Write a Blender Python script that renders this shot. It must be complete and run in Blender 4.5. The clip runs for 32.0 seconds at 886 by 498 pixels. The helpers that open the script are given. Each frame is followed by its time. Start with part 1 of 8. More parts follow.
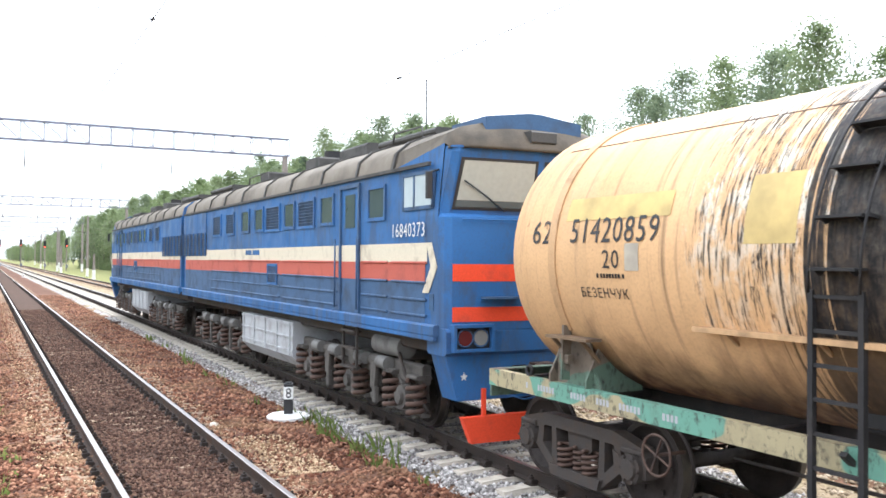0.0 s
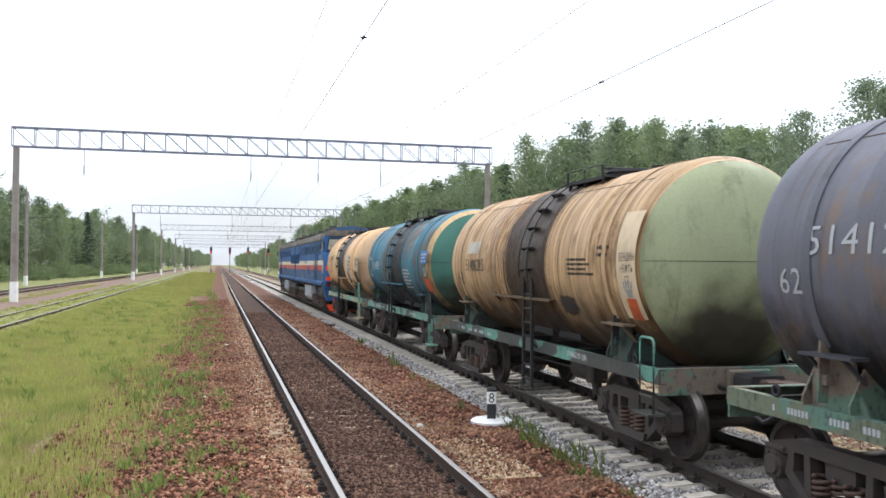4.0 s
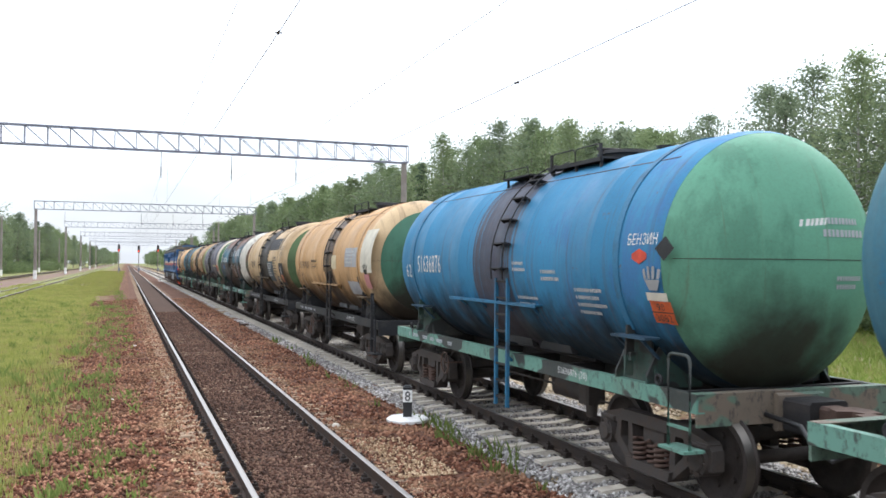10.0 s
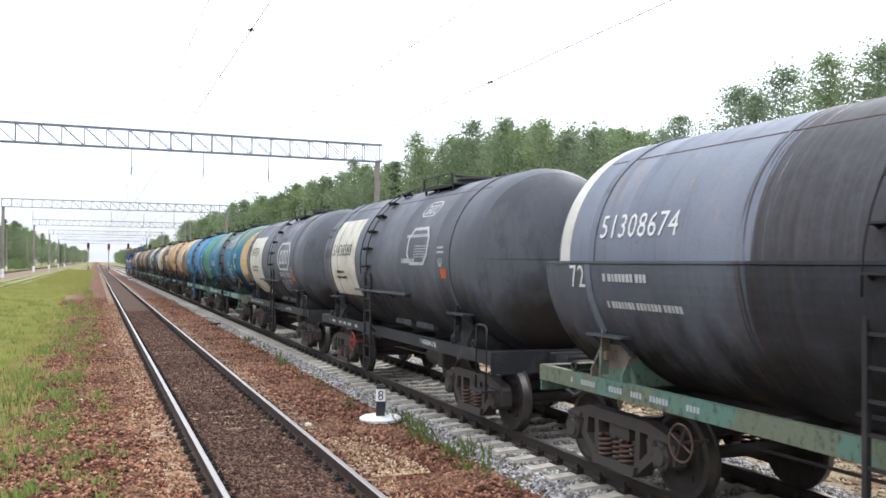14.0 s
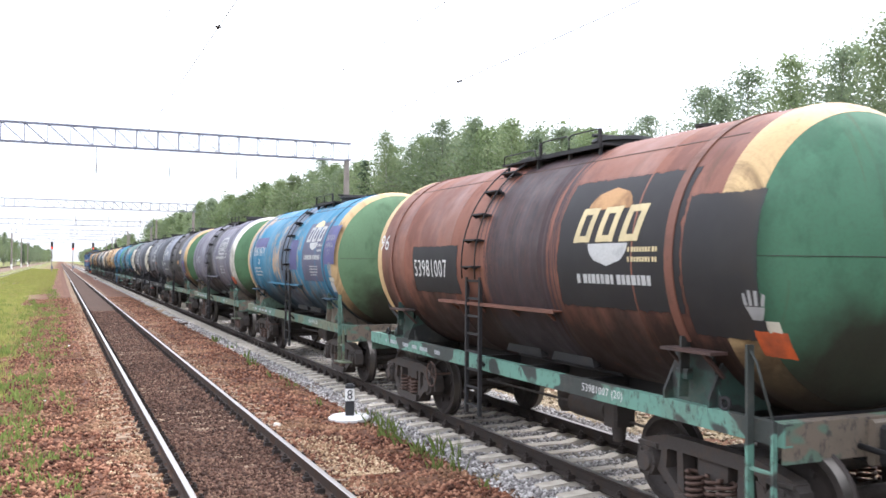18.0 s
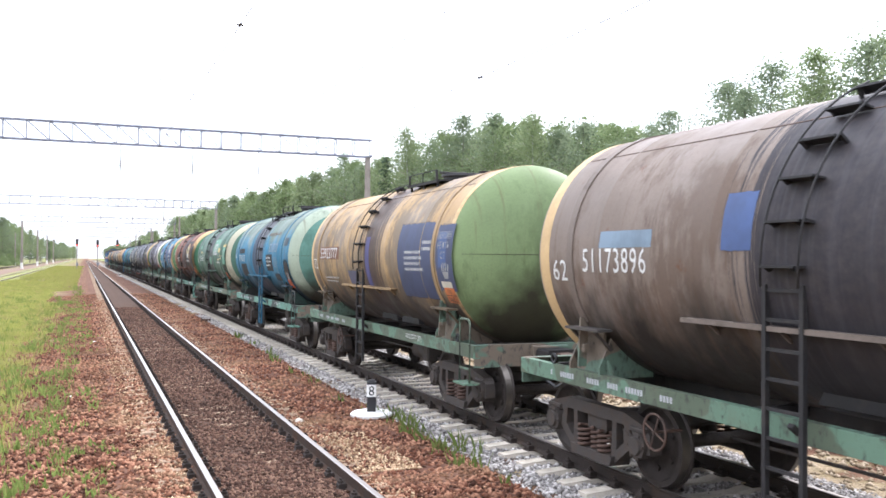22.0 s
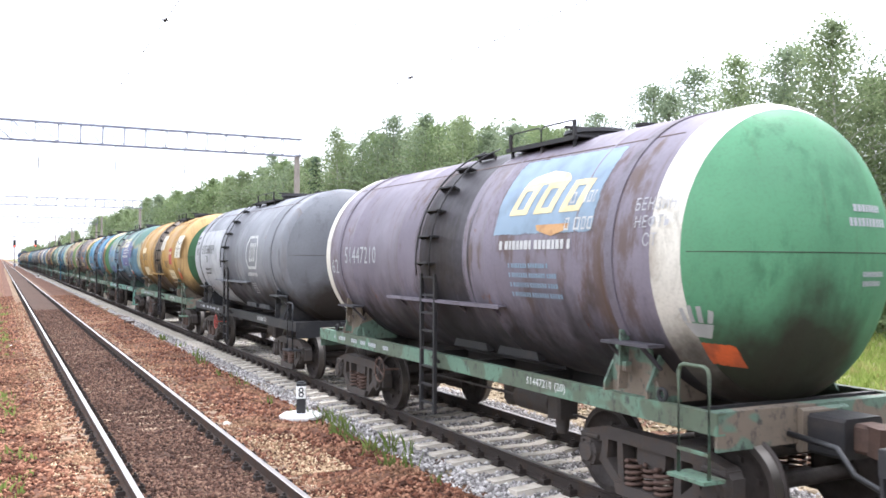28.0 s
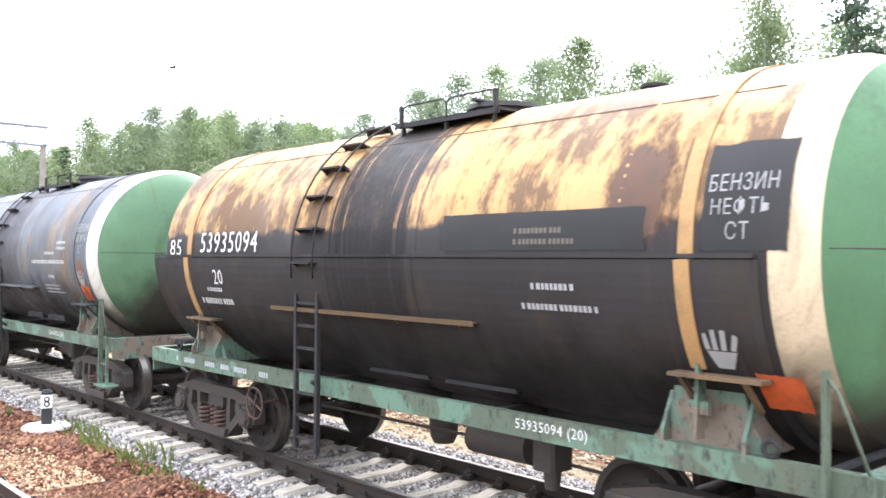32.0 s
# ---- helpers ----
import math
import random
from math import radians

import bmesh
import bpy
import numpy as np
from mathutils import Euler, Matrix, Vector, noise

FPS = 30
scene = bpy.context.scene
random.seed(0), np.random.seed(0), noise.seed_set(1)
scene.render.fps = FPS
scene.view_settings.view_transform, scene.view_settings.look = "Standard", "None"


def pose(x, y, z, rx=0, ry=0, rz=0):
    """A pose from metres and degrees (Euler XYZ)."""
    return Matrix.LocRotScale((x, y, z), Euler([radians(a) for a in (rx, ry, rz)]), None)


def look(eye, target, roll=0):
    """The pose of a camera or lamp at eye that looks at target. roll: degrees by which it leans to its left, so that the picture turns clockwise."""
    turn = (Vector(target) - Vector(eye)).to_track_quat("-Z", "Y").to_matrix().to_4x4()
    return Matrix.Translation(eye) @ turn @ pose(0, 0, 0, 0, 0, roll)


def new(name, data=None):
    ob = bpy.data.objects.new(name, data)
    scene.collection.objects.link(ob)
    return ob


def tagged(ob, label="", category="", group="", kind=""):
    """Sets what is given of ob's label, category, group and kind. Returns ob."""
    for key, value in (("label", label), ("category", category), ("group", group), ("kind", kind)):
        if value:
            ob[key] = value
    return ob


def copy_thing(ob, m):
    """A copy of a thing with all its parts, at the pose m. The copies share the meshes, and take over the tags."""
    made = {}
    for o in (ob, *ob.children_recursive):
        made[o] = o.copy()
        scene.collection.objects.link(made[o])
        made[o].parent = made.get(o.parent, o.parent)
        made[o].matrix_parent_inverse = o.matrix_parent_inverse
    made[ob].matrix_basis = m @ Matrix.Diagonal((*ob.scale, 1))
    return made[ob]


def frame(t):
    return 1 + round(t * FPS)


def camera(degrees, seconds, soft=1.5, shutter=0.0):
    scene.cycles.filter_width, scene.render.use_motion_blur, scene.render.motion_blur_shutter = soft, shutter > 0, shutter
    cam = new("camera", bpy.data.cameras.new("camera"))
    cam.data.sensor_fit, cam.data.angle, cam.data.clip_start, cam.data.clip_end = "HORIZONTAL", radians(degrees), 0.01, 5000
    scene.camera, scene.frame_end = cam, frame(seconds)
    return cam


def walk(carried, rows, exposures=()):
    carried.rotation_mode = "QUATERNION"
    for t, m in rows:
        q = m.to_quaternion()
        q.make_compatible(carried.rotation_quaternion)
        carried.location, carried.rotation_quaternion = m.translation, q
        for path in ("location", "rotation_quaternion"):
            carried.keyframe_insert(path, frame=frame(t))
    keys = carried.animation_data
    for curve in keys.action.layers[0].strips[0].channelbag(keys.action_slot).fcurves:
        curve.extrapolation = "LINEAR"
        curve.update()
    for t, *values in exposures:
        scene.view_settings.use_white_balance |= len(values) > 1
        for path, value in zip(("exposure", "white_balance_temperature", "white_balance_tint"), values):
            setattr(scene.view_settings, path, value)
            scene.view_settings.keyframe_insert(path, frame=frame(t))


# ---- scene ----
from collections import defaultdict

# World: z = 0 at the rail heads, y along the tracks, the train drives towards +y.
EYE = (0.0, 0.0, 2.54)
HEADING = (
    (0.0, 90.79, -0.40, -27.78), (0.5, 90.77, -0.27, -22.47), (1.0, 90.88, -0.21, -18.63), (1.5, 91.01, -0.18, -15.09), (2.0, 91.11, -0.30, -13.19),
    (2.5, 91.18, -0.34, -13.62), (3.0, 91.20, -0.34, -14.62), (3.5, 91.18, -0.43, -14.66), (5.5, 90.91, -0.36, -14.00), (6.0, 91.02, -0.35, -14.61),
    (6.5, 91.09, -0.46, -15.83), (7.0, 91.08, -0.43, -16.58), (7.5, 91.13, -0.44, -16.86), (8.0, 91.09, -0.42, -17.33), (8.5, 91.13, -0.45, -17.27),
    (9.0, 91.11, -0.49, -18.24), (9.5, 91.09, -0.47, -19.40), (10.0, 91.06, -0.45, -20.04), (10.5, 91.00, -0.46, -20.00), (11.0, 90.99, -0.48, -19.80),
    (11.5, 90.94, -0.45, -19.51), (12.0, 90.81, -0.40, -19.21), (12.5, 90.83, -0.38, -19.06), (13.0, 91.00, -0.54, -20.76), (13.5, 91.01, -0.48, -21.57),
    (14.0, 91.01, -0.53, -21.79), (14.5, 90.99, -0.47, -21.81), (16.5, 90.97, -0.55, -22.88), (17.0, 91.04, -0.54, -23.80), (17.5, 91.04, -0.55, -23.98),
    (18.0, 90.96, -0.47, -23.81), (18.5, 90.99, -0.59, -24.75), (19.0, 90.95, -0.52, -24.33), (19.5, 90.97, -0.49, -23.35), (20.0, 90.88, -0.47, -22.95),
    (20.5, 90.77, -0.38, -22.56), (21.0, 90.76, -0.47, -22.50), (21.5, 90.71, -0.38, -22.51), (22.0, 90.71, -0.37, -22.42), (22.5, 90.71, -0.35, -22.34),
    (23.0, 90.87, -0.48, -22.90), (23.5, 91.00, -0.55, -24.19), (24.0, 90.97, -0.49, -26.40), (24.5, 91.00, -0.63, -28.19), (25.0, 90.97, -0.56, -28.55),
    (25.5, 90.86, -0.48, -28.21), (26.0, 90.81, -0.45, -27.75), (26.5, 90.71, -0.35, -27.18), (28.5, 90.75, -0.27, -26.99), (29.0, 90.88, -0.38, -28.94),
    (29.5, 90.93, -0.43, -31.59), (30.0, 91.00, -0.85, -40.62), (30.5, 90.89, -0.68, -44.96), (31.0, 90.90, -0.66, -45.85), (31.5, 90.86, -0.48, -45.90),
    (32.0, 90.73, -0.35, -42.19),
)
cam = camera(54.0, 32.0, 1.6, 0.06)
walk(cam, [(t, pose(*EYE, rx, ry, rz)) for t, rx, ry, rz in HEADING],
     [(t, stop, 6060, 11 if t < 16 else 15) for t, stop in ((0.0, 0.74), (1.0, 0.52), (2.0, 0.22), (3.0, 0.06), (6.0, -0.06), (9.0, 0.0), (11.0, 0.1), (14.0, 0.15), (17.0, 0.36), (19.0, 0.6),
                                          (24.0, 0.64), (26.0, 0.62), (29.0, 0.96), (31.0, 1.12), (32.0, 1.26))])

# ---- light: a bright, thinly overcast sky with a veiled sun beyond the wood on the right ----
SUN_TURN, SUN_HEIGHT = 62.0, 48.0
world = bpy.data.worlds.new("overcast_sky")
scene.world = world
world.use_nodes = True
wn, wl = world.node_tree.nodes, world.node_tree.links
wn.clear()
sky = wn.new("ShaderNodeTexSky")
sky.sky_type, sky.sun_disc = "NISHITA", False
sky.sun_elevation, sky.sun_rotation = radians(SUN_HEIGHT), radians(SUN_TURN)
sky.dust_density, sky.air_density = 3.0, 1.0
coord = wn.new("ShaderNodeTexCoord")
stretch = wn.new("ShaderNodeMapping")
stretch.inputs["Scale"].default_value = (1.6, 1.6, 4.5)
cloud = wn.new("ShaderNodeTexNoise")
cloud.inputs["Scale"].default_value, cloud.inputs["Detail"].default_value = 1.3, 4.0
cover = wn.new("ShaderNodeMapRange")
cover.inputs["From Min"].default_value, cover.inputs["From Max"].default_value = 0.30, 0.52
cover.inputs["To Min"].default_value, cover.inputs["To Max"].default_value = 0.45, 0.97
blend = wn.new("ShaderNodeMix")
blend.data_type = "RGBA"
gain = wn.new("ShaderNodeMix")
gain.data_type, gain.blend_type = "RGBA", "MULTIPLY"
gain.inputs["Factor"].default_value = 1.0
gain.inputs[7].default_value = (0.14, 0.14, 0.14, 1)
back = wn.new("ShaderNodeBackground")
back.inputs["Strength"].default_value = 2.15
wout = wn.new("ShaderNodeOutputWorld")
wl.new(coord.outputs["Generated"], stretch.inputs["Vector"])
wl.new(stretch.outputs["Vector"], cloud.inputs["Vector"])
wl.new(cloud.outputs["Fac"], cover.inputs["Value"])
wl.new(sky.outputs["Color"], gain.inputs[6])
wl.new(cover.outputs["Result"], blend.inputs["Factor"])
wl.new(gain.outputs[2], blend.inputs[6])
blend.inputs[7].default_value = (0.94, 0.97, 1.0, 1)
# an overcast sky is about three times as bright overhead as at the horizon
aim = wn.new("ShaderNodeSeparateXYZ")
wl.new(coord.outputs["Generated"], aim.inputs["Vector"])
dome = wn.new("ShaderNodeMapRange")
dome.inputs["To Min"].default_value, dome.inputs["To Max"].default_value = 0.52, 1.5
wl.new(aim.outputs["Z"], dome.inputs["Value"])
shade = wn.new("ShaderNodeVectorMath")
shade.operation = "SCALE"
wl.new(blend.outputs[2], shade.inputs[0])
wl.new(dome.outputs["Result"], shade.inputs["Scale"])
wl.new(shade.outputs["Vector"], back.inputs["Color"])
wl.new(back.outputs["Background"], wout.inputs["Surface"])

sun = new("sun", bpy.data.lights.new("sun", "SUN"))
sun.data.energy, sun.data.angle, sun.data.color = 1.9, radians(14), (1.0, 0.95, 0.87)
sun.matrix_world = look((60 * math.sin(radians(SUN_TURN)), 60 * math.cos(radians(SUN_TURN)), 60 * math.tan(radians(SUN_HEIGHT))), (0, 0, 0))

# ---- materials ----
def node_material(name):
    mat = bpy.data.materials.new(name)
    mat.use_nodes = True
    mat.node_tree.nodes.clear()
    return mat, mat.node_tree.nodes, mat.node_tree.links


class Nodes:
    """Short words for building one node material."""

    def __init__(self, name):
        self.mat, self.n, self.l = node_material(name)
        self.co = self.n.new("ShaderNodeTexCoord").outputs["Object"]

    def put(self, kind, inputs=None, **settings):
        node = self.n.new(kind)
        if "data_type" in settings:
            node.data_type = settings["data_type"]
        if "blend_type" in settings:
            node.blend_type = settings["blend_type"]
        if "operation" in settings:
            node.operation = settings["operation"]
        for key, value in (inputs or {}).items():
            if isinstance(value, bpy.types.NodeSocket):
                self.l.new(value, node.inputs[key])
            else:
                node.inputs[key].default_value = value
        return node

    def scaled(self, sx, sy, sz, offset=(0, 0, 0)):
        return self.put("ShaderNodeMapping", {"Vector": self.co, "Scale": (sx, sy, sz), "Location": offset}).outputs["Vector"]

    def noise(self, scale, detail=3.0, vector=None, rough=0.55):
        return self.put("ShaderNodeTexNoise", {"Vector": vector or self.co, "Scale": scale, "Detail": detail, "Roughness": rough}).outputs["Fac"]

    def step(self, value, low, high, a=0.0, b=1.0):
        return self.put("ShaderNodeMapRange", {"Value": value, "From Min": low, "From Max": high, "To Min": a, "To Max": b}).outputs["Result"]

    def mix(self, fac, a, b, how="MIX"):
        node = self.put("ShaderNodeMix", data_type="RGBA", blend_type=how)
        for key, value in ((0, fac), (6, a), (7, b)):
            if isinstance(value, bpy.types.NodeSocket):
                self.l.new(value, node.inputs[key])
            else:
                node.inputs[key].default_value = value if key == 0 else (*value, 1)
        return node.outputs[2]

    def math(self, how, a, b=0.0):
        return self.put("ShaderNodeMath", {0: a, 1: b}, operation=how).outputs[0]

    def finish(self, color, rough=0.6, metal=0.0, bump=None, height=0.01, sheen=0.5, alpha=None):
        bsdf = self.n.new("ShaderNodeBsdfPrincipled")
        out = self.n.new("ShaderNodeOutputMaterial")
        for key, value in (("Base Color", color), ("Roughness", rough), ("Metallic", metal), ("Specular IOR Level", sheen)):
            if isinstance(value, bpy.types.NodeSocket):
                self.l.new(value, bsdf.inputs[key])
            else:
                bsdf.inputs[key].default_value = (*value, 1) if key == "Base Color" else value
        if bump is not None:
            node = self.put("ShaderNodeBump", {"Height": bump, "Distance": height, "Strength": 0.7})
            self.l.new(node.outputs["Normal"], bsdf.inputs["Normal"])
        if alpha is not None:
            self.l.new(alpha, bsdf.inputs["Alpha"])
        self.l.new(bsdf.outputs["BSDF"], out.inputs["Surface"])
        return self.mat


def worn(name, color, dirt=(0.05, 0.04, 0.035), amount=0.5, rough=0.65, metal=0.0, scale=3.0, grain=40.0):
    """Paint or metal with blotches of dirt and fine grain."""
    k = Nodes(name)
    blot = k.step(k.noise(scale, 5.0), 0.62 - 0.3 * amount, 0.85 - 0.2 * amount)
    fine = k.noise(grain, 2.0)
    col = k.mix(k.math("MULTIPLY", blot, 0.85), color, dirt)
    col = k.mix(k.step(fine, 0.35, 0.7, 0.0, 0.3), col, tuple(c * 0.55 for c in color))
    return k.finish(col, k.step(blot, 0, 1, rough, min(1, rough + 0.2)), metal, fine, 0.004, 0.28)


def peeling(name, color, smear=False, clean=False):
    """Thin paint on a tank: soft smears, or panels whose edges and face have flaked off."""
    k = Nodes(name)
    unit = k.put("ShaderNodeSeparateXYZ", {"Vector": k.put("ShaderNodeTexCoord").outputs["Generated"]})

    def rim(v):
        return k.math("MULTIPLY", k.math("MULTIPLY", v, k.math("SUBTRACT", 1.0, v)), 4.0)

    inner = k.math("MULTIPLY" if smear else "MINIMUM", rim(unit.outputs["Y"]), rim(unit.outputs["Z"]))
    grain = k.noise(5.0, 8.0, k.scaled(1, 1.4, 0.7), 0.7)
    if smear:
        edge = k.math("ADD", k.math("MULTIPLY", inner, 0.8), k.math("MULTIPLY", grain, 1.2))
        alpha = k.step(edge, 0.72, 1.05, 0.0, 0.88)
    else:
        edge = k.math("ADD", k.step(inner, 0.0, 0.04 if clean else 0.16), k.step(grain, 0.3, 0.75, 0.3, -0.3) if clean else k.step(grain, 0.3, 0.7, 0.35, -0.5))
        alpha = k.step(edge, 0.28, 0.4, 0.08, 0.92)
    col = k.mix(k.step(k.noise(3.0, 6.0), 0.42, 0.7, 0, 0.6), color, tuple(0.45 * c + 0.02 for c in color))
    return k.finish(col, 0.62, 0.0, None, 0, 0.3, alpha)


def flaky(name, color, other, amount, dirt=(0.03, 0.028, 0.026)):
    """Beam paint in two colours: patches of repainting, then dirt."""
    k = Nodes(name)
    v = k.scaled(1.0, 0.9, 1.6)
    patch = k.step(k.noise(1.1, 2.0, v), 0.56 - 0.2 * amount, 0.58 - 0.2 * amount)
    col = k.mix(patch, color, other)
    col = k.mix(k.step(k.noise(2.2, 7.0, None, 0.7), 0.52, 0.75, 0.0, 0.55), col, (0.11, 0.09, 0.065))
    col = k.mix(k.step(k.noise(15.0, 7.0, k.scaled(1.0, 1.0, 0.5), 0.72), 0.52, 0.64, 0.0, 0.85), col, dirt)
    return k.finish(col, 0.7, 0, k.noise(60.0), 0.003)


def tank_paint(name, base, patch=None, amount=0.0, streak=(0.10, 0.06, 0.035), streaks=0.4, spill=0.0, spill_color=(0.014, 0.013, 0.014),
               spill_y=-0.12, spill_w=0.62, peel=None, upper=None, lower=None, lower_z=0.0, ragged_z=0.3, soft_z=0.12, rust=0.0, shine=0.5, seed=0.0, end=False):
    """Old tank paint: faded patches, runs down the sides, a dark oil spill below the hatch, rust spots."""
    k = Nodes(name)
    shift = (seed * 3.7, seed * 7.3, seed * 1.9)
    v = k.scaled(1, 1, 1, shift)
    col = k.mix(k.step(k.noise(0.8, 4.0, v), 0.35, 0.7), tuple(c * 0.86 for c in base), tuple(min(1, c * 1.1) for c in base))
    sep = k.put("ShaderNodeSeparateXYZ", {"Vector": k.co})
    y, z = sep.outputs["Y"], sep.outputs["Z"]
    if patch:
        wide = k.noise(0.9, 5.0, k.scaled(0.9, 0.7, 0.6, shift), 0.6)
        fibre = k.noise(2.6, 8.0, k.scaled(1.2, 1.7, 0.5, shift), 0.72)
        both = k.math("ADD", k.math("MULTIPLY", wide, 0.5), k.math("MULTIPLY", fibre, 0.5))
        col = k.mix(k.step(both, 0.585 - 0.2 * amount, 0.655 - 0.2 * amount, 0.0, 0.85), col, patch)
    if upper:
        # another colour on top, with a ragged fringe: colour, height, fringe colour
        tint, high, fringe = upper
        wave = k.step(k.noise(1.5, 8.0, k.scaled(1.0, 1.0, 0.45, shift), 0.65), 0.3, 0.7, -0.42, 0.42)
        level = k.math("ADD", z, wave)
        col = k.mix(k.step(level, high - 0.3, high, 0.0, 0.6), col, fringe)
        col = k.mix(k.step(level, high - 0.06, high + 0.28), col, tint)
    # below lower_z a second colour: dark paint, grime, and underside shade painted in
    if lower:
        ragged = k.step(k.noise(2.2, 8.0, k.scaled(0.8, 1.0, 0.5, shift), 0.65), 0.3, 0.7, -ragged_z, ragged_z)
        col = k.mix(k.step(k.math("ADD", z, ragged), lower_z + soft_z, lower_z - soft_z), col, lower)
    runs = k.noise(2.4, 5.0, k.scaled(3.2 if end else 0.25, 0.25 if end else 3.2, 0.12, shift), 0.7)
    col = k.mix(k.step(runs, 0.66 - 0.28 * streaks, 0.86 - 0.2 * streaks, 0.0, 0.8), col, streak)
    if rust:
        spots = k.step(k.noise(3.2, 9.0, v, 0.72), 0.66 - 0.2 * rust, 0.74 - 0.16 * rust)
        col = k.mix(spots, col, (0.13, 0.052, 0.024))
    if peel:
        # a zone where old paint has curled off in pale shreds between dark runs: y, half width, pale, dark
        py, pw, pale, dark = peel
        comb = k.noise(2.2, 7.0, k.scaled(0.2, 3.4, 0.35, shift), 0.75)
        zone = k.step(k.math("ADD", k.math("ABSOLUTE", k.math("SUBTRACT", y, py)), k.step(comb, 0.3, 0.7, -0.3, 0.3)), pw + 0.06, pw - 0.1)
        zone = k.math("MULTIPLY", zone, k.step(z, 1.95, 2.02))
        shred = k.step(k.noise(3.0, 9.0, k.scaled(1, 1.8, 1.0, shift), 0.75), 0.47, 0.56)
        shred = k.math("MULTIPLY", shred, k.step(z, 2.3, 2.9, 0.35, 1.0))
        col = k.mix(k.math("MULTIPLY", zone, k.math("MULTIPLY", shred, 0.9)), col, pale)
        runny = k.step(k.noise(3.6, 9.0, k.scaled(0.4, 8.0, 0.8, shift), 0.8), 0.52, 0.56)
        col = k.mix(k.math("MULTIPLY", zone, runny), col, dark)
    if spill:
        dist = k.math("ABSOLUTE", k.math("SUBTRACT", y, spill_y))
        dense = k.step(dist, spill_w + 0.7, max(0.0, spill_w - 0.5), -0.55, 0.5)
        strings = k.step(k.noise(1.6, 8.0, k.scaled(0.18, 5.5, 0.08, shift), 0.75), 0.27, 0.73)
        mask = k.step(k.math("ADD", strings, dense), 0.50, 0.55)
        crust = k.step(k.noise(9.0, 6.0, v, 0.7), 0.25, 0.6, 0.85, 1.0)
        mask = k.math("MULTIPLY", k.math("MULTIPLY", mask, crust), k.step(z, 1.92, 2.0, 0.8, 1.0))
        sheen = k.step(k.noise(2.0, 7.0, k.scaled(0.2, 9.0, 0.12, shift), 0.7), 0.48, 0.68, 0.0, 0.7)
        oil = k.mix(sheen, spill_color, tuple(1.6 * c + 0.01 for c in spill_color))
        col = k.mix(k.math("MULTIPLY", mask, spill), col, oil)
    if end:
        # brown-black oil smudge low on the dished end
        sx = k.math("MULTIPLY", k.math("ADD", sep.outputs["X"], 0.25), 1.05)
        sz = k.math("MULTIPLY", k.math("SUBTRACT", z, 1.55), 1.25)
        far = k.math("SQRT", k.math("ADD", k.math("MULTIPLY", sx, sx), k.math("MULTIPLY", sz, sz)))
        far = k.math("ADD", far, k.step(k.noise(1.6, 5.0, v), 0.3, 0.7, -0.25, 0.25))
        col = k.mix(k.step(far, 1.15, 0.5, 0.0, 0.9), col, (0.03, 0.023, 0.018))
    fine = k.noise(34.0, 4.0)
    col = k.mix(k.step(fine, 0.45, 0.8, 0.0, 0.22), col, (0.06, 0.05, 0.04))
    return k.finish(col, k.step(k.noise(2.0, 4.0, v), 0.3, 0.7, shine - 0.06, shine + 0.18), 0.0, k.noise(1.3, 3.0, v), 0.015, 0.16)


def plain(name, color, rough=0.6, metal=0.0, var=0.12, scale=14.0):
    k = Nodes(name)
    col = k.mix(k.noise(scale, 4.0), tuple(c * (1 - var) for c in color), tuple(min(1, c * (1 + var)) for c in color))
    return k.finish(col, rough, metal, k.noise(scale * 4), 0.002)


def stones(name, dark, mid, pale, island=True, dust=None):
    k = Nodes(name)
    geo = k.n.new("ShaderNodeNewGeometry")
    src = geo.outputs["Random Per Island"] if island else k.noise(22.0, 2.0)
    ramp = k.n.new("ShaderNodeValToRGB")
    for pos, c in ((0.0, dark), (0.5, mid), (1.0, pale)):
        e = ramp.color_ramp.elements[0] if pos == 0.0 else (ramp.color_ramp.elements[-1] if pos == 1.0 else ramp.color_ramp.elements.new(pos))
        e.position, e.color = pos, (*c, 1)
    k.l.new(src, ramp.inputs["Fac"])
    col = ramp.outputs["Color"]
    if dust:
        col = k.mix(k.step(k.noise(0.9, 5.0), 0.5, 0.68, 0, 0.8), col, dust)
    col = k.mix(k.step(k.noise(0.35, 3.0), 0.4, 0.65, 0.0, 0.35), col, dark)
    return k.finish(col, 0.95, 0, k.noise(60.0), 0.004, 0.2)


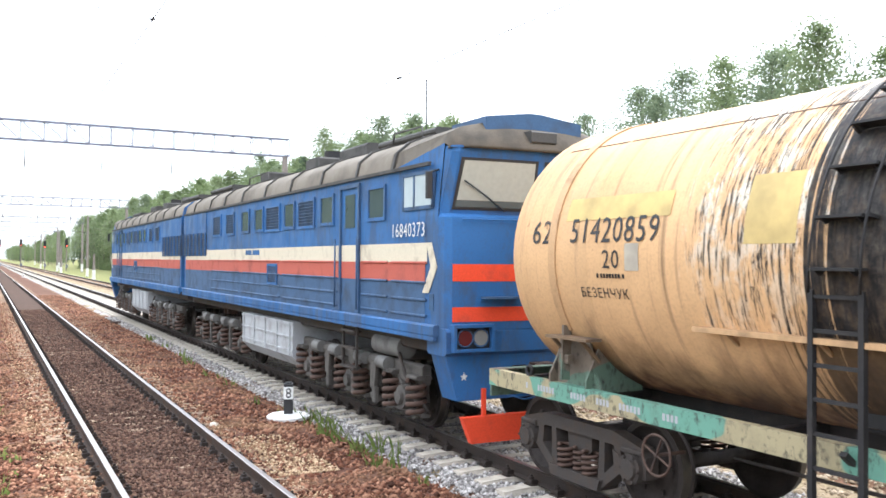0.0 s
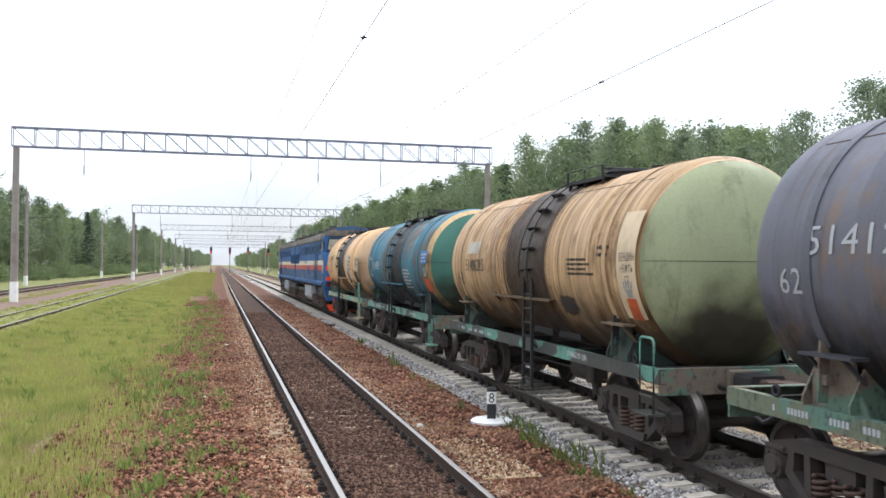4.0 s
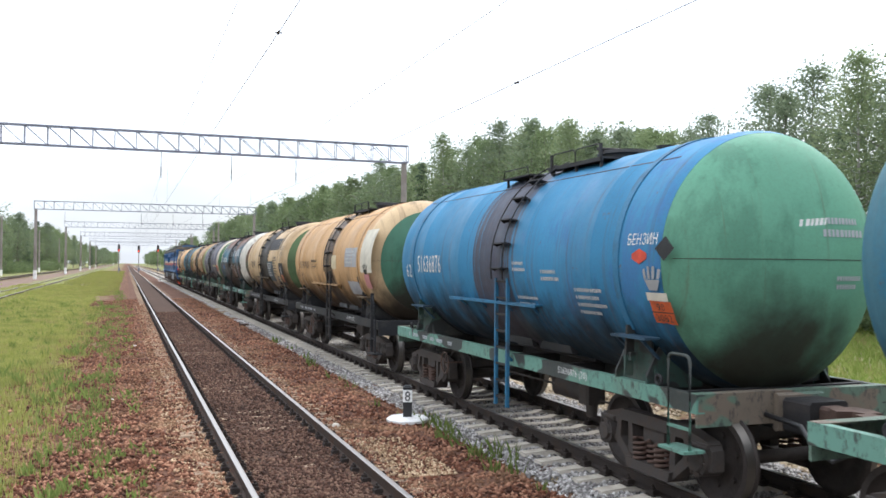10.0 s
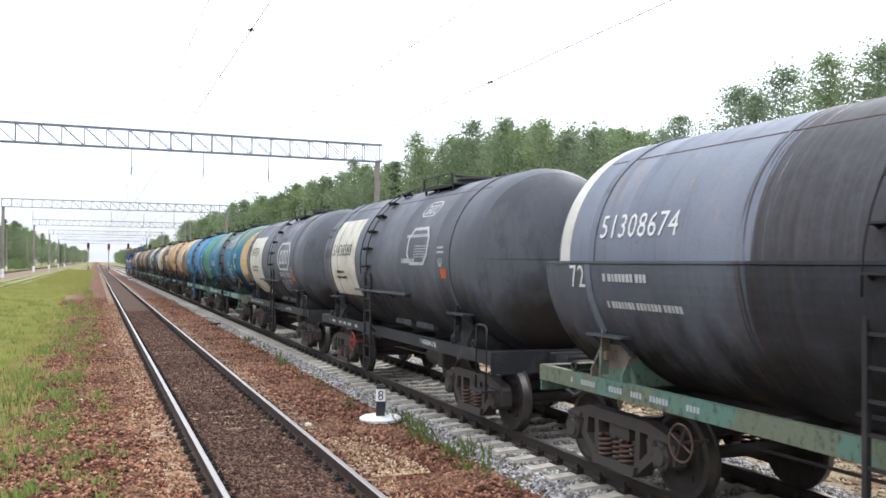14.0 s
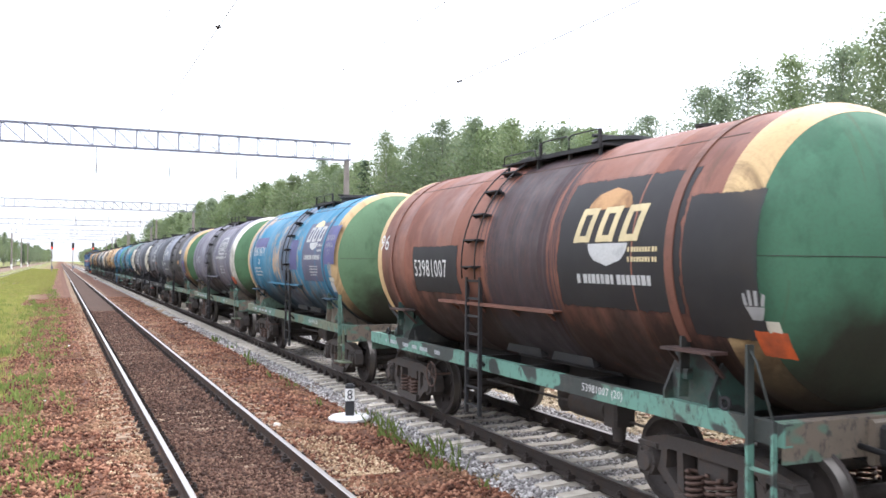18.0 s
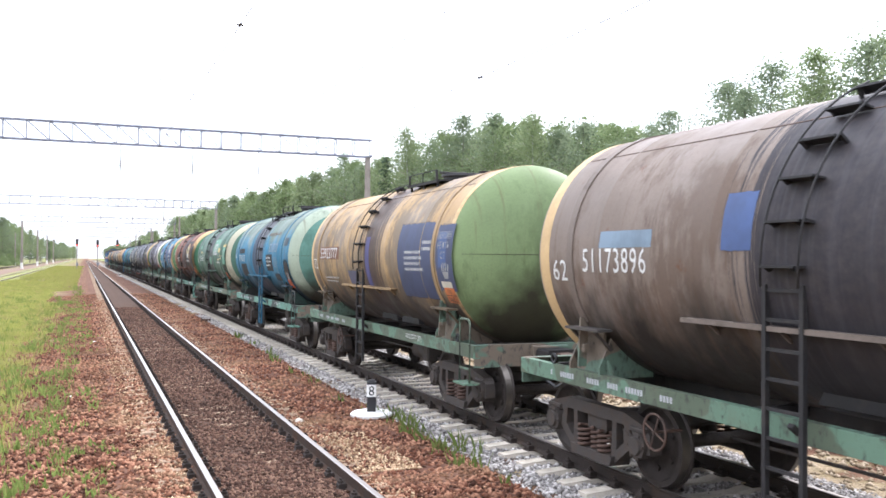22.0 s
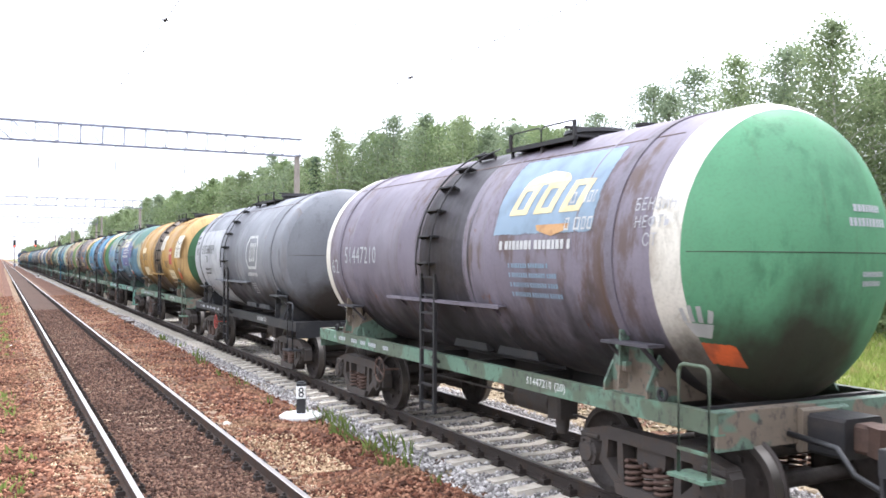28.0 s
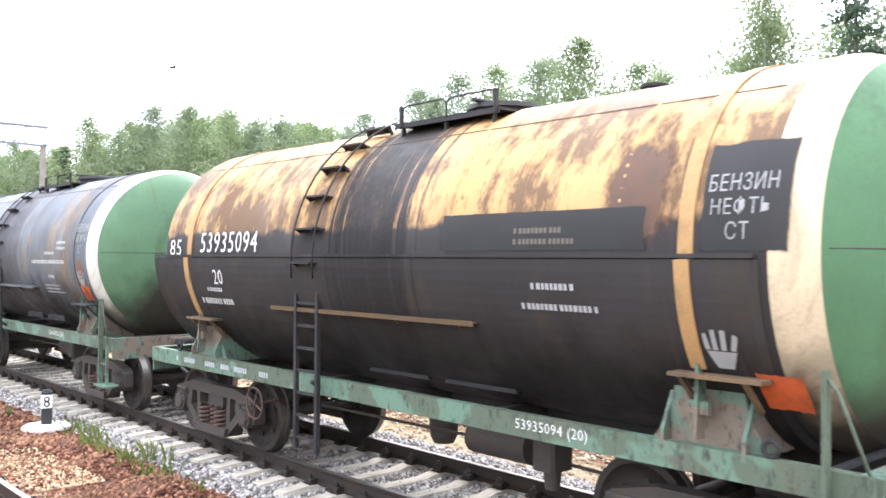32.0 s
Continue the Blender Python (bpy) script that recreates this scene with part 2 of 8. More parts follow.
def soil_material():
    """The ground sheet: grass, earth and gravel in bands along the tracks, with ragged edges."""
    k = Nodes("ground_soil")
    sep = k.put("ShaderNodeSeparateXYZ", {"Vector": k.co})
    x = k.math("ADD", sep.outputs["X"], k.step(k.noise(0.6, 6.0, None, 0.62), 0.3, 0.7, -1.3, 1.3))
    grass = k.mix(k.noise(0.22, 5.0), (0.16, 0.17, 0.055), (0.25, 0.23, 0.10))
    grass = k.mix(k.step(k.noise(1.4, 6.0), 0.5, 0.7), grass, (0.20, 0.17, 0.075))
    grass = k.mix(k.step(k.noise(9.0, 8.0, None, 0.75), 0.38, 0.62, 0, 0.85), grass, (0.095, 0.115, 0.035))
    grass = k.mix(k.step(k.noise(26.0, 4.0, None, 0.7), 0.5, 0.7, 0, 0.6), grass, (0.34, 0.33, 0.14))
    grit = k.noise(26.0, 4.0, None, 0.7)
    red = k.mix(k.step(grit, 0.3, 0.7), (0.042, 0.02, 0.012), (0.175, 0.085, 0.052))
    red = k.mix(k.step(k.noise(0.8, 5.0), 0.52, 0.7, 0, 0.6), red, (0.21, 0.14, 0.088))
    pink = k.mix(k.step(grit, 0.3, 0.7), (0.12, 0.08, 0.062), (0.225, 0.16, 0.125))
    tan = k.mix(k.step(grit, 0.3, 0.7), (0.13, 0.10, 0.06), (0.36, 0.28, 0.18))

    def band(lo, hi, soft=0.3):
        up = k.step(x, lo - soft, lo + soft)
        return k.math("MULTIPLY", up, k.step(x, hi + soft, hi - soft))

    bare = k.mix(k.step(grit, 0.3, 0.7), (0.07, 0.042, 0.026), (0.22, 0.135, 0.085))
    thin = k.math("MULTIPLY", band(-6.2, 0.0, 1.6), k.step(k.noise(0.8, 6.0, None, 0.65), 0.40, 0.58, 0.25, 1.0))
    grass = k.mix(thin, grass, bare)
    col = k.mix(band(-15.2, -10.9), grass, pink)
    col = k.mix(band(-1.6, 5.6), col, red)
    col = k.mix(band(5.6, 10.0), col, tan)
    col = k.mix(band(10.0, 13.0), col, red)
    return k.finish(col, 0.95, 0, grit, 0.03, 0.15)


def leaf_material(name, a, b, patchy=False):
    k = Nodes(name)
    geo = k.n.new("ShaderNodeNewGeometry")
    info = k.n.new("ShaderNodeObjectInfo")
    col = k.mix(geo.outputs["Random Per Island"], a, b)
    if patchy:
        place = k.put("ShaderNodeNewGeometry").outputs["Position"]
        col = k.mix(k.step(k.noise(0.55, 5.0, place, 0.65), 0.50, 0.66, 0.0, 0.7), col, (0.17, 0.22, 0.06))
        col = k.mix(k.step(k.noise(1.7, 4.0, place, 0.6), 0.54, 0.64, 0.0, 0.75), col, (0.38, 0.30, 0.15))
    col = k.mix(k.math("MULTIPLY", info.outputs["Random"], 0.5), col, tuple(0.5 * (p + q) * 0.55 for p, q in zip(a, b)))
    dif = k.n.new("ShaderNodeBsdfDiffuse")
    tra = k.n.new("ShaderNodeBsdfTranslucent")
    mixer = k.n.new("ShaderNodeMixShader")
    out = k.n.new("ShaderNodeOutputMaterial")
    mixer.inputs[0].default_value = 0.6
    k.l.new(col, dif.inputs["Color"])
    k.l.new(col, tra.inputs["Color"])
    k.l.new(dif.outputs[0], mixer.inputs[1])
    k.l.new(tra.outputs[0], mixer.inputs[2])
    k.l.new(mixer.outputs[0], out.inputs["Surface"])
    return k.mat


def glow_material(name, color, strength):
    k = Nodes(name)
    em = k.put("ShaderNodeEmission", {"Color": (*color, 1), "Strength": strength})
    out = k.n.new("ShaderNodeOutputMaterial")
    k.l.new(em.outputs[0], out.inputs["Surface"])
    return k.mat


def glass_material(name, tint, rough=0.06):
    k = Nodes(name)
    return k.finish(k.mix(k.noise(2.0, 3.0), tint, tuple(c * 1.5 for c in tint)), rough, 0.0, None, 0, 0.9)


OILY_STEEL = worn("oily_rail_side", (0.035, 0.027, 0.023), (0.07, 0.045, 0.03), 0.5, 0.8, 0.2)
STEEL = worn("rail_side_steel", (0.055, 0.037, 0.029), (0.10, 0.055, 0.034), 0.6, 0.8, 0.3)
RAIL_TOP = plain("polished_rail_head", (0.40, 0.37, 0.34), 0.36, 1.0, 0.05)
RAIL_TOP_DULL = plain("dull_rail_head", (0.30, 0.27, 0.25), 0.42, 1.0, 0.1)
GRIME = worn("oily_running_gear", (0.056, 0.048, 0.043), (0.085, 0.06, 0.045), 0.5, 0.7, 0.2, 6.0)
RUSTY = worn("rusty_brown_steel", (0.09, 0.055, 0.042), (0.035, 0.03, 0.028), 0.5, 0.75, 0.1, 5.0)
WHEEL = worn("wheel_steel", (0.042, 0.034, 0.03), (0.025, 0.022, 0.02), 0.5, 0.6, 0.4, 5.0)
TREAD = plain("worn_wheel_tread", (0.15, 0.135, 0.12), 0.48, 1.0, 0.06)
SOOT = worn("black_sooty_steel", (0.024, 0.023, 0.024), (0.06, 0.05, 0.045), 0.4, 0.6, 0.0, 5.0)
CONCRETE = worn("weathered_concrete", (0.50, 0.45, 0.375), (0.22, 0.19, 0.15), 0.5, 0.9, 0.0, 2.0)
DUSTY = worn("dust_covered_sleeper", (0.27, 0.195, 0.13), (0.12, 0.07, 0.048), 0.7, 0.95, 0.0, 3.0)
BLACK = plain("black_paint", (0.015, 0.015, 0.016), 0.5)
WHITE = worn("white_paint", (0.78, 0.77, 0.74), (0.4, 0.36, 0.3), 0.25, 0.6)
LETTER_WHITE = plain("white_lettering", (0.58, 0.58, 0.56), 0.6)
LETTER_BLACK = plain("black_lettering", (0.02, 0.02, 0.02), 0.6)
LETTER_GREY = plain("faded_lettering", (0.34, 0.35, 0.36), 0.7)
RED = worn("red_paint", (0.32, 0.045, 0.03), (0.2, 0.05, 0.04), 0.3, 0.5)
BARK = worn("grey_bark", (0.15, 0.13, 0.11), (0.06, 0.05, 0.04), 0.6, 0.9)
BIRCH = worn("birch_bark", (0.45, 0.43, 0.40), (0.08, 0.07, 0.06), 0.6, 0.85, 0.0, 4.0)
GALV = worn("galvanised_truss", (0.24, 0.25, 0.31), (0.12, 0.11, 0.12), 0.5, 0.6, 0.5)
POLE = worn("concrete_mast", (0.27, 0.235, 0.215), (0.14, 0.11, 0.095), 0.5, 0.9, 0.0, 1.0)
WIRE = plain("overhead_wire", (0.05, 0.045, 0.045), 0.5, 0.6)
RED_STONE = stones("red_brown_ballast", (0.034, 0.014, 0.008), (0.145, 0.056, 0.031), (0.38, 0.20, 0.125), True, (0.27, 0.165, 0.095))
GREY_STONE = stones("grey_crushed_stone", (0.115, 0.103, 0.098), (0.29, 0.27, 0.255), (0.58, 0.55, 0.52), True)
TAN_STONE = stones("tan_gravel", (0.15, 0.11, 0.07), (0.32, 0.25, 0.17), (0.55, 0.46, 0.34), True)
SAND_CRUMB = stones("sandy_crumbs", (0.20, 0.125, 0.07), (0.38, 0.265, 0.155), (0.62, 0.48, 0.32), True)
BED_RED = stones("red_ballast_bed", (0.04, 0.018, 0.011), (0.095, 0.042, 0.025), (0.19, 0.095, 0.06), False, (0.17, 0.095, 0.058))
BED_BROWN = stones("trodden_brown_infill", (0.03, 0.017, 0.011), (0.062, 0.035, 0.023), (0.11, 0.066, 0.044), False)
DARK_STONE = stones("dark_brown_ballast", (0.024, 0.013, 0.009), (0.075, 0.037, 0.025), (0.18, 0.108, 0.074), True)
BED_GREY = stones("grey_ballast_bed", (0.10, 0.095, 0.09), (0.26, 0.245, 0.235), (0.5, 0.48, 0.46), False)
# birch, aspen and alder colours are lightened and greyed to imitate haze
LEAVES = [leaf_material("birch_leaves", (0.19, 0.25, 0.13), (0.31, 0.36, 0.205)), leaf_material("aspen_leaves", (0.175, 0.225, 0.145), (0.27, 0.32, 0.205)),
          leaf_material("alder_leaves", (0.15, 0.205, 0.10), (0.23, 0.285, 0.14)), leaf_material("spruce_needles", (0.075, 0.105, 0.075), (0.11, 0.15, 0.10))]
GRASS = leaf_material("grass_blades", (0.27, 0.31, 0.066), (0.46, 0.44, 0.165), True)
VERGE = leaf_material("verge_grass", (0.17, 0.245, 0.05), (0.34, 0.385, 0.12), True)
WEED = leaf_material("weed_leaves", (0.13, 0.19, 0.05), (0.24, 0.29, 0.09))

# ---- mesh kit ----
class Kit:
    """Collects vertices and faces of one mesh."""

    def __init__(self):
        self.v, self.f, self.m, self.s = [], [], [], []

    def add(self, verts, faces, mat=0, smooth=False):
        o = len(self.v)
        self.v.extend(verts)
        self.f.extend([tuple(i + o for i in q) for q in faces])
        self.m.extend([mat] * len(faces))
        self.s.extend([smooth] * len(faces))
        return self

    def box(self, c, size, mat=0, turn=None, ch=0.0):
        """A block; ch chamfers its long edges."""
        x, y, z = (a / 2 for a in size)
        if ch:
            axis = max(range(3), key=lambda i: size[i])
            a, b = [i for i in range(3) if i != axis]
            h = [x, y, z]
            ring = [(h[a], h[b] - ch), (h[a] - ch, h[b]), (-h[a] + ch, h[b]), (-h[a], h[b] - ch),
                    (-h[a], -h[b] + ch), (-h[a] + ch, -h[b]), (h[a] - ch, -h[b]), (h[a], -h[b] + ch)]
            vs = []
            for e in (-h[axis], h[axis]):
                for p, q in ring:
                    w = [0, 0, 0]
                    w[axis], w[a], w[b] = e, p, q
                    vs.append(Vector(w))
            fs = [(i, (i + 1) % 8, 8 + (i + 1) % 8, 8 + i) for i in range(8)] + [tuple(range(7, -1, -1)), tuple(range(8, 16))]
        else:
            vs = [Vector((i, j, k)) for i in (-x, x) for j in (-y, y) for k in (-z, z)]
            fs = [(0, 1, 3, 2), (4, 6, 7, 5), (0, 4, 5, 1), (2, 3, 7, 6), (0, 2, 6, 4), (1, 5, 7, 3)]
        m = Matrix.Translation(c) @ (turn.to_4x4() if turn else Matrix())
        return self.add([tuple(m @ q) for q in vs], fs, mat)

    def bar(self, p0, p1, w, h, mat=0, ch=0.0):
        """A straight bar of section w (level) by h from p0 to p1."""
        a, b = Vector(p0), Vector(p1)
        d = b - a
        return self.box((a + b) / 2, (w, d.length, h), mat, d.to_track_quat("Y", "Z").to_matrix(), min(ch, w / 3, h / 3))

    def prism(self, outline, t0, t1, plane="yz", mat=0):
        """A flat outline given thickness from t0 to t1."""
        n = len(outline)
        put = {"yz": lambda p, t: (t, p[0], p[1]), "xz": lambda p, t: (p[0], t, p[1]), "xy": lambda p, t: (p[0], p[1], t)}[plane]
        vs = [put(p, t) for t in (t0, t1) for p in outline]
        fs = [(i, (i + 1) % n, n + (i + 1) % n, n + i) for i in range(n)] + [tuple(range(n - 1, -1, -1)), tuple(range(n, 2 * n))]
        return self.add(vs, fs, mat)

    def cyl(self, p0, p1, r0, r1=None, n=12, mat=0, caps=True, smooth=True):
        a, b = Vector(p0), Vector(p1)
        r1 = r0 if r1 is None else r1
        q = (b - a).to_track_quat("Z", "Y").to_matrix()
        vs = []
        for p, r in ((a, r0), (b, r1)):
            for i in range(n):
                t = 2 * math.pi * i / n
                vs.append(tuple(p + q @ Vector((r * math.cos(t), r * math.sin(t), 0))))
        self.add(vs, [(i, (i + 1) % n, n + (i + 1) % n, n + i) for i in range(n)], mat, smooth)
        if caps:
            self.add(vs[:n], [tuple(range(n - 1, -1, -1))], mat)
            self.add(vs[n:], [tuple(range(n))], mat)
        return self

    def tube(self, pts, r, n=6, mat=0):
        pts = [Vector(p) for p in pts]
        vs = []
        for i, p in enumerate(pts):
            d = pts[min(i + 1, len(pts) - 1)] - pts[max(i - 1, 0)]
            q = d.to_track_quat("Z", "Y").to_matrix()
            for j in range(n):
                t = 2 * math.pi * j / n
                vs.append(tuple(p + q @ Vector((r * math.cos(t), r * math.sin(t), 0))))
        fs = [(i * n + j, i * n + (j + 1) % n, (i + 1) * n + (j + 1) % n, (i + 1) * n + j) for i in range(len(pts) - 1) for j in range(n)]
        fs += [tuple(range(n - 1, -1, -1)), tuple((len(pts) - 1) * n + j for j in range(n))]
        return self.add(vs, fs, mat, True)

    def ring(self, c, axis, big, small, n=16, k=6, mat=0):
        """A torus about axis."""
        q = Vector(axis).to_track_quat("Z", "Y").to_matrix()
        vs = []
        for i in range(n):
            t = 2 * math.pi * i / n
            for j in range(k):
                u = 2 * math.pi * j / k
                w = big + small * math.cos(u)
                vs.append(tuple(Vector(c) + q @ Vector((w * math.cos(t), w * math.sin(t), small * math.sin(u)))))
        fs = [(i * k + j, ((i + 1) % n) * k + j, ((i + 1) % n) * k + (j + 1) % k, i * k + (j + 1) % k) for i in range(n) for j in range(k)]
        return self.add(vs, fs, mat, True)

    def lathe(self, profile, c=(0, 0, 0), n=48, mat=0, a0=0.0, a1=360.0, smooth=True, axis="y"):
        """Turns a profile of (along, radius) about an axis through c."""
        full = abs(a1 - a0) >= 359.9
        m = n if full else n + 1
        vs = []
        for s, r in profile:
            for i in range(m):
                t = radians(a0 + (a1 - a0) * i / n)
                p = (r * math.cos(t), s, r * math.sin(t)) if axis == "y" else ((s, r * math.cos(t), r * math.sin(t)) if axis == "x" else (r * math.cos(t), r * math.sin(t), s))
                vs.append((c[0] + p[0], c[1] + p[1], c[2] + p[2]))
        fs = [(a * m + i, a * m + (i + 1) % m, (a + 1) * m + (i + 1) % m, (a + 1) * m + i) for a in range(len(profile) - 1) for i in range(n)]
        return self.add(vs, fs, mat, smooth)

    def mesh(self, name, mats):
        me = bpy.data.meshes.new(name)
        me.from_pydata(self.v, [], self.f)
        for mat in (mats if isinstance(mats, (list, tuple)) else [mats]):
            me.materials.append(mat)
        me.polygons.foreach_set("material_index", self.m)
        me.polygons.foreach_set("use_smooth", self.s)
        me.update()
        return me


def part(name, kit, mats, parent=None, label="", at=None):
    """Links a kit (or a ready mesh) as one mesh object under a thing or part."""
    me = kit if isinstance(kit, bpy.types.Mesh) else kit.mesh(name, mats)
    ob = new(name, me)
    if parent:
        ob.parent = parent
    if at is not None:
        ob.matrix_basis = at
    return tagged(ob, label)


def thing(name, label, category, group="", at=None, kind=""):
    ob = new(name)
    ob.empty_display_size = 0.3
    if at is not None:
        ob.matrix_basis = at
    return tagged(ob, label, category, group, kind)


def repaint(ob, *mats):
    """Gives one object materials of its own on a shared mesh."""
    for slot, mat in zip(ob.material_slots, mats):
        slot.link = "OBJECT"
        slot.material = mat


TEXTS = {}


def spell(words):
    """Meshes of lettering, 1 high, starting at x = 0, for all the words at once."""
    temp = []
    for w in words:
        cu = bpy.data.curves.new("lettering", "FONT")
        cu.body, cu.size, cu.resolution_u, cu.space_character = w, 1.0, 2, 1.08
        ob = new("lettering", cu)
        temp.append((w, ob, cu))
    dg = bpy.context.evaluated_depsgraph_get()
    for w, ob, cu in temp:
        bm = bmesh.new()
        bm.from_mesh(ob.evaluated_get(dg).to_mesh())
        ob.evaluated_get(dg).to_mesh_clear()
        for cut in (0.12, 0.24, 0.36, 0.48, 0.60):
            bmesh.ops.bisect_plane(bm, geom=bm.verts[:] + bm.edges[:] + bm.faces[:], plane_co=(0, cut, 0), plane_no=(0, 1, 0))
        bm.verts.index_update()
        vs = [tuple(v.co) for v in bm.verts]
        fs = [tuple(v.index for v in q.verts) for q in bm.faces]
        bm.free()
        xs, ys = [v[0] for v in vs], [v[1] for v in vs]
        high = max(ys) - min(ys)
        TEXTS[w] = ([((v[0] - min(xs)) / high, (v[1] - min(ys)) / high) for v in vs], fs, (max(xs) - min(xs)) / high)
        bpy.data.objects.remove(ob)
        bpy.data.curves.remove(cu)

# ---- the ground ----
def ground_height(x, y):
    if x < -6:
        h = -0.32 + 0.30 * min(1, (-6 - x) / 2.5)
    elif x < -0.6:
        h = -0.34
    elif x < 9.6:
        h = -0.26
    else:
        h = -0.26 - 0.40 * min(1, (x - 9.6) / 6) + 0.25 * min(1, max(0, (x - 30) / 15))
    return h


def build_ground():
    xs = [-2500, -600, -200, -90, -60, -45, -35, -28, -22] + [-20 + 0.5 * i for i in range(130)] + [46, 50, 60, 80, 120, 250, 700, 2500]
    ys = [-600, -150, -60, -30, -15, -5] + [0.6 * i for i in range(0, 110)] + [68, 75, 85, 100, 120, 150, 200, 260, 340, 450, 700, 1200, 3000]
    k = Kit()
    vs = []
    for y in ys:
        for x in xs:
            amp = 0.05 if (x < -0.9 or x > 9) else 0.012
            vs.append((x, y, ground_height(x, y) + amp * noise.noise((x * 0.7, y * 0.7, 0)) + amp * 0.6 * noise.noise((x * 2.3, y * 2.3, 3))))
    n = len(xs)
    fs = [(j * n + i, j * n + i + 1, (j + 1) * n + i + 1, (j + 1) * n + i) for j in range(len(ys) - 1) for i in range(n - 1)]
    k.add(vs, fs, 0, True)
    tagged(part("ground", k, soil_material()), "level trackside ground with grass, earth and reddish gravel", "ground", kind="structure")


build_ground()

# ---- tracks ----
NEAR, MAIN, THIRD, GRASSY, FAR_LEFT = 2.16, 6.84, 11.35, -8.95, -16.7
GAUGE = 0.7975
RAIL = [(-0.075, -0.18), (0.075, -0.18), (0.075, -0.165), (0.012, -0.145), (0.012, -0.045), (0.036, -0.03), (0.036, -0.006), (0.026, 0.0), (-0.026, 0.0),
        (-0.036, -0.006), (-0.036, -0.03), (-0.012, -0.045), (-0.012, -0.145), (-0.075, -0.165)]


def rail_mesh(y0, y1, top, side):
    k = Kit()
    n = len(RAIL)
    vs = [(p[0], y, p[1]) for y in (y0, y1) for p in RAIL]
    k.add(vs, [(i, n + i, n + (i + 1) % n, (i + 1) % n) for i in range(n)])
    k.add(vs, [tuple(range(n)), tuple(range(2 * n - 1, n - 1, -1))])
    for f in (6, 7, 8):
        k.m[f] = 1
    return k.mesh("rail", [side, top])


def sleeper_mesh(mat, wood=False):
    k = Kit()
    if wood:
        k.box((0, 0, -0.06), (2.6, 0.24, 0.14), ch=0.02)
    else:
        out = [(-1.35, -0.14), (-1.35, -0.02), (-1.0, 0.0), (-0.55, -0.005), (-0.4, -0.035), (0.4, -0.035), (0.55, -0.005), (1.0, 0.0), (1.35, -0.02), (1.35, -0.14)]
        n = len(out)
        vs = []
        for w in (-1, 1):
            vs += [(p[0], w * (0.13 if p[1] < -0.1 else 0.095), p[1]) for p in out]
        k.add(vs, [(i, n + i, n + (i + 1) % n, (i + 1) % n) for i in range(n)] + [tuple(range(n)), tuple(range(2 * n - 1, n - 1, -1))])
    return k.mesh("sleeper", mat)


def clip_mesh():
    """Rail fastening on both sides of one rail: base plate, clips and bolts."""
    k = Kit()
    k.box((0, 0, 0.008), (0.36, 0.16, 0.018))
    for s in (-1, 1):
        k.box((s * 0.112, 0, 0.044), (0.10, 0.12, 0.058), ch=0.012)
        k.cyl((s * 0.122, 0, 0.04), (s * 0.122, 0, 0.13), 0.018, n=6)
        k.cyl((s * 0.122, 0, 0.072), (s * 0.122, 0, 0.104), 0.036, n=6)
    return k.mesh("fastening", OILY_STEEL)


def build_track(name, axis, top, label, sleeper, step, near0, near1, far1, lift=0.0, drop=-0.185, clips=True, y_end=900.0, y_start=-60.0):
    root = tagged(new(name), label, "railway track", kind="structure")
    root.location = (axis, 0, lift)
    rm = rail_mesh(y_start, y_end, top, OILY_STEEL if axis == MAIN else STEEL)
    for s in (-1, 1):
        part("rail", rm, None, root, at=Matrix.Translation((s * GAUGE, 0, 0)))
    cm = clip_mesh()
    rest, rest_c = Kit(), Kit()
    y = near0 - 12
    rng = random.Random(int(axis * 100))
    while y < far1:
        jx, jz = rng.uniform(-0.025, 0.025), rng.uniform(-0.012, 0.006)
        if near0 <= y <= near1:
            part("sleeper", sleeper, None, root, at=pose(jx, y, drop + jz, 0, 0, rng.uniform(-0.5, 0.5)))
            if clips:
                for s in (-1, 1):
                    part("fastening", cm, None, root, at=Matrix.Translation((s * GAUGE, y, drop)))
        else:
            rest.add([(v.co.x + jx, v.co.y + y, v.co.z + drop + jz) for v in sleeper.vertices], [tuple(p.vertices) for p in sleeper.polygons])
            if clips and y < 110:
                for s in (-1, 1):
                    rest_c.box((s * GAUGE, y, drop + 0.045), (0.32, 0.12, 0.09))
        y += step
    tagged(part("far_sleepers", rest, sleeper.materials[0], root), kind="stuff")
    if clips and rest_c.v:
        tagged(part("far_fastenings", rest_c, OILY_STEEL, root), kind="stuff")
    return root


CONCRETE_SLEEPER = sleeper_mesh(CONCRETE)
DUSTY_SLEEPER = sleeper_mesh(DUSTY, True)
build_track("track_main", MAIN, RAIL_TOP_DULL, "track with grey rails on pale concrete sleepers in grey stone", CONCRETE_SLEEPER, 0.545, 4.0, 50.0, 260.0, 0.0, -0.18)
build_track("track_near", NEAR, RAIL_TOP, "empty track with polished rails on dusty half-buried sleepers", DUSTY_SLEEPER, 0.56, 8.0, 50.0, 260.0, 0.0, -0.182)
build_track("track_third", THIRD, RAIL_TOP_DULL, "track with rusty rails beyond the train", DUSTY_SLEEPER, 0.56, 60.0, 62.0, 220.0, -0.1, -0.19, False)
build_track("track_grassy", GRASSY, RAIL_TOP_DULL, "disused siding with rusty rails sunk in grass", DUSTY_SLEEPER, 0.56, 60.0, 62.0, 70.0, 0.06, -0.21, False)
build_track("track_far_left", FAR_LEFT, RAIL_TOP_DULL, "outer track with rusty rails on brown ballast", DUSTY_SLEEPER, 0.56, 60.0, 62.0, 120.0, 0.2, -0.19, False)


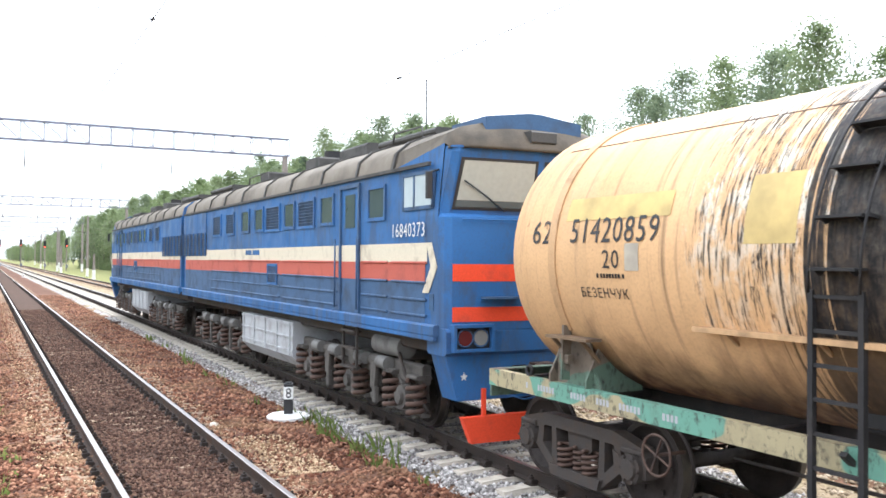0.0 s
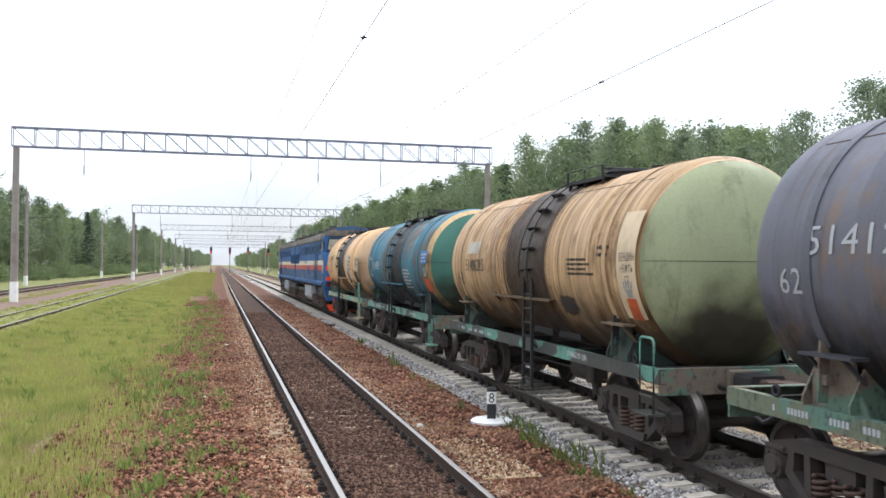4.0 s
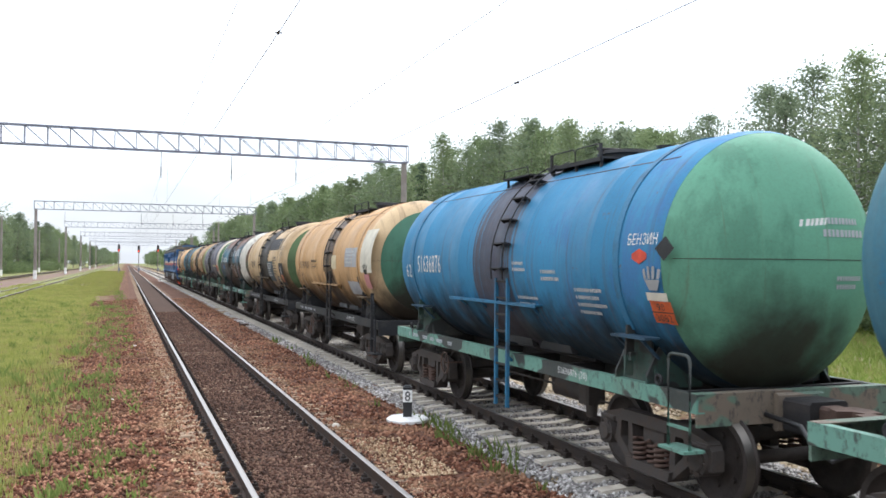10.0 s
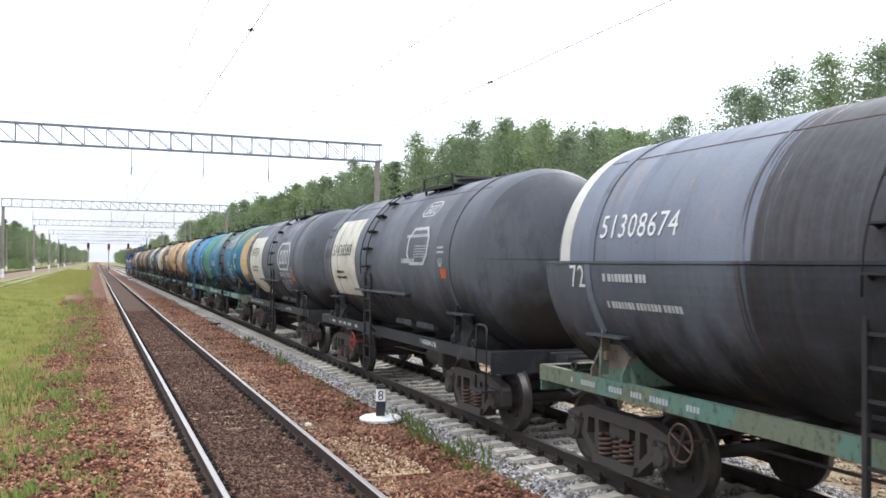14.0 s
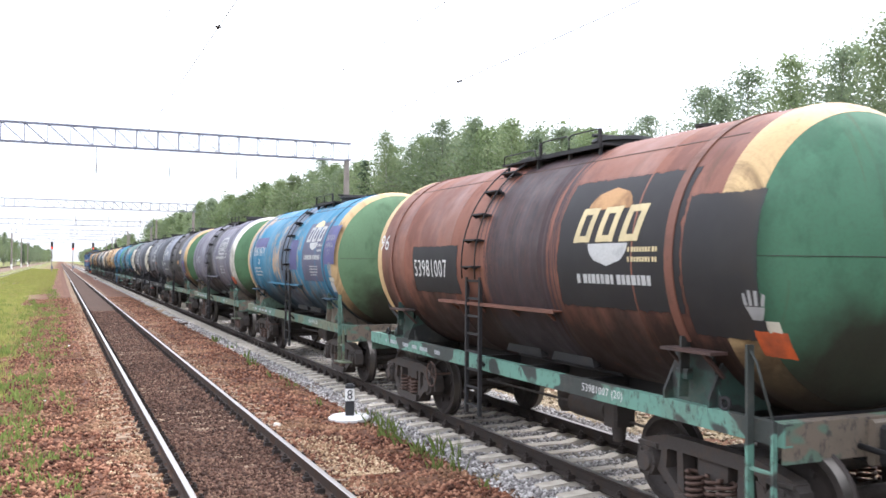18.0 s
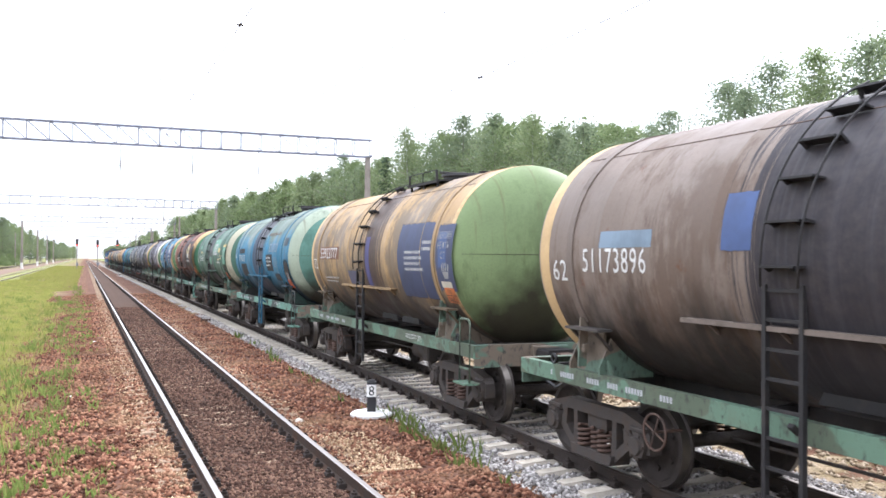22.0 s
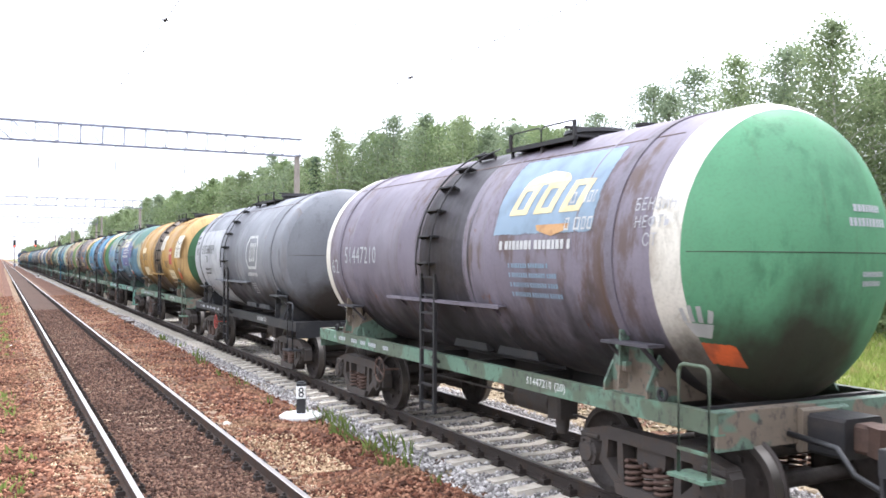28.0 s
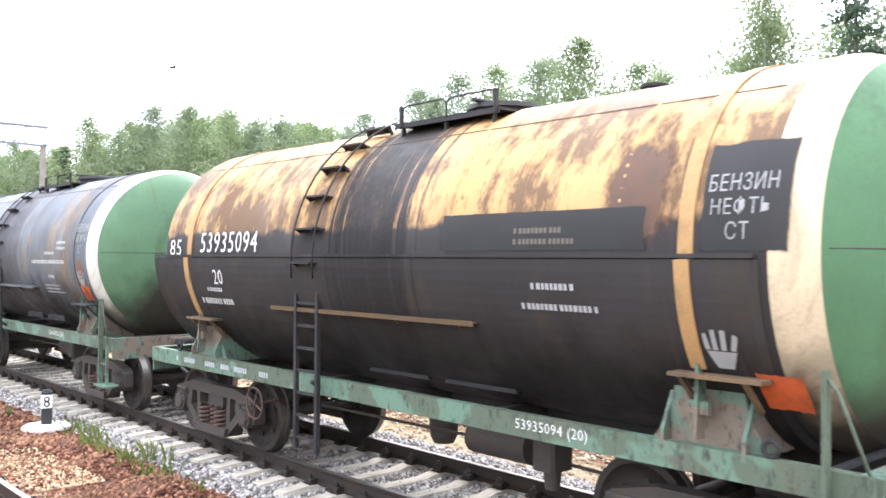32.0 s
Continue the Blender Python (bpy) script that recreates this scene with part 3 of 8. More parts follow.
def bed(name, x0, x1, top, foot, mat, label, z0=-0.40, y0=-60, y1=800):
    """A raised strip of ballast with sloping shoulders and an uneven top."""
    k = Kit()
    prof = [(x0 - foot, z0), (x0 - foot * 0.4, (z0 + top) / 2)] + [(x0 + (x1 - x0) * i / 12, top) for i in range(13)] + [(x1 + foot * 0.4, (z0 + top) / 2), (x1 + foot, z0)]
    ys = [y0] + [y for y in [-10, 0] + [2 + 0.5 * i for i in range(110)] + [60, 70, 90, 130, 200, 320, 500, y1] if y > y0]
    vs = []
    for y in ys:
        for i, (x, z) in enumerate(prof):
            edge = i in (0, len(prof) - 1)
            vs.append((x + (0.16 * noise.noise((y * 0.5, i, x)) if not 2 < i < 14 else 0), y, z + (0 if edge else 0.022 * noise.noise((x * 3, y * 3, 1)))))
    n = len(prof)
    k.add(vs, [(j * n + i, j * n + i + 1, (j + 1) * n + i + 1, (j + 1) * n + i) for j in range(len(ys) - 1) for i in range(n - 1)], 0, True)
    return tagged(part(name, k, mat), label, "ballast", kind="structure")


bed("ballast_main", 5.2, 8.6, -0.256, 0.55, BED_GREY, "bed of grey crushed stone under the sleepers")
bed("ballast_near", 0.5, 4.75, -0.206, 0.9, BED_RED, "bed of red-brown ballast between and beside the rails")
bed("ballast_infill", 1.48, 2.84, -0.176, 0.06, BED_BROWN, "trodden dark brown fill between the near rails", -0.22)
bed("ballast_infill", 1.48, 2.84, -0.14, 0.06, BED_BROWN, "dark brown fill between the near rails further along", -0.2, 50.0)
bed("ballast_shoulder", 3.2, 4.6, -0.184, 0.3, BED_RED, "red-brown ballast heaped beside the near rail", -0.24)
bed("ballast_third", THIRD - 1.5, THIRD + 1.5, -0.33, 0.5, BED_RED, "bed of brown ballast under the far track", -0.7)
bed("ballast_far_left", FAR_LEFT - 1.5, FAR_LEFT + 1.5, -0.02, 0.5, BED_RED, "bed of brown ballast under the outer track", -0.2)


def scatter_stones(name, spans, count, size, mat, label, seed, z, y0, y1, pitch=0.0):
    """Loose stones, each a rough eight-cornered block; pitch gathers them about every sleeper."""
    rng = np.random.default_rng(seed)
    weights = np.array([b - a for a, b in spans])
    pick = rng.choice(len(spans), count, p=weights / weights.sum())
    lo, hi = np.array([s[0] for s in spans])[pick], np.array([s[1] for s in spans])[pick]
    x = lo + (hi - lo) * rng.random(count)
    y = y0 + (y1 - y0) * rng.random(count) ** 1.9
    if pitch:
        row = np.round((y - y0) / pitch)
        heap = np.sin(row * 12.9898 + np.sign(x - 2.0) * 4.1) * 43758.5453
        heap -= np.floor(heap)
        y = y0 + row * pitch + rng.normal(0, 0.04 + 0.12 * heap, count)
    s = size * (0.55 + 0.9 * rng.random(count) ** 1.6)
    corners = np.array([(1, 0, 0), (-1, 0, 0), (0, 1, 0), (0, -1, 0), (0.1, 0.1, 0.75), (0, 0, -0.6)], float)
    tri = np.array([(0, 2, 4), (2, 1, 4), (1, 3, 4), (3, 0, 4), (2, 0, 5), (1, 2, 5), (3, 1, 5), (0, 3, 5)])
    pts = corners[None] * (0.6 + 0.7 * rng.random((count, 6, 1))) + 0.25 * (rng.random((count, 6, 3)) - 0.5)
    t = rng.random(count) * 6.283
    c, d = np.cos(t)[:, None], np.sin(t)[:, None]
    px = pts[..., 0] * c - pts[..., 1] * d
    py = pts[..., 0] * d + pts[..., 1] * c
    zz = z(x) if callable(z) else np.full(count, z)
    v = np.stack([px * s[:, None] + x[:, None], py * s[:, None] + y[:, None], pts[..., 2] * s[:, None] + (zz + 0.2 * s)[:, None]], -1).reshape(-1, 3)
    f = (tri[None] + (np.arange(count) * 6)[:, None, None]).reshape(-1, 3)
    me = bpy.data.meshes.new(name)
    me.vertices.add(len(v))
    me.vertices.foreach_set("co", v.ravel())
    me.loops.add(f.size)
    me.loops.foreach_set("vertex_index", f.ravel())
    me.polygons.add(len(f))
    me.polygons.foreach_set("loop_start", np.arange(0, f.size, 3))
    me.materials.append(mat)
    me.update(calc_edges=True)
    return tagged(new(name, me), label, "stones", kind="stuff")


scatter_stones("loose_grey_stones", [(4.85, 6.0), (6.1, 7.6), (7.7, 8.9)], 60000, 0.031, GREY_STONE, "loose grey crushed stones beside concrete sleepers", 1, lambda x: np.interp(x, [4.85, 5.2, 8.6, 8.9], [-0.29, -0.246, -0.246, -0.29]), 4.0, 44.0)
scatter_stones("loose_red_stones", [(-2.6, 0.75), (0.75, 1.2), (3.12, 5.0)], 60000, 0.036, RED_STONE, "loose red-brown stones of old ballast", 2, lambda x: np.interp(x, [-3.2, -1.0, -0.5, 0.14, 0.5, 3.05, 3.2, 4.6, 5.0], [-0.335, -0.33, -0.25, -0.243, -0.208, -0.206, -0.188, -0.186, -0.25]), 8.0, 70.0)
scatter_stones("stones_over_sleepers", [(0.68, 1.33)], 6000, 0.032, RED_STONE, "red-brown stones spilt over half-buried sleeper ends", 6, -0.180, 8.0, 60.0)
scatter_stones("sandy_crumbs", [(0.62, 1.28), (3.06, 3.62)], 9500, 0.017, SAND_CRUMB, "pale sandy crumbs lying about the sleeper ends", 11, lambda x: np.where(x < 2.0, -0.176, -0.182), 8.0, 60.0, 0.56)
scatter_stones("pale_chips", [(3.3, 4.1)], 1100, 0.021, SAND_CRUMB, "pale tan chips spilt beside the near rail", 8, -0.172, 10.6, 13.2)
scatter_stones("loose_dark_stones", [(1.46, 2.86)], 30000, 0.028, DARK_STONE, "small dark brown stones between the near rails", 4, -0.174, 8.0, 55.0)
scatter_stones("loose_tan_stones", [(8.6, 10.3)], 5000, 0.045, TAN_STONE, "loose tan gravel past the train", 3, -0.27, 0.0, 40.0)


# ---- grass and weeds ----
def blades(name, spans, count, tall, mat, label, seed, y0, y1, lean=0.35, clump=6, width=0.012, z=None, edge=None):
    rng = random.Random(seed)
    k = Kit()
    vs, fs = [], []
    tot = sum(b - a for a, b in spans)
    for _ in range(count):
        r = rng.random() * tot
        for a, b in spans:
            if r <= b - a:
                x = a + r
                break
            r -= b - a
        y = y0 + (y1 - y0) * rng.random() ** 1.7
        if noise.noise((x * 0.45, y * 0.3, seed)) < -0.25 - 0.2 * rng.random():
            continue
        if edge is not None and rng.random() < (x - edge) / 2.4:
            continue
        grow = 1.0 + 0.03 * (y - y0)
        g = ground_height(x, y) if z is None else z
        for _ in range(clump):
            h = tall * rng.uniform(0.45, 1.2)
            w = width * grow * rng.uniform(0.7, 1.4)
            t = rng.uniform(0, 6.283)
            bx, by = x + rng.gauss(0, 0.05) * grow, y + rng.gauss(0, 0.05) * grow
            dx, dy = math.cos(t), math.sin(t)
            lx, ly = rng.gauss(0, lean) * h, rng.gauss(0, lean) * h
            o = len(vs)
            vs += [(bx - dx * w, by - dy * w, g - 0.02), (bx + dx * w, by + dy * w, g - 0.02), (bx + dx * w * 0.7 + lx * 0.4, by + dy * w * 0.7 + ly * 0.4, g + h * 0.6), (bx + lx, by + ly, g + h)]
            fs += [(o, o + 1, o + 2), (o, o + 2, o + 3)]
    k.add(vs, fs)
    return tagged(part(name, k, mat), label, "grass", kind="stuff")


blades("meadow_grass", [(-7.6, -0.3)], 34000, 0.17, GRASS, "thin yellow-green meadow grass beside the tracks", 5, 9.0, 60.0, 0.16, 7, 0.0058, edge=-3.3)
blades("dense_meadow_grass", [(-7.6, -2.2)], 15000, 0.16, GRASS, "denser light green grass further from the platform", 25, 26.0, 110.0, 0.2, 6, 0.010, edge=-3.4)
blades("tall_tufts", [(-7.0, -1.0)], 190, 0.30, WEED, "taller dark green tufts in the meadow grass", 15, 9.0, 70.0, 0.3, 18, 0.008)
blades("far_meadow_grass", [(-7.6, -0.6)], 5000, 0.2, GRASS, "distant meadow grass beside the tracks", 16, 80.0, 300.0, 0.35, 5, 0.02)
blades("siding_grass", [(-11.2, -7.2), (-14.5, -13.0)], 2200, 0.09, GRASS, "short grass growing over the siding", 6, 30.0, 110.0, width=0.02)
blades("far_side_grass", [(12.6, 34.0)], 15000, 0.34, VERGE, "long green grass between far track and wood", 7, -6.0, 60.0, width=0.013)


# ---- small marks beside the track ----
def limit_post(at, label):
    root = thing("limit_post", label, "track marker", "limit posts", at)
    k = Kit()
    k.lathe([(0.0, 0.0), (0.0, 0.36), (0.045, 0.37), (0.075, 0.33), (0.085, 0.12), (0.085, 0.0)], n=10, axis="z", smooth=False)
    part("base", k, WHITE, root, "white concrete disc")
    k = Kit()
    k.box((0, 0, 0.195), (0.155, 0.155, 0.29), ch=0.015)
    part("lower_post", k, BLACK, root, "black painted lower post")
    k = Kit()
    k.box((0, 0, 0.445), (0.165, 0.165, 0.21), ch=0.012)
    part("number_block", k, WHITE, root, "white block")
    k = Kit()
    k.box((0, 0, 0.575), (0.16, 0.16, 0.05), ch=0.01)
    k.box((0, 0, 0.61), (0.11, 0.11, 0.03), ch=0.01)
    part("cap", k, BLACK, root, "black cap")
    return root


spell(["8"])
post_8 = limit_post(pose(4.65, 14.5, -0.185, 0, 0, -17), "black and white limit post with figure 8 on round base")
k = Kit()
vs, fs, wide = TEXTS["8"]
k.add([((v[0] - wide / 2) * 0.15, -0.0855, 0.36 + v[1] * 0.17) for v in vs], fs)
part("figure", k, LETTER_BLACK, post_8, "black figure")
limit_post(pose(5.0, 140.0, -0.25), "distant black and white limit post on round base")

k = Kit()
k.box((0, 0, 0.06), (0.42, 0.16, 0.07), ch=0.02)
k.box((0.02, 0, 0.0), (0.12, 0.12, 0.12), ch=0.01)
k.cyl((-0.18, 0, 0.06), (-0.18, 0, 0.14), 0.03, n=8)
tagged(part("rail_lubricator", k, RUSTY, at=pose(4.92, 39.0, -0.2)), "small rusty iron bracket standing in the ballast", "iron bracket")

rng = random.Random(12)
for x, y, s, mat, label in ((0.936, 14.1, 0.15, DUSTY, "flat pale stone lying beside the rail"), (3.35, 14.4, 0.12, CONCRETE, "pale broken stone beside the rail"),
                            (-0.25, 19.0, 0.07, WHITE, "small white stone in the ballast"), (0.34, 30.9, 0.11, WHITE, "small white stone in the ballast")):
    k = Kit()
    pts = [(s * math.cos(a) * rng.uniform(0.8, 1.25), s * 0.6 * math.sin(a) * rng.uniform(0.8, 1.25)) for a in (0.2, 1.1, 1.9, 2.9, 3.8, 4.7, 5.5)]
    n = len(pts)
    k.add([(*p, 0) for p in pts] + [(p[0] * 0.75, p[1] * 0.75, s * 0.28) for p in pts], [(i, (i + 1) % n, n + (i + 1) % n, n + i) for i in range(n)] + [tuple(range(n, 2 * n))])
    tagged(part("stone", k, mat, at=pose(x, y, -0.178 if x > 0.5 else -0.255, 0, 0, rng.uniform(0, 90))), label, "stone", "loose larger stones")


# ---- gantries, masts, wires, signals ----
def gantry(y, x0, x1, base, top, depth, group, detail=True):
    root = thing("catenary_gantry", "steel lattice gantry on two concrete masts over the tracks" if detail else "distant steel lattice gantry over the tracks", "gantry", group, pose(0, y, 0))
    for x in (x0 + 0.25, x1 - 0.25):
        k = Kit()
        k.cyl((x, 0, base - 0.5), (x, 0, top - depth - 0.05), 0.26, 0.2, 14)
        part("mast", k, POLE, root, "tapered concrete mast")
        k = Kit()
        k.cyl((x, 0, base - 0.4), (x, 0, base + 1.3), 0.275, 0.265, 14)
        part("painted_foot", k, WHITE, root, "whitewashed foot")
    half = 0.28
    n = max(6, int((x1 - x0) / 1.35))
    for s in (-half, half):
        for z in (top, top - depth):
            part("chord", Kit().box(((x0 + x1) / 2, s, z), (x1 - x0, 0.085, 0.085)), GALV, root)
    for i in range(n + 1):
        x = x0 + (x1 - x0) * i / n
        k = Kit()
        for s in (-half, half):
            k.box((x, s, top - depth / 2), (0.05, 0.05, depth))
        k.box((x, 0, top), (0.05, 2 * half, 0.05))
        k.box((x, 0, top - depth), (0.05, 2 * half, 0.05))
        part("frame", k, GALV, root)
        if i < n:
            k = Kit()
            xn = x0 + (x1 - x0) * (i + 1) / n
            for s in (-half, half):
                k.bar((x, s, top), (xn, s, top - depth), 0.04, 0.04)
            part("diagonal", k, GALV, root)
    return root


gantry(62.0, -13.1, 19.7, 0.0, 11.4, 1.25, "gantries")
for y in (142.0, 211.0, 280.0, 350.0, 420.0):
    gantry(y, -12.9, 19.6, 0.0, 11.6, 1.2, "gantries", False)


def hanger(x, y, z_top, z_low):
    """A string of disc insulators below the gantry."""
    k = Kit()
    k.cyl((0, 0, 0), (0, 0, z_low - z_top), 0.02, n=6)
    for i in range(4):
        z = z_low - z_top + 0.25 + 0.14 * i
        k.cyl((0, 0, z), (0, 0, z + 0.05), 0.075, 0.04, 8)
    tagged(part("insulator_string", k, GRIME, at=pose(x, y, z_top)), "dark disc insulators hanging below the gantry", "insulator", "insulator strings")


for y in (62.0, 142.0, 211.0, 280.0):
    for x in (FAR_LEFT + 8.0, NEAR, MAIN, THIRD):
        hanger(x, y, 10.1, 8.3)


def catenary(x, low, high, group):
    root = thing("overhead_line", "thin contact wire hung from a messenger wire by droppers", "overhead wire", group)
    span = [-40, 62, 142, 211, 280, 350, 420]
    k = Kit()
    k.tube([(x, -60, low), (x, 450, low)], 0.006, 5)
    part("contact_wire", k, WIRE, root)
    pts = []
    for a, b in zip(span, span[1:]):
        for i in range(10):
            t = i / 10
            pts.append((x, a + (b - a) * t, high - 4 * 0.55 * t * (1 - t)))
    pts.append((x, span[-1], high))
    k = Kit()
    k.tube(pts, 0.006, 5)
    part("messenger_wire", k, WIRE, root)
    for i in range(len(pts) - 1):
        if -20 < pts[i][1] < 215 and i % 2 == 1:
            part("dropper", Kit().cyl((x, pts[i][1], low), pts[i], 0.004, n=4), WIRE, root)
    return root


catenary(NEAR, 6.1, 8.65, "overhead lines")
catenary(MAIN, 5.97, 8.2, "overhead lines")
for x, y, z in ((NEAR, 13.4, 6.1), (MAIN, 14.8, 5.97)):
    k = Kit()
    k.box((0, 0.05, 0), (0.03, 0.05, 0.03))
    k.box((0, -0.05, 0), (0.03, 0.05, 0.03))
    k.cyl((-0.05, 0, 0), (0.05, 0, 0), 0.012, n=6)
    tagged(part("wire_clamp", k, GRIME, at=pose(x, y, z)), "small dark clamp on the contact wire", "wire clamp", "wire clamps")


def mast(x, y, base, top, arm, lean=0.0):
    root = thing("overhead_mast", "concrete line mast with a cantilever arm", "mast", "line masts", pose(x, y, base, 0, lean, 0))
    h = top - base
    part("pole", Kit().cyl((0, 0, -0.5), (0, 0, h), 0.24, 0.15, 12), POLE, root)
    part("painted_foot", Kit().cyl((0, 0, -0.3), (0, 0, 1.1), 0.25, 0.245, 12), WHITE, root, "whitewashed foot")
    if arm:
        k = Kit()
        k.tube([(0, 0, h * 0.72), (arm, 0, h * 0.74)], 0.035, 6)
        k.tube([(0, 0, h * 0.95), (arm * 0.8, 0, h * 0.74)], 0.025, 6)
        part("bracket_arm", k, GRIME, root, "thin steel bracket arm")
        k = Kit()
        for i in range(4):
            k.cyl((arm * (0.12 + 0.04 * i), 0, h * 0.72 + 0.02), (arm * (0.13 + 0.04 * i), 0, h * 0.72 + 0.02), 0.1, n=8)
        part("insulator", k, GRIME, root)
    return root


for x, y, top, arm in ((-20.6, 105, 10.4, 3.2), (-20.6, 170, 10.6, 3.0), (-20.5, 240, 10.4, 3.0), (-20.5, 310, 10.4, 2.8), (16.0, 165, 10.0, -3.0), (15.5, 230, 10.0, -3.0), (15.5, 300, 10.0, -3.0), (13.5, 190, 5.0, 0), (14.5, 140, 3.2, 0)):
    mast(x, y, 0.0 if x < 0 else -0.3, top, arm)

LAMP_RED = glow_material("red_signal_light", (1.0, 0.08, 0.04), 5.0)


def signal(x, y, top):
    root = thing("colour_light_signal", "tall black signal on a mast showing red", "railway signal", "signals", pose(x, y, -0.2))
    part("post", Kit().cyl((0, 0, 0), (0, 0, top - 1.5), 0.13, 0.1, 10), POLE, root)
    k = Kit()
    out = [(-0.3, 0), (-0.3, 1.5), (-0.2, 1.75), (0.2, 1.75), (0.3, 1.5), (0.3, 0), (0.2, -0.2), (-0.2, -0.2)]
    k.prism([(a, b + top - 1.6) for a, b in out], -0.06, 0.1, "xz")
    for i in range(3):
        k.cyl((0, -0.06, top - 1.4 + 0.55 * i), (0, -0.3, top - 1.38 + 0.55 * i), 0.14, 0.15, 12, caps=False)
    part("head", k, BLACK, root, "black signal head with three hooded lenses")
    part("lens", Kit().cyl((0, -0.06, top - 1.4), (0, -0.09, top - 1.4), 0.12, n=12), LAMP_RED, root, "lit red lens")
    part("equipment_box", Kit().box((0.1, -0.2, 1.0), (0.5, 0.35, 0.7), ch=0.03), GALV, root)
    return root


for x, y, top in ((-1.75, 240, 7.3), (3.2, 245, 7.2), (8.2, 250, 7.4), (13.0, 235, 6.9), (16.0, 210, 6.9)):
    signal(x, y, top)


# ---- trees ----
def tree_mesh(seed, kind, high, leaves, size, three=False):
    """Trunk with limbs, and a crown of many small leaves in uneven clumps that thins to a point."""
    rng = random.Random(seed)
    wood, crown = Kit(), Kit()
    spruce = kind == 3
    lean = (rng.uniform(-0.03, 0.03), rng.uniform(-0.03, 0.03))
    spine = [(lean[0] * z + 0.12 * math.sin(z * 0.5 + seed), lean[1] * z + 0.1 * math.cos(z * 0.4), z) for z in [high * i / 7 for i in range(8)]]
    r0 = high * 0.0105
    n = 7
    vs = []
    for i, p in enumerate(spine):
        r = r0 * (1 - 0.92 * i / 7)
        vs += [(p[0] + r * math.cos(6.283 * j / n), p[1] + r * math.sin(6.283 * j / n), p[2] - (0.3 if i == 0 else 0)) for j in range(n)]
    wood.add(vs, [(i * n + j, i * n + (j + 1) % n, (i + 1) * n + (j + 1) % n, (i + 1) * n + j) for i in range(7) for j in range(n)], 0, True)
    vs, fs = [], []
    start = 0.12 if spruce else {0: 0.26, 1: 0.2, 2: 0.1}[kind]
    limbs = 46
    wide = high * ({0: 0.19, 1: 0.215, 2: 0.28, 3: 0.16}[kind])
    for b in range(limbs):
        f = start + (1 - start) * (b + rng.random() * 0.8) / limbs
        z = high * f
        i = min(6, int(f * 7))
        t = f * 7 - i
        p = [spine[i][q] + (spine[i + 1][q] - spine[i][q]) * t for q in range(3)]
        if spruce:
            env = (1 - f) ** 0.8
        else:
            env = math.sin(min(1, (f - start) / (1 - start) * 0.93 + 0.1) * math.pi) ** 0.62
            env = min(env, {0: 1.7, 1: 1.9, 2: 2.5}[kind] * (1 - f) ** 0.85)
        ln = wide * (env + 0.05) * rng.uniform(0.5, 1.3)
        a = b * 2.4 + rng.uniform(-0.5, 0.5)
        up = -0.18 if spruce else rng.uniform(0.15, 0.75)
        tip = (p[0] + ln * math.cos(a), p[1] + ln * math.sin(a), z + ln * up)
        wood.tube([p, ((p[0] + tip[0]) / 2, (p[1] + tip[1]) / 2, (p[2] + tip[2]) / 2 + ln * 0.06), tip], max(0.012, r0 * 0.3 * (1 - f)), 4)
        for c in range(4 if not spruce else 3):
            q = 0.3 + 0.75 * (c + rng.random()) / 4
            cx, cy, cz = (p[j] + (tip[j] - p[j]) * q for j in range(3))
            spread = (0.40 if spruce else 0.78) * (0.42 + 0.58 * min(1.0, env)) * high / 15 * rng.uniform(0.7, 1.4)
            for _ in range(leaves):
                lx, ly, lz = cx + rng.gauss(0, spread), cy + rng.gauss(0, spread), cz + rng.gauss(0, spread * (0.45 if spruce else 0.62)) - (0.3 * rng.random() if kind == 0 else 0)
                s = rng.uniform(0.6, 1.3) * size
                u = Vector((rng.gauss(0, 1), rng.gauss(0, 1), rng.gauss(0, 0.6))).normalized()
                w = u.cross(Vector((rng.gauss(0, 1), rng.gauss(0, 1), rng.gauss(0, 1)))).normalized()
                o = len(vs)
                vs += [(lx + u.x * s, ly + u.y * s, lz + u.z * s), (lx + w.x * s * 0.7, ly + w.y * s * 0.7, lz + w.z * s * 0.7)]
                if three:
                    vs.append((lx - (u.x + 0.7 * w.x) * s, ly - (u.y + 0.7 * w.y) * s, lz - (u.z + 0.7 * w.z) * s))
                    fs.append((o, o + 1, o + 2))
                else:
                    vs += [(lx - u.x * s, ly - u.y * s, lz - u.z * s), (lx - w.x * s * 0.7, ly - w.y * s * 0.7, lz - w.z * s * 0.7)]
                    fs.append((o, o + 1, o + 2, o + 3))
    crown.add(vs, fs)
    return wood.mesh("trunk", BIRCH if kind == 0 else BARK), crown.mesh("crown", LEAVES[kind])


TREE_KINDS = [(0, "slender birch with light drooping foliage"), (1, "tall aspen with loose grey-green crown"), (2, "broad bushy alder with dense leaves"), (3, "dark narrow spruce")]
TREE_NAME = ["birch_tree", "aspen_tree", "alder_tree", "spruce_tree"]
# near, middle and far crowns, with larger and fewer leaves as the wood recedes
CROWNS = [{kind: [tree_mesh(40 + 60 * r + 10 * kind + i, kind, 15.0, leaves, size, r > 0) for i in range(3 if kind < 3 else 2)] for kind, _ in TREE_KINDS}
          for r, (leaves, size) in enumerate(((44, 0.088), (25, 0.135), (15, 0.21)))]


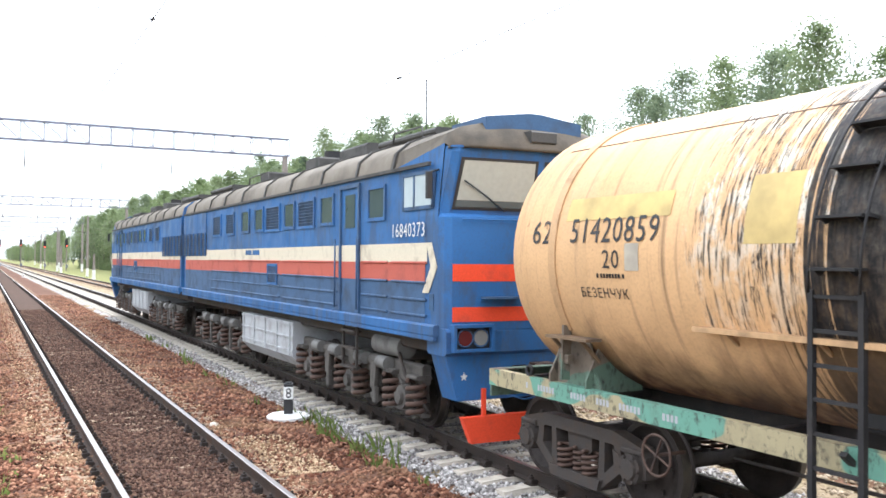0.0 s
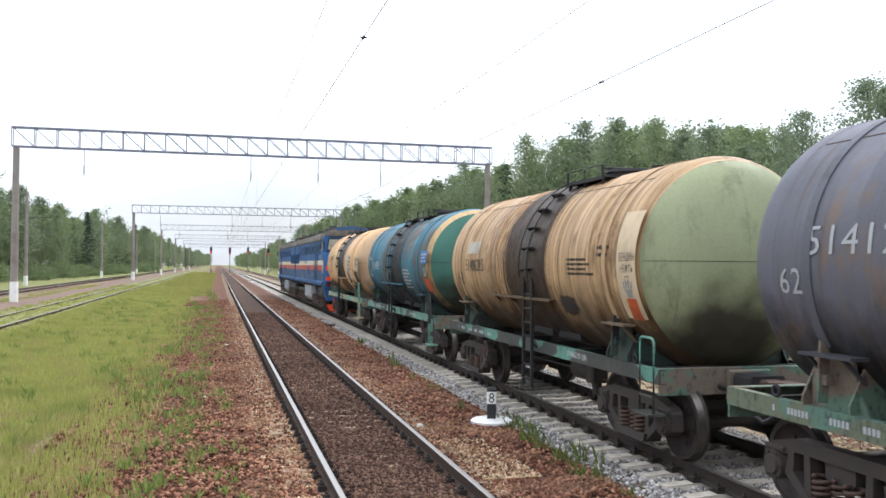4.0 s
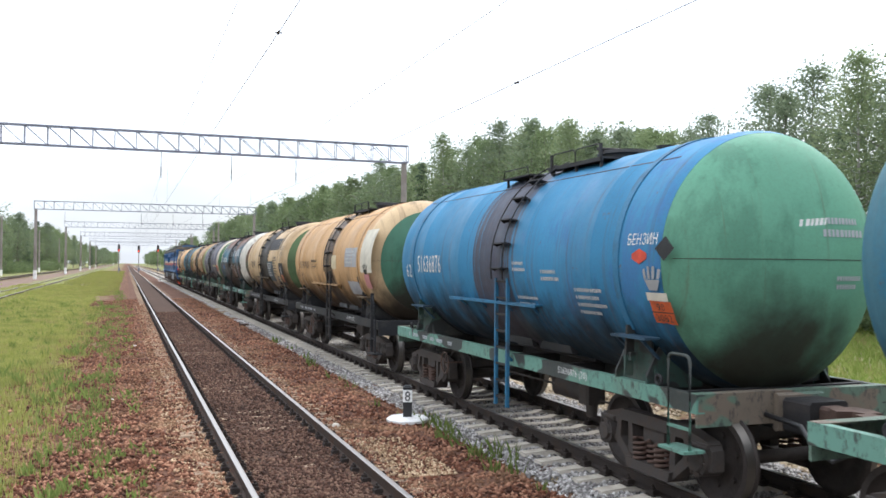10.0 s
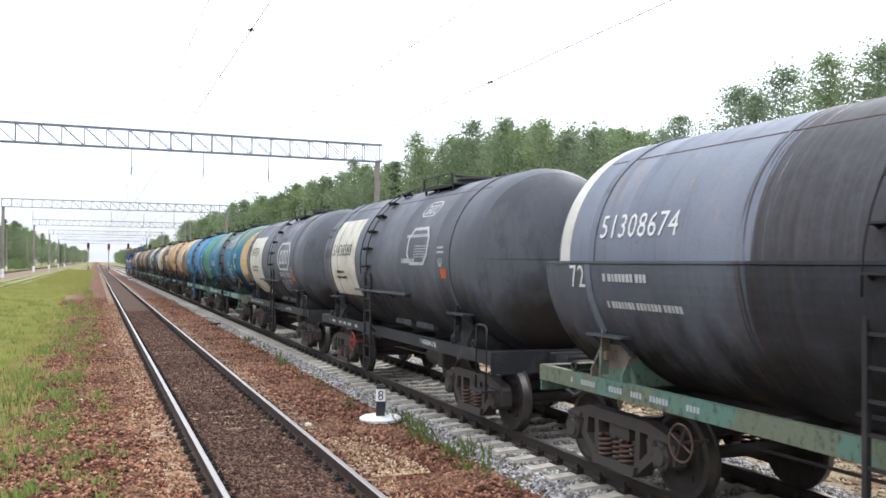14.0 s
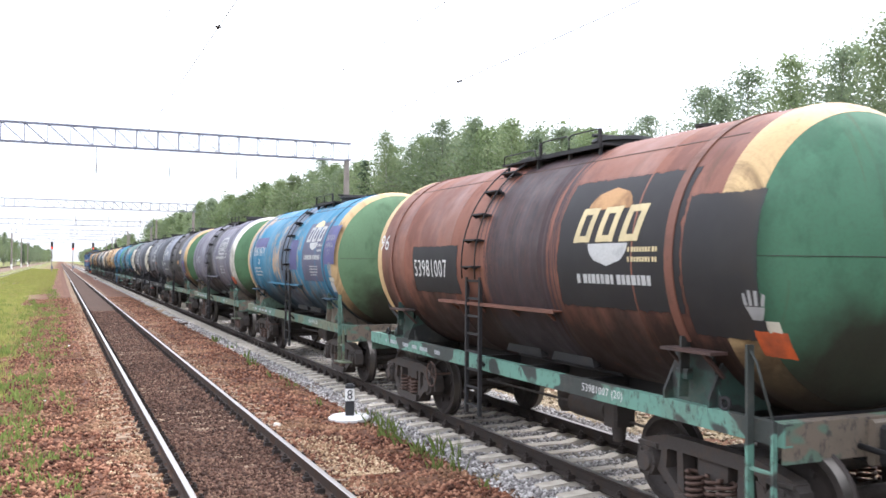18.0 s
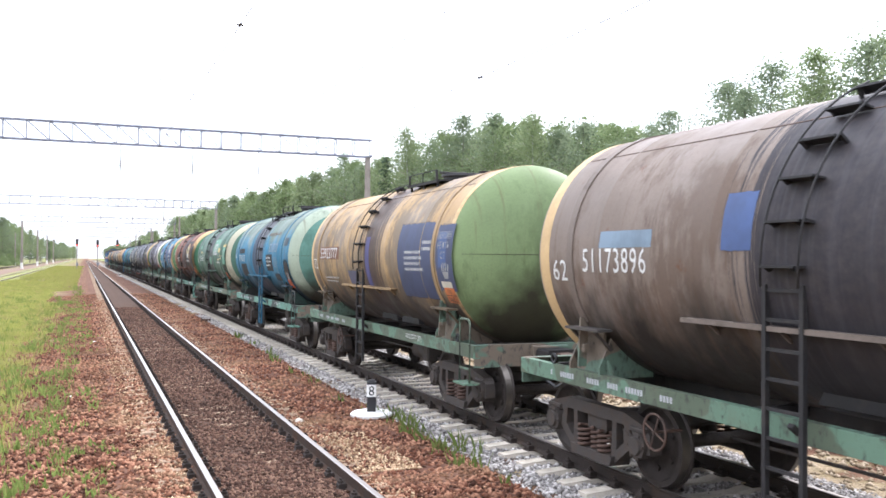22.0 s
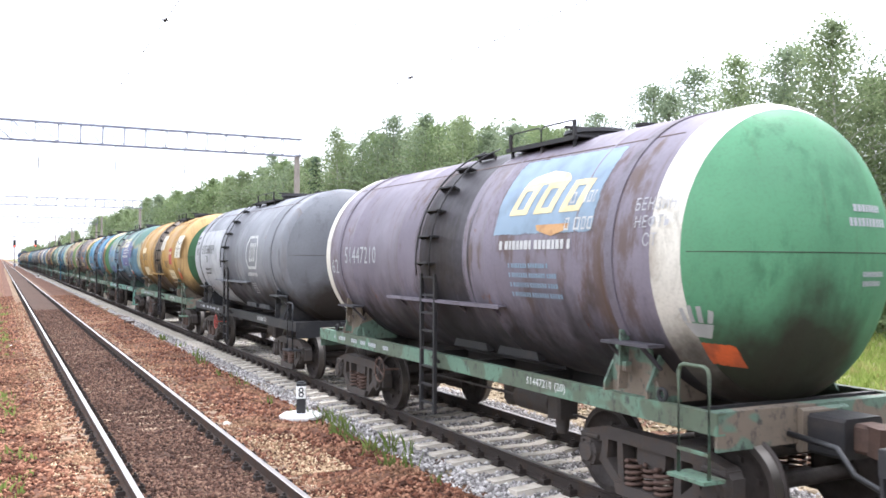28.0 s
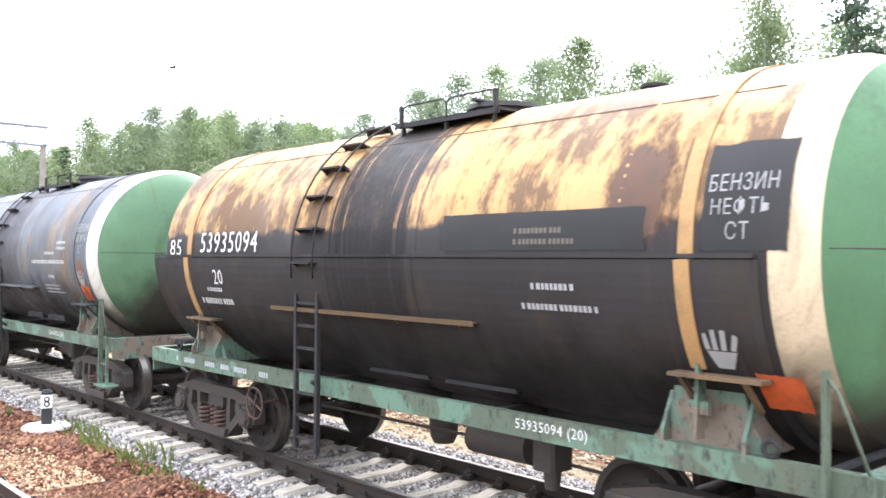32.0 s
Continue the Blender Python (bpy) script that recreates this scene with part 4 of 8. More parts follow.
def tree(x, y, high, kind, rng, group, depth=2):
    label = TREE_KINDS[kind][1]
    root = thing(TREE_NAME[kind], label + " at the edge of the wood", "tree", group, pose(x, y, ground_height(x, y), 0, 0, rng.uniform(0, 360)))
    wood, crown = rng.choice(CROWNS[depth][kind])
    s = high / 15.0
    for name, me in (("trunk", wood), ("crown", crown)):
        ob = part(name, me, None, root)
        ob.scale = (s * rng.uniform(0.9, 1.15), s * rng.uniform(0.9, 1.15), s)


SKYLINE = ((-20, 17.6), (12, 17.6), (20, 14.8), (28, 13.0), (33, 13.8), (42, 14.4), (47, 13.2), (58, 13.2), (66, 15.2), (72, 16.8), (88, 18.2), (110, 17.2), (150, 18.0), (340, 17.6))


def skyline(y):
    """How tall the edge of the wood stands at a place along the line."""
    return float(np.interp(y, [p[0] for p in SKYLINE], [p[1] for p in SKYLINE]))


rng = random.Random(77)
y = -16.0
while y < 340:
    for row in range(4):
        x = 35.5 + row * 3.4 + rng.uniform(-1.4, 1.4) - max(0, y - 120) * 0.03
        kind = rng.choices((0, 1, 2, 3), (6, 5, 3, 0.8))[0]
        yy = y + rng.uniform(-1.6, 1.6)
        h = skyline(yy) * (rng.uniform(0.86, 1.03) if row < 2 else rng.uniform(0.84, 0.98)) + (rng.uniform(0.6, 1.6) if rng.random() < 0.16 else 0)
        tree(x, yy, h, kind, rng, "wood beyond the train", (0 if row < 2 else 1) if y < 55 else 1 if y < 130 and row < 2 else 2)
    y += 3.9 + 0.016 * max(0, y - 60)
y = 70.0
while y < 420:
    for row in range(3):
        x = -31.0 - row * 4.5 + rng.uniform(-2, 2) + max(0, y - 120) * 0.028
        kind = rng.choices((0, 1, 2, 3), (3, 4, 4, 3))[0]
        tree(x, y + rng.uniform(-2, 2), rng.uniform(11.5, 15.5), kind, rng, "wood beyond the sidings")
    y += 5.2 + 0.016 * max(0, y - 100)


y = 425.0
while y < 1100:
    for side in (-1, 1):
        for row in range(2):
            x = (-23.0 + (y - 420) * 0.017 if side < 0 else 31.0 - (y - 420) * 0.013) + side * row * 5 + rng.uniform(-2.5, 2.5)
            tree(x, y + rng.uniform(-3, 3), rng.uniform(10.0, 15.0), rng.choices((0, 1, 2, 3), (3, 4, 4, 3))[0], rng, "distant wood along the line")
    y += 15.0
y = 350.0
while y < 425:
    tree(26.0 + rng.uniform(-2, 2), y, rng.uniform(11, 14), rng.choice((0, 1, 2)), rng, "wood beyond the train")
    y += 7


def shrub_mesh(seed):
    rng = random.Random(seed)
    k = Kit()
    vs, fs = [], []
    for c in range(26):
        a, r = rng.uniform(0, 6.283), rng.uniform(0, 1.3)
        cx, cy, cz = r * math.cos(a), r * math.sin(a), rng.uniform(0.3, 2.4) * (1.15 - r / 2)
        for _ in range(34):
            lx, ly, lz = cx + rng.gauss(0, 0.3), cy + rng.gauss(0, 0.3), max(0.02, cz + rng.gauss(0, 0.28))
            s = rng.uniform(0.06, 0.13)
            u = Vector((rng.gauss(0, 1), rng.gauss(0, 1), rng.gauss(0, 0.6))).normalized()
            w = u.cross(Vector((rng.gauss(0, 1), rng.gauss(0, 1), rng.gauss(0, 1)))).normalized()
            o = len(vs)
            vs += [tuple(Vector((lx, ly, lz)) + d) for d in (u * s, w * s * 0.7, -u * s, -w * s * 0.7)]
            fs.append((o, o + 1, o + 2, o + 3))
    k.add(vs, fs)
    for i in range(5):
        a = i * 1.3
        k.tube([(0.1 * math.cos(a), 0.1 * math.sin(a), -0.1), (0.5 * math.cos(a), 0.5 * math.sin(a), 1.0), (0.8 * math.cos(a), 0.8 * math.sin(a), 1.9)], 0.02, 4, 1)
    return k.mesh("shrub", [LEAVES[2], BARK])


SHRUBS = [shrub_mesh(i) for i in (1, 2, 3)]
y = -14.0
while y < 300:
    ob = part("shrub", rng.choice(SHRUBS), None, at=pose(33.2 + rng.uniform(-1, 1.2) - max(0, y - 120) * 0.03, y, ground_height(33, y), 0, 0, rng.uniform(0, 360)))
    tagged(ob, "leafy green bush at the foot of the wood", "bush", "bushes")
    ob.scale = (1.3, 1.3, rng.uniform(0.8, 1.5))
    y += 2.6 + 0.02 * max(0, y - 40)
y = -18.0
while y < 62:
    for x, tall in ((37.5, 1.6), (41.5, 2.2), (46.0, 2.6)):
        ob = part("shrub", rng.choice(SHRUBS), None, at=pose(x + rng.uniform(-1, 1), y + rng.uniform(-0.8, 0.8), ground_height(x, y), 0, 0, rng.uniform(0, 360)))
        tagged(ob, "dense undergrowth between the tree trunks", "bush", "undergrowth of the wood")
        ob.scale = (1.6, 1.6, tall * rng.uniform(0.8, 1.2))
    y += 2.4
y = 66.0
while y < 330:
    ob = part("shrub", rng.choice(SHRUBS), None, at=pose(-27.0 + rng.uniform(-2.0, 2.0) + max(0, y - 120) * 0.026, y, ground_height(-26, y), 0, 0, rng.uniform(0, 360)))
    tagged(ob, "leafy green bush beside the outer track", "bush", "bushes")
    ob.scale = (1.5, 1.5, rng.uniform(0.6, 1.3))
    y += 4.0 + 0.02 * max(0, y - 80)
blades("track_weeds", [(4.5, 5.15)], 26, 0.22, WEED, "tufts of green weeds in ballast beside the sleepers", 9, 9.5, 40.0, 0.3, 9, 0.012, -0.24)
blades("post_tuft", [(4.75, 5.25)], 11, 0.3, WEED, "clump of tall green weeds beside the limit post", 21, 11.2, 14.3, 0.25, 9, 0.009, -0.26)
blades("verge_line", [(-0.75, -0.15)], 150, 0.22, WEED, "line of grey-green weeds along the ballast edge", 30, 12.0, 90.0, 0.2, 9, 0.008, -0.29)
blades("verge_weeds", [(-1.6, 0.4)], 240, 0.15, WEED, "green weeds along the edge of red ballast", 10, 9.5, 60.0, 0.4, 9, 0.014, -0.27)

# ---- tank wagons ----
ZC, R = 2.61, 1.5
PROUD = [0.0]  # how far the surface being lettered stands out from the bare tank
WHEEL_R = 0.4785


def tank_profile(sign):
    """A dished end: from the shell's edge to the tip."""
    return [(sign * (4.45 + 0.76 * math.sin(a)), R * math.cos(a) if a < 1.55 else 0.0) for a in [math.pi / 2 * i / 12 for i in range(13)]]


HEADS = {}


def head_zones(a0, a1):
    """Rim, ring and dome of the rear end, parted at two angles of its curve."""
    if (a0, a1) not in HEADS:
        def zone(lo, hi, lift, first):
            n = max(2, round((hi - lo) / 6))
            rows = [(-(4.45 + 0.76 * math.sin(a)), R * math.cos(a) + lift if a < 1.55 else 0.0) for a in [radians(lo + (hi - lo) * i / n) for i in range(n + 1)]]
            return Kit().lathe(([(-4.40, R + lift)] if first else []) + rows, (0, 0, ZC), 96)

        HEADS[a0, a1] = (zone(0, a0, 0.001, True).mesh("head_rim", SOOT) if a0 else None, zone(a0, a1, 0.002, not a0).mesh("head_ring", SOOT), zone(a1, 90, 0.0, False).mesh("rear_head", SOOT))
    return HEADS[a0, a1]


def curved(y0, y1, a0, a1, lift=0.008, n=10, mat=0, kit=None):
    """A patch on the tank's side towards the platform; angles in degrees up from level."""
    k = kit or Kit()
    r = R + lift + PROUD[0]
    vs = []
    for i in range(n + 1):
        a = radians(a0 + (a1 - a0) * i / n)
        for y in (y0, y1):
            vs.append((-r * math.cos(a), y, ZC + r * math.sin(a)))
    k.add(vs, [(i * 2, i * 2 + 1, i * 2 + 3, i * 2 + 2) for i in range(n)], mat, True)
    return k


def on_tank(text, y, z, high, lift=0.013, squeeze=1.0, kit=None):
    """Lettering that follows the tank's side: starts at y (running towards -y), foot at height z."""
    k = kit or Kit()
    vs, fs, wide = TEXTS[text]
    a0 = math.asin(max(-1, min(1, (z - ZC) / R)))
    out = []
    for u, v in vs:
        a = a0 + v * high / R
        r = R + lift + PROUD[0]
        out.append((-r * math.cos(a), y - u * high * squeeze, ZC + r * math.sin(a)))
    k.add(out, fs)
    return k


def bars_on_tank(rows, lift=0.012):
    """Unreadable lines of lettering as plain bars: (y start, width, z, height) each."""
    k = Kit()
    for y, w, z, h in rows:
        a0 = math.degrees(math.asin((z - ZC) / R))
        a1 = a0 + math.degrees(h / R)
        x, left = y, w
        i = 0
        while left > 0.02:
            piece = min(left, max(0.03, h * (0.62, 0.75, 0.5, 0.68, 0.6)[i % 5]))
            gap = max(0.014, h * 0.2) if i % 7 else max(0.03, h * 0.6)
            n = max(1, math.ceil((a1 - a0) / 3))
            if h > 0.13:
                # large letters: hollow blocks
                w = min(piece * 0.24, 0.06)
                e = (a1 - a0) * 0.17
                curved(x - w, x, a0, a1, lift, n, 0, k)
                curved(x - piece, x - piece + w, a0, a1, lift, n, 0, k)
                for b in (a0, a1 - e):
                    curved(x - piece + w, x - w, b, b + e, lift, 2, 0, k)
            else:
                curved(x - piece, x, a0, a1, lift, n, 0, k)
            x -= piece + gap
            left -= piece + gap
            i += 1
    return k


def wheelset_mesh():
    k = Kit()
    k.cyl((-0.95, 0, 0), (0.95, 0, 0), 0.075, n=14)
    for s in (-1, 1):
        x = s * 0.7975
        prof = [(x - s * 0.1, 0.06), (x - s * 0.1, 0.12), (x - s * 0.035, 0.15), (x - s * 0.045, 0.38), (x - s * 0.072, 0.405), (x - s * 0.072, 0.505), (x - s * 0.05, 0.505), (x - s * 0.035, WHEEL_R + 0.002)]
        k.lathe(prof, n=32, axis="x")
        k.lathe([(x - s * 0.035, WHEEL_R + 0.002), (x + s * 0.065, WHEEL_R - 0.005)], n=32, axis="x", mat=1)
        k.lathe([(x + s * 0.065, WHEEL_R - 0.005), (x + s * 0.07, 0.41)], n=32, axis="x", mat=0)
        k.lathe([(x + s * 0.07, 0.41), (x + s * 0.02, 0.38), (x, 0.16), (x + s * 0.08, 0.12), (x + s * 0.08, 0.08)], n=32, axis="x")
        for i in range(6):
            a = i * math.pi / 3
            k.box((x + s * 0.03, 0.27 * math.cos(a), 0.27 * math.sin(a)), (0.02, 0.05, 0.05), 0)
    return k.mesh("wheelset", [WHEEL, TREAD])


def side_frame_mesh(s):
    """Cast bogie side frame: arched top, two windows, spring opening, axle-box jaws."""
    x0, x1 = s * 0.93, s * 1.09
    k = Kit()
    top = [(-1.12, 0.60), (-1.05, 0.70), (-0.62, 0.80), (0.62, 0.80), (1.05, 0.70), (1.12, 0.60), (0.98, 0.56), (0.6, 0.66), (-0.6, 0.66), (-0.98, 0.56)]
    k.prism(top[:1] + top[1:], min(x0, x1), max(x0, x1))
    for q in (-1, 1):
        k.prism([(q * 1.12, 0.62), (q * 1.12, 0.40), (q * 1.04, 0.40), (q * 1.0, 0.6)], min(x0, x1), max(x0, x1))
        k.prism([(q * 0.72, 0.58), (q * 0.78, 0.42), (q * 0.44, 0.17), (q * 0.36, 0.24), (q * 0.64, 0.46), (q * 0.62, 0.62)], min(x0, x1) - 0.01, max(x0, x1) + 0.01)
        k.prism([(q * 0.40, 0.78), (q * 0.48, 0.78), (q * 0.47, 0.18), (q * 0.36, 0.18)], min(x0, x1), max(x0, x1))
        k.prism([(q * 0.62, 0.70), (q * 0.72, 0.70), (q * 0.76, 0.46), (q * 0.68, 0.44)], min(x0, x1), max(x0, x1))
        k.cyl((s * 0.90, q * 0.925, WHEEL_R), (s * 1.14, q * 0.925, WHEEL_R), 0.165, 0.155, 16)
        k.cyl((s * 1.14, q * 0.925, WHEEL_R), (s * 1.17, q * 0.925, WHEEL_R), 0.11, 0.10, 12)
        for i in range(6):
            a = i * math.pi / 3
            k.cyl((s * 1.14, q * 0.925 + 0.135 * math.cos(a), WHEEL_R + 0.135 * math.sin(a)), (s * 1.16, q * 0.925 + 0.135 * math.cos(a), WHEEL_R + 0.135 * math.sin(a)), 0.018, n=5)
        k.box((s * 1.02, q * 0.925, 0.655), (0.2, 0.3, 0.05), ch=0.01)
    k.prism([(-0.46, 0.26), (0.46, 0.26), (0.42, 0.14), (-0.42, 0.14)], min(x0, x1) - 0.06, max(x0, x1) + 0.06)
    return k.mesh("side_frame", GRIME)


def spring_mesh():
    k = Kit()
    turns, n = 4.5, 54
    k.tube([(0.085 * math.cos(i / n * turns * 6.283), 0.085 * math.sin(i / n * turns * 6.283), 0.26 * i / n) for i in range(n + 1)], 0.02, 6)
    return k.mesh("spring", RUSTY)


def hoop(y0, y1, x, z0, z1, r=0.02):
    c = 0.07
    return [(x, y0, z0), (x, y0, z1 - c), (x, y0 + (c * 0.3 if y1 > y0 else -c * 0.3), z1 - c * 0.3), (x, y0 + (c if y1 > y0 else -c), z1),
            (x, y1 - (c if y1 > y0 else -c), z1), (x, y1 - (c * 0.3 if y1 > y0 else -c * 0.3), z1 - c * 0.3), (x, y1, z1 - c), (x, y1, z0)]


def build_wagon():
    """One wagon with all its parts at the origin: leading end at +y, rail heads at z = 0."""
    root = thing("tank_wagon", "tank wagon", "tank wagon")
    # tank
    k = Kit()
    prof = [(4.30, R)]
    for y in (3.2, 1.3, -1.3, -3.2):
        prof += [(y + 0.02, R), (y + 0.012, R + 0.005), (y - 0.012, R + 0.005), (y - 0.02, R)]
    k.lathe(prof + [(-4.40, R)], (0, 0, ZC), 96)
    part("tank_shell", k, SOOT, root)
    pf = tank_profile(1)
    part("front_ring", Kit().lathe([(4.30, R + 0.002), (4.45, R + 0.002)] + pf[1:2], (0, 0, ZC), 64), SOOT, root)
    part("front_head", Kit().lathe(pf[1:], (0, 0, ZC), 64), SOOT, root)
    rim, ring, dome = head_zones(0, 20)
    part("head_ring", ring, None, root)
    part("rear_head", dome, None, root)
    # straps and saddles
    for q in (-1, 1):
        y = q * 3.8
        k = Kit()
        k.lathe([(y - 0.06, R + 0.002), (y - 0.06, R + 0.016), (y + 0.06, R + 0.016), (y + 0.06, R + 0.002)], (0, 0, ZC), 60, 0, -32, 212, False)
        part("strap", k, SOOT, root)
        for s in (-1, 1):
            k = Kit()
            k.bar((s * 1.30, y, 1.86), (s * 1.33, y, 1.28), 0.03, 0.11)
            k.box((s * 1.31, y, 1.50), (0.07, 0.16, 0.10), ch=0.01)
            part("strap_tensioner", k, SOOT, root)
            k = Kit()
            k.prism([(y - 0.5, 1.16), (y + 0.5, 1.16), (y + 0.33, 1.40), (y + 0.26, 1.72), (y - 0.26, 1.72), (y - 0.33, 1.40)], s * 1.17, s * 1.20)
            saddle = part("saddle", k, SOOT, root)
            for d in (-0.34, 0.31):
                part("gusset", Kit().prism([(s * 0.55, 1.16), (s * 1.30, 1.16), (s * 1.30, 1.30), (s * 1.12, 1.66), (s * 0.96, 1.58), (s * 0.55, 1.34)], y + d, y + d + 0.03, "xz"), SOOT, saddle)
            k = Kit()
            k.box((s * 1.36, y - 0.18, 1.74), (0.20, 0.72, 0.03))
            k.bar((s * 1.18, y - 0.4, 1.5), (s * 1.42, y - 0.4, 1.73), 0.04, 0.03)
            k.bar((s * 1.18, y + 0.1, 1.5), (s * 1.42, y + 0.1, 1.73), 0.04, 0.03)
            part("step_plate", k, SOOT, root)
    # running board along the shell
    step = Kit().box((0, 0, 0), (0.03, 0.42, 0.03)).mesh("rung", SOOT)
    tread = Kit().box((0, 0, 0), (0.14, 0.38, 0.02)).prism([(-0.065, -0.01), (0.065, -0.01), (0.0, -0.05)], -0.15, -0.14, "xz").prism([(-0.065, -0.01), (0.065, -0.01), (0.0, -0.05)], 0.14, 0.15, "xz").mesh("rung", SOOT)
    for s in (-1, 1):
        k = Kit()
        k.box((s * 1.42, 0.05, 1.985), (0.13, 3.4, 0.02))
        k.box((s * 1.48, 0.05, 1.975), (0.012, 3.4, 0.045))
        for y in (-1.4, -0.5, 0.5, 1.4):
            k.bar((s * 1.30, y, 1.86), (s * 1.44, y, 1.97), 0.03, 0.03)
        part("running_board", k, SOOT, root)
        # ladder: straight foot, then hoops over the shell
        k = Kit()
        for y in (0.98, 0.56):
            k.bar((s * 1.47, y, 0.42), (s * 1.47, y, 2.35), 0.05, 0.045)
        k.bar((s * 1.40, 0.77, 1.18), (s * 1.30, 0.77, 1.10), 0.06, 0.04)
        lower = part("lower_ladder", k, SOOT, root)
        for i in range(8):
            part("rung", step, None, lower, at=Matrix.Translation((s * 1.47, 0.77, 0.55 + 0.25 * i)))
        k = Kit()
        rungs = []
        for y in (0.92, 0.50):
            k.tube([(s * (R + 0.11) * math.cos(radians(a)), y - (a + 10) * 0.0030, ZC + (R + 0.11) * math.sin(radians(a))) for a in range(-10, 72, 6)], 0.011, 6)
        for i in range(6):
            a = radians(-4 + 13.5 * i)
            yy = -(math.degrees(a) + 10) * 0.0030
            c = Vector((s * (R + 0.07) * math.cos(a), 0.71 + yy, ZC + (R + 0.07) * math.sin(a)))
            rungs.append(c)
            if i % 2 == 1:
                for y in (0.92, 0.50):
                    k.bar((s * (R - 0.01) * math.cos(a), y + yy, ZC + (R - 0.01) * math.sin(a)), (s * (R + 0.11) * math.cos(a), y + yy, ZC + (R + 0.11) * math.sin(a)), 0.03, 0.025)
        upper = part("upper_ladder", k, SOOT, root)
        for i, c in enumerate(rungs):
            part("rung", tread, None, upper, at=Matrix.Translation(c) @ Matrix.Rotation(-s * radians(-4 + 13.5 * i) * 0.3, 4, "Y"))
    # hatch, walkway and its rail
    hy = -1.2
    k = Kit()
    k.cyl((0, hy, 4.02), (0, hy, 4.16), 0.37, 0.37, 24)
    k.cyl((0, hy, 4.16), (0, hy, 4.21), 0.42, 0.40, 24)
    k.box((0, hy, 4.235), (0.95, 0.06, 0.04), ch=0.01)
    part("hatch", k, SOOT, root, "round dark filling hatch with clamp bar")
    part("relief_valve", Kit().cyl((0.1, -2.45, 4.05), (0.1, -2.45, 4.17), 0.10, n=12).cyl((0.1, -2.45, 4.17), (0.1, -2.45, 4.20), 0.13, n=12), SOOT, root)
    for x in (-1, 1):
        k = Kit()
        k.box((x * 0.60, hy + 0.1, 4.02), (0.40, 1.6, 0.025))
        k.box((x * 0.80, hy + 0.1, 4.005), (0.02, 1.6, 0.055))
        for y in (-0.6, 0.1, 0.8):
            k.bar((x * 0.48, hy + y, 3.96), (x * 0.52, hy + y, 4.02), 0.04, 0.04)
            k.bar((x * 0.76, hy + y, 3.82), (x * 0.76, hy + y, 4.02), 0.04, 0.03)
        part("walkway", k, SOOT, root)
        k = Kit()
        k.tube(hoop(hy - 0.66, hy + 0.05, x * 0.81, 4.02, 4.21), 0.010, 6)
        k.tube(hoop(hy + 0.05, hy + 0.76, x * 0.81, 4.02, 4.21), 0.010, 6)
        k.box((x * 0.81, hy - 0.66, 4.10), (0.035, 0.04, 0.22))
        k.box((x * 0.81, hy + 0.78, 4.10), (0.035, 0.04, 0.22))
        part("walkway_rail", k, SOOT, root)
    # a grating where the ladder comes up on some wagons
    k = Kit()
    k.box((-0.72, 0.22, 3.97), (0.42, 1.0, 0.025))
    for y in (-0.2, 0.65):
        k.bar((-0.86, y, 3.80), (-0.86, y, 3.97), 0.035, 0.03)
    k.tube([(-0.92, 0.70, 3.97), (-0.92, 0.66, 4.10), (-0.92, -0.2, 4.10), (-0.92, -0.26, 3.97)], 0.010, 5)
    part("top_grating", k, SOOT, root)
    a = radians(52)
    part("lap_seam", Kit().box((-(R + 0.001) * math.cos(a), 0, ZC + (R + 0.001) * math.sin(a)), (0.006, 8.5, 0.016), 0, Matrix.Rotation(-a, 3, "Y").transposed()), RUSTY, root)
    part("end_seam", Kit().tube([(x, -(4.452 + 0.76 * math.sqrt(1 - (x / R) ** 2)), ZC + 0.02) for x in [-1.38 + 0.138 * i for i in range(21)]], 0.004, 5), GRIME, root)
    k = Kit()
    k.lathe([(4.75, R + 0.02), (4.80, R + 0.055), (-4.30, R + 0.055), (-4.34, R + 0.01)], (0, 0, ZC), 48, 0, -178, -2, False)
    for s in (-1, 1):
        k.box((s * (R + 0.03), 0.22, ZC - 0.03), (0.07, 9.1, 0.03))
    part("steam_jacket", k, SOOT, root, "sheet steel heating jacket round the lower half")
    # underframe
    k = Kit()
    k.box((0, 0, 0.98), (0.50, 11.0, 0.36), ch=0.03)
    part("centre_sill", k, SOOT, root)
    for s in (-1, 1):
        k = Kit()
        k.prism([(s * a, b) for a, b in ((1.20, 1.022), (1.30, 1.022), (1.30, 1.218), (1.20, 1.218), (1.20, 1.202), (1.278, 1.202), (1.278, 1.038), (1.20, 1.038))], -5.05, 5.42, "xz")
        part("side_beam", k, SOOT, root)
    for q in (-1, 1):
        k = Kit()
        end = 5.40 if q > 0 else 5.03
        k.box((0, q * end, 1.05), (2.58, 0.03, 0.34))
        k.box((0, q * (end - 0.06), 1.2155), (2.58, 0.14, 0.016))
        k.box((0.0, q * (end + 0.04), 1.0), (0.62, 0.08, 0.40), ch=0.02)
        part("end_beam", k, SOOT, root)
        k = Kit()
        k.box((0, q * 3.8, 1.10), (2.5, 0.30, 0.16), ch=0.02)
        k.box((0, q * 4.7, 1.20), (2.5, 0.06, 0.03))
        part("bolster_beam", k, SOOT, root)
        k = Kit()
        k.box((0, q * (end + 5.66) / 2, 0.99), (0.26, 5.70 - end, 0.26), ch=0.03)
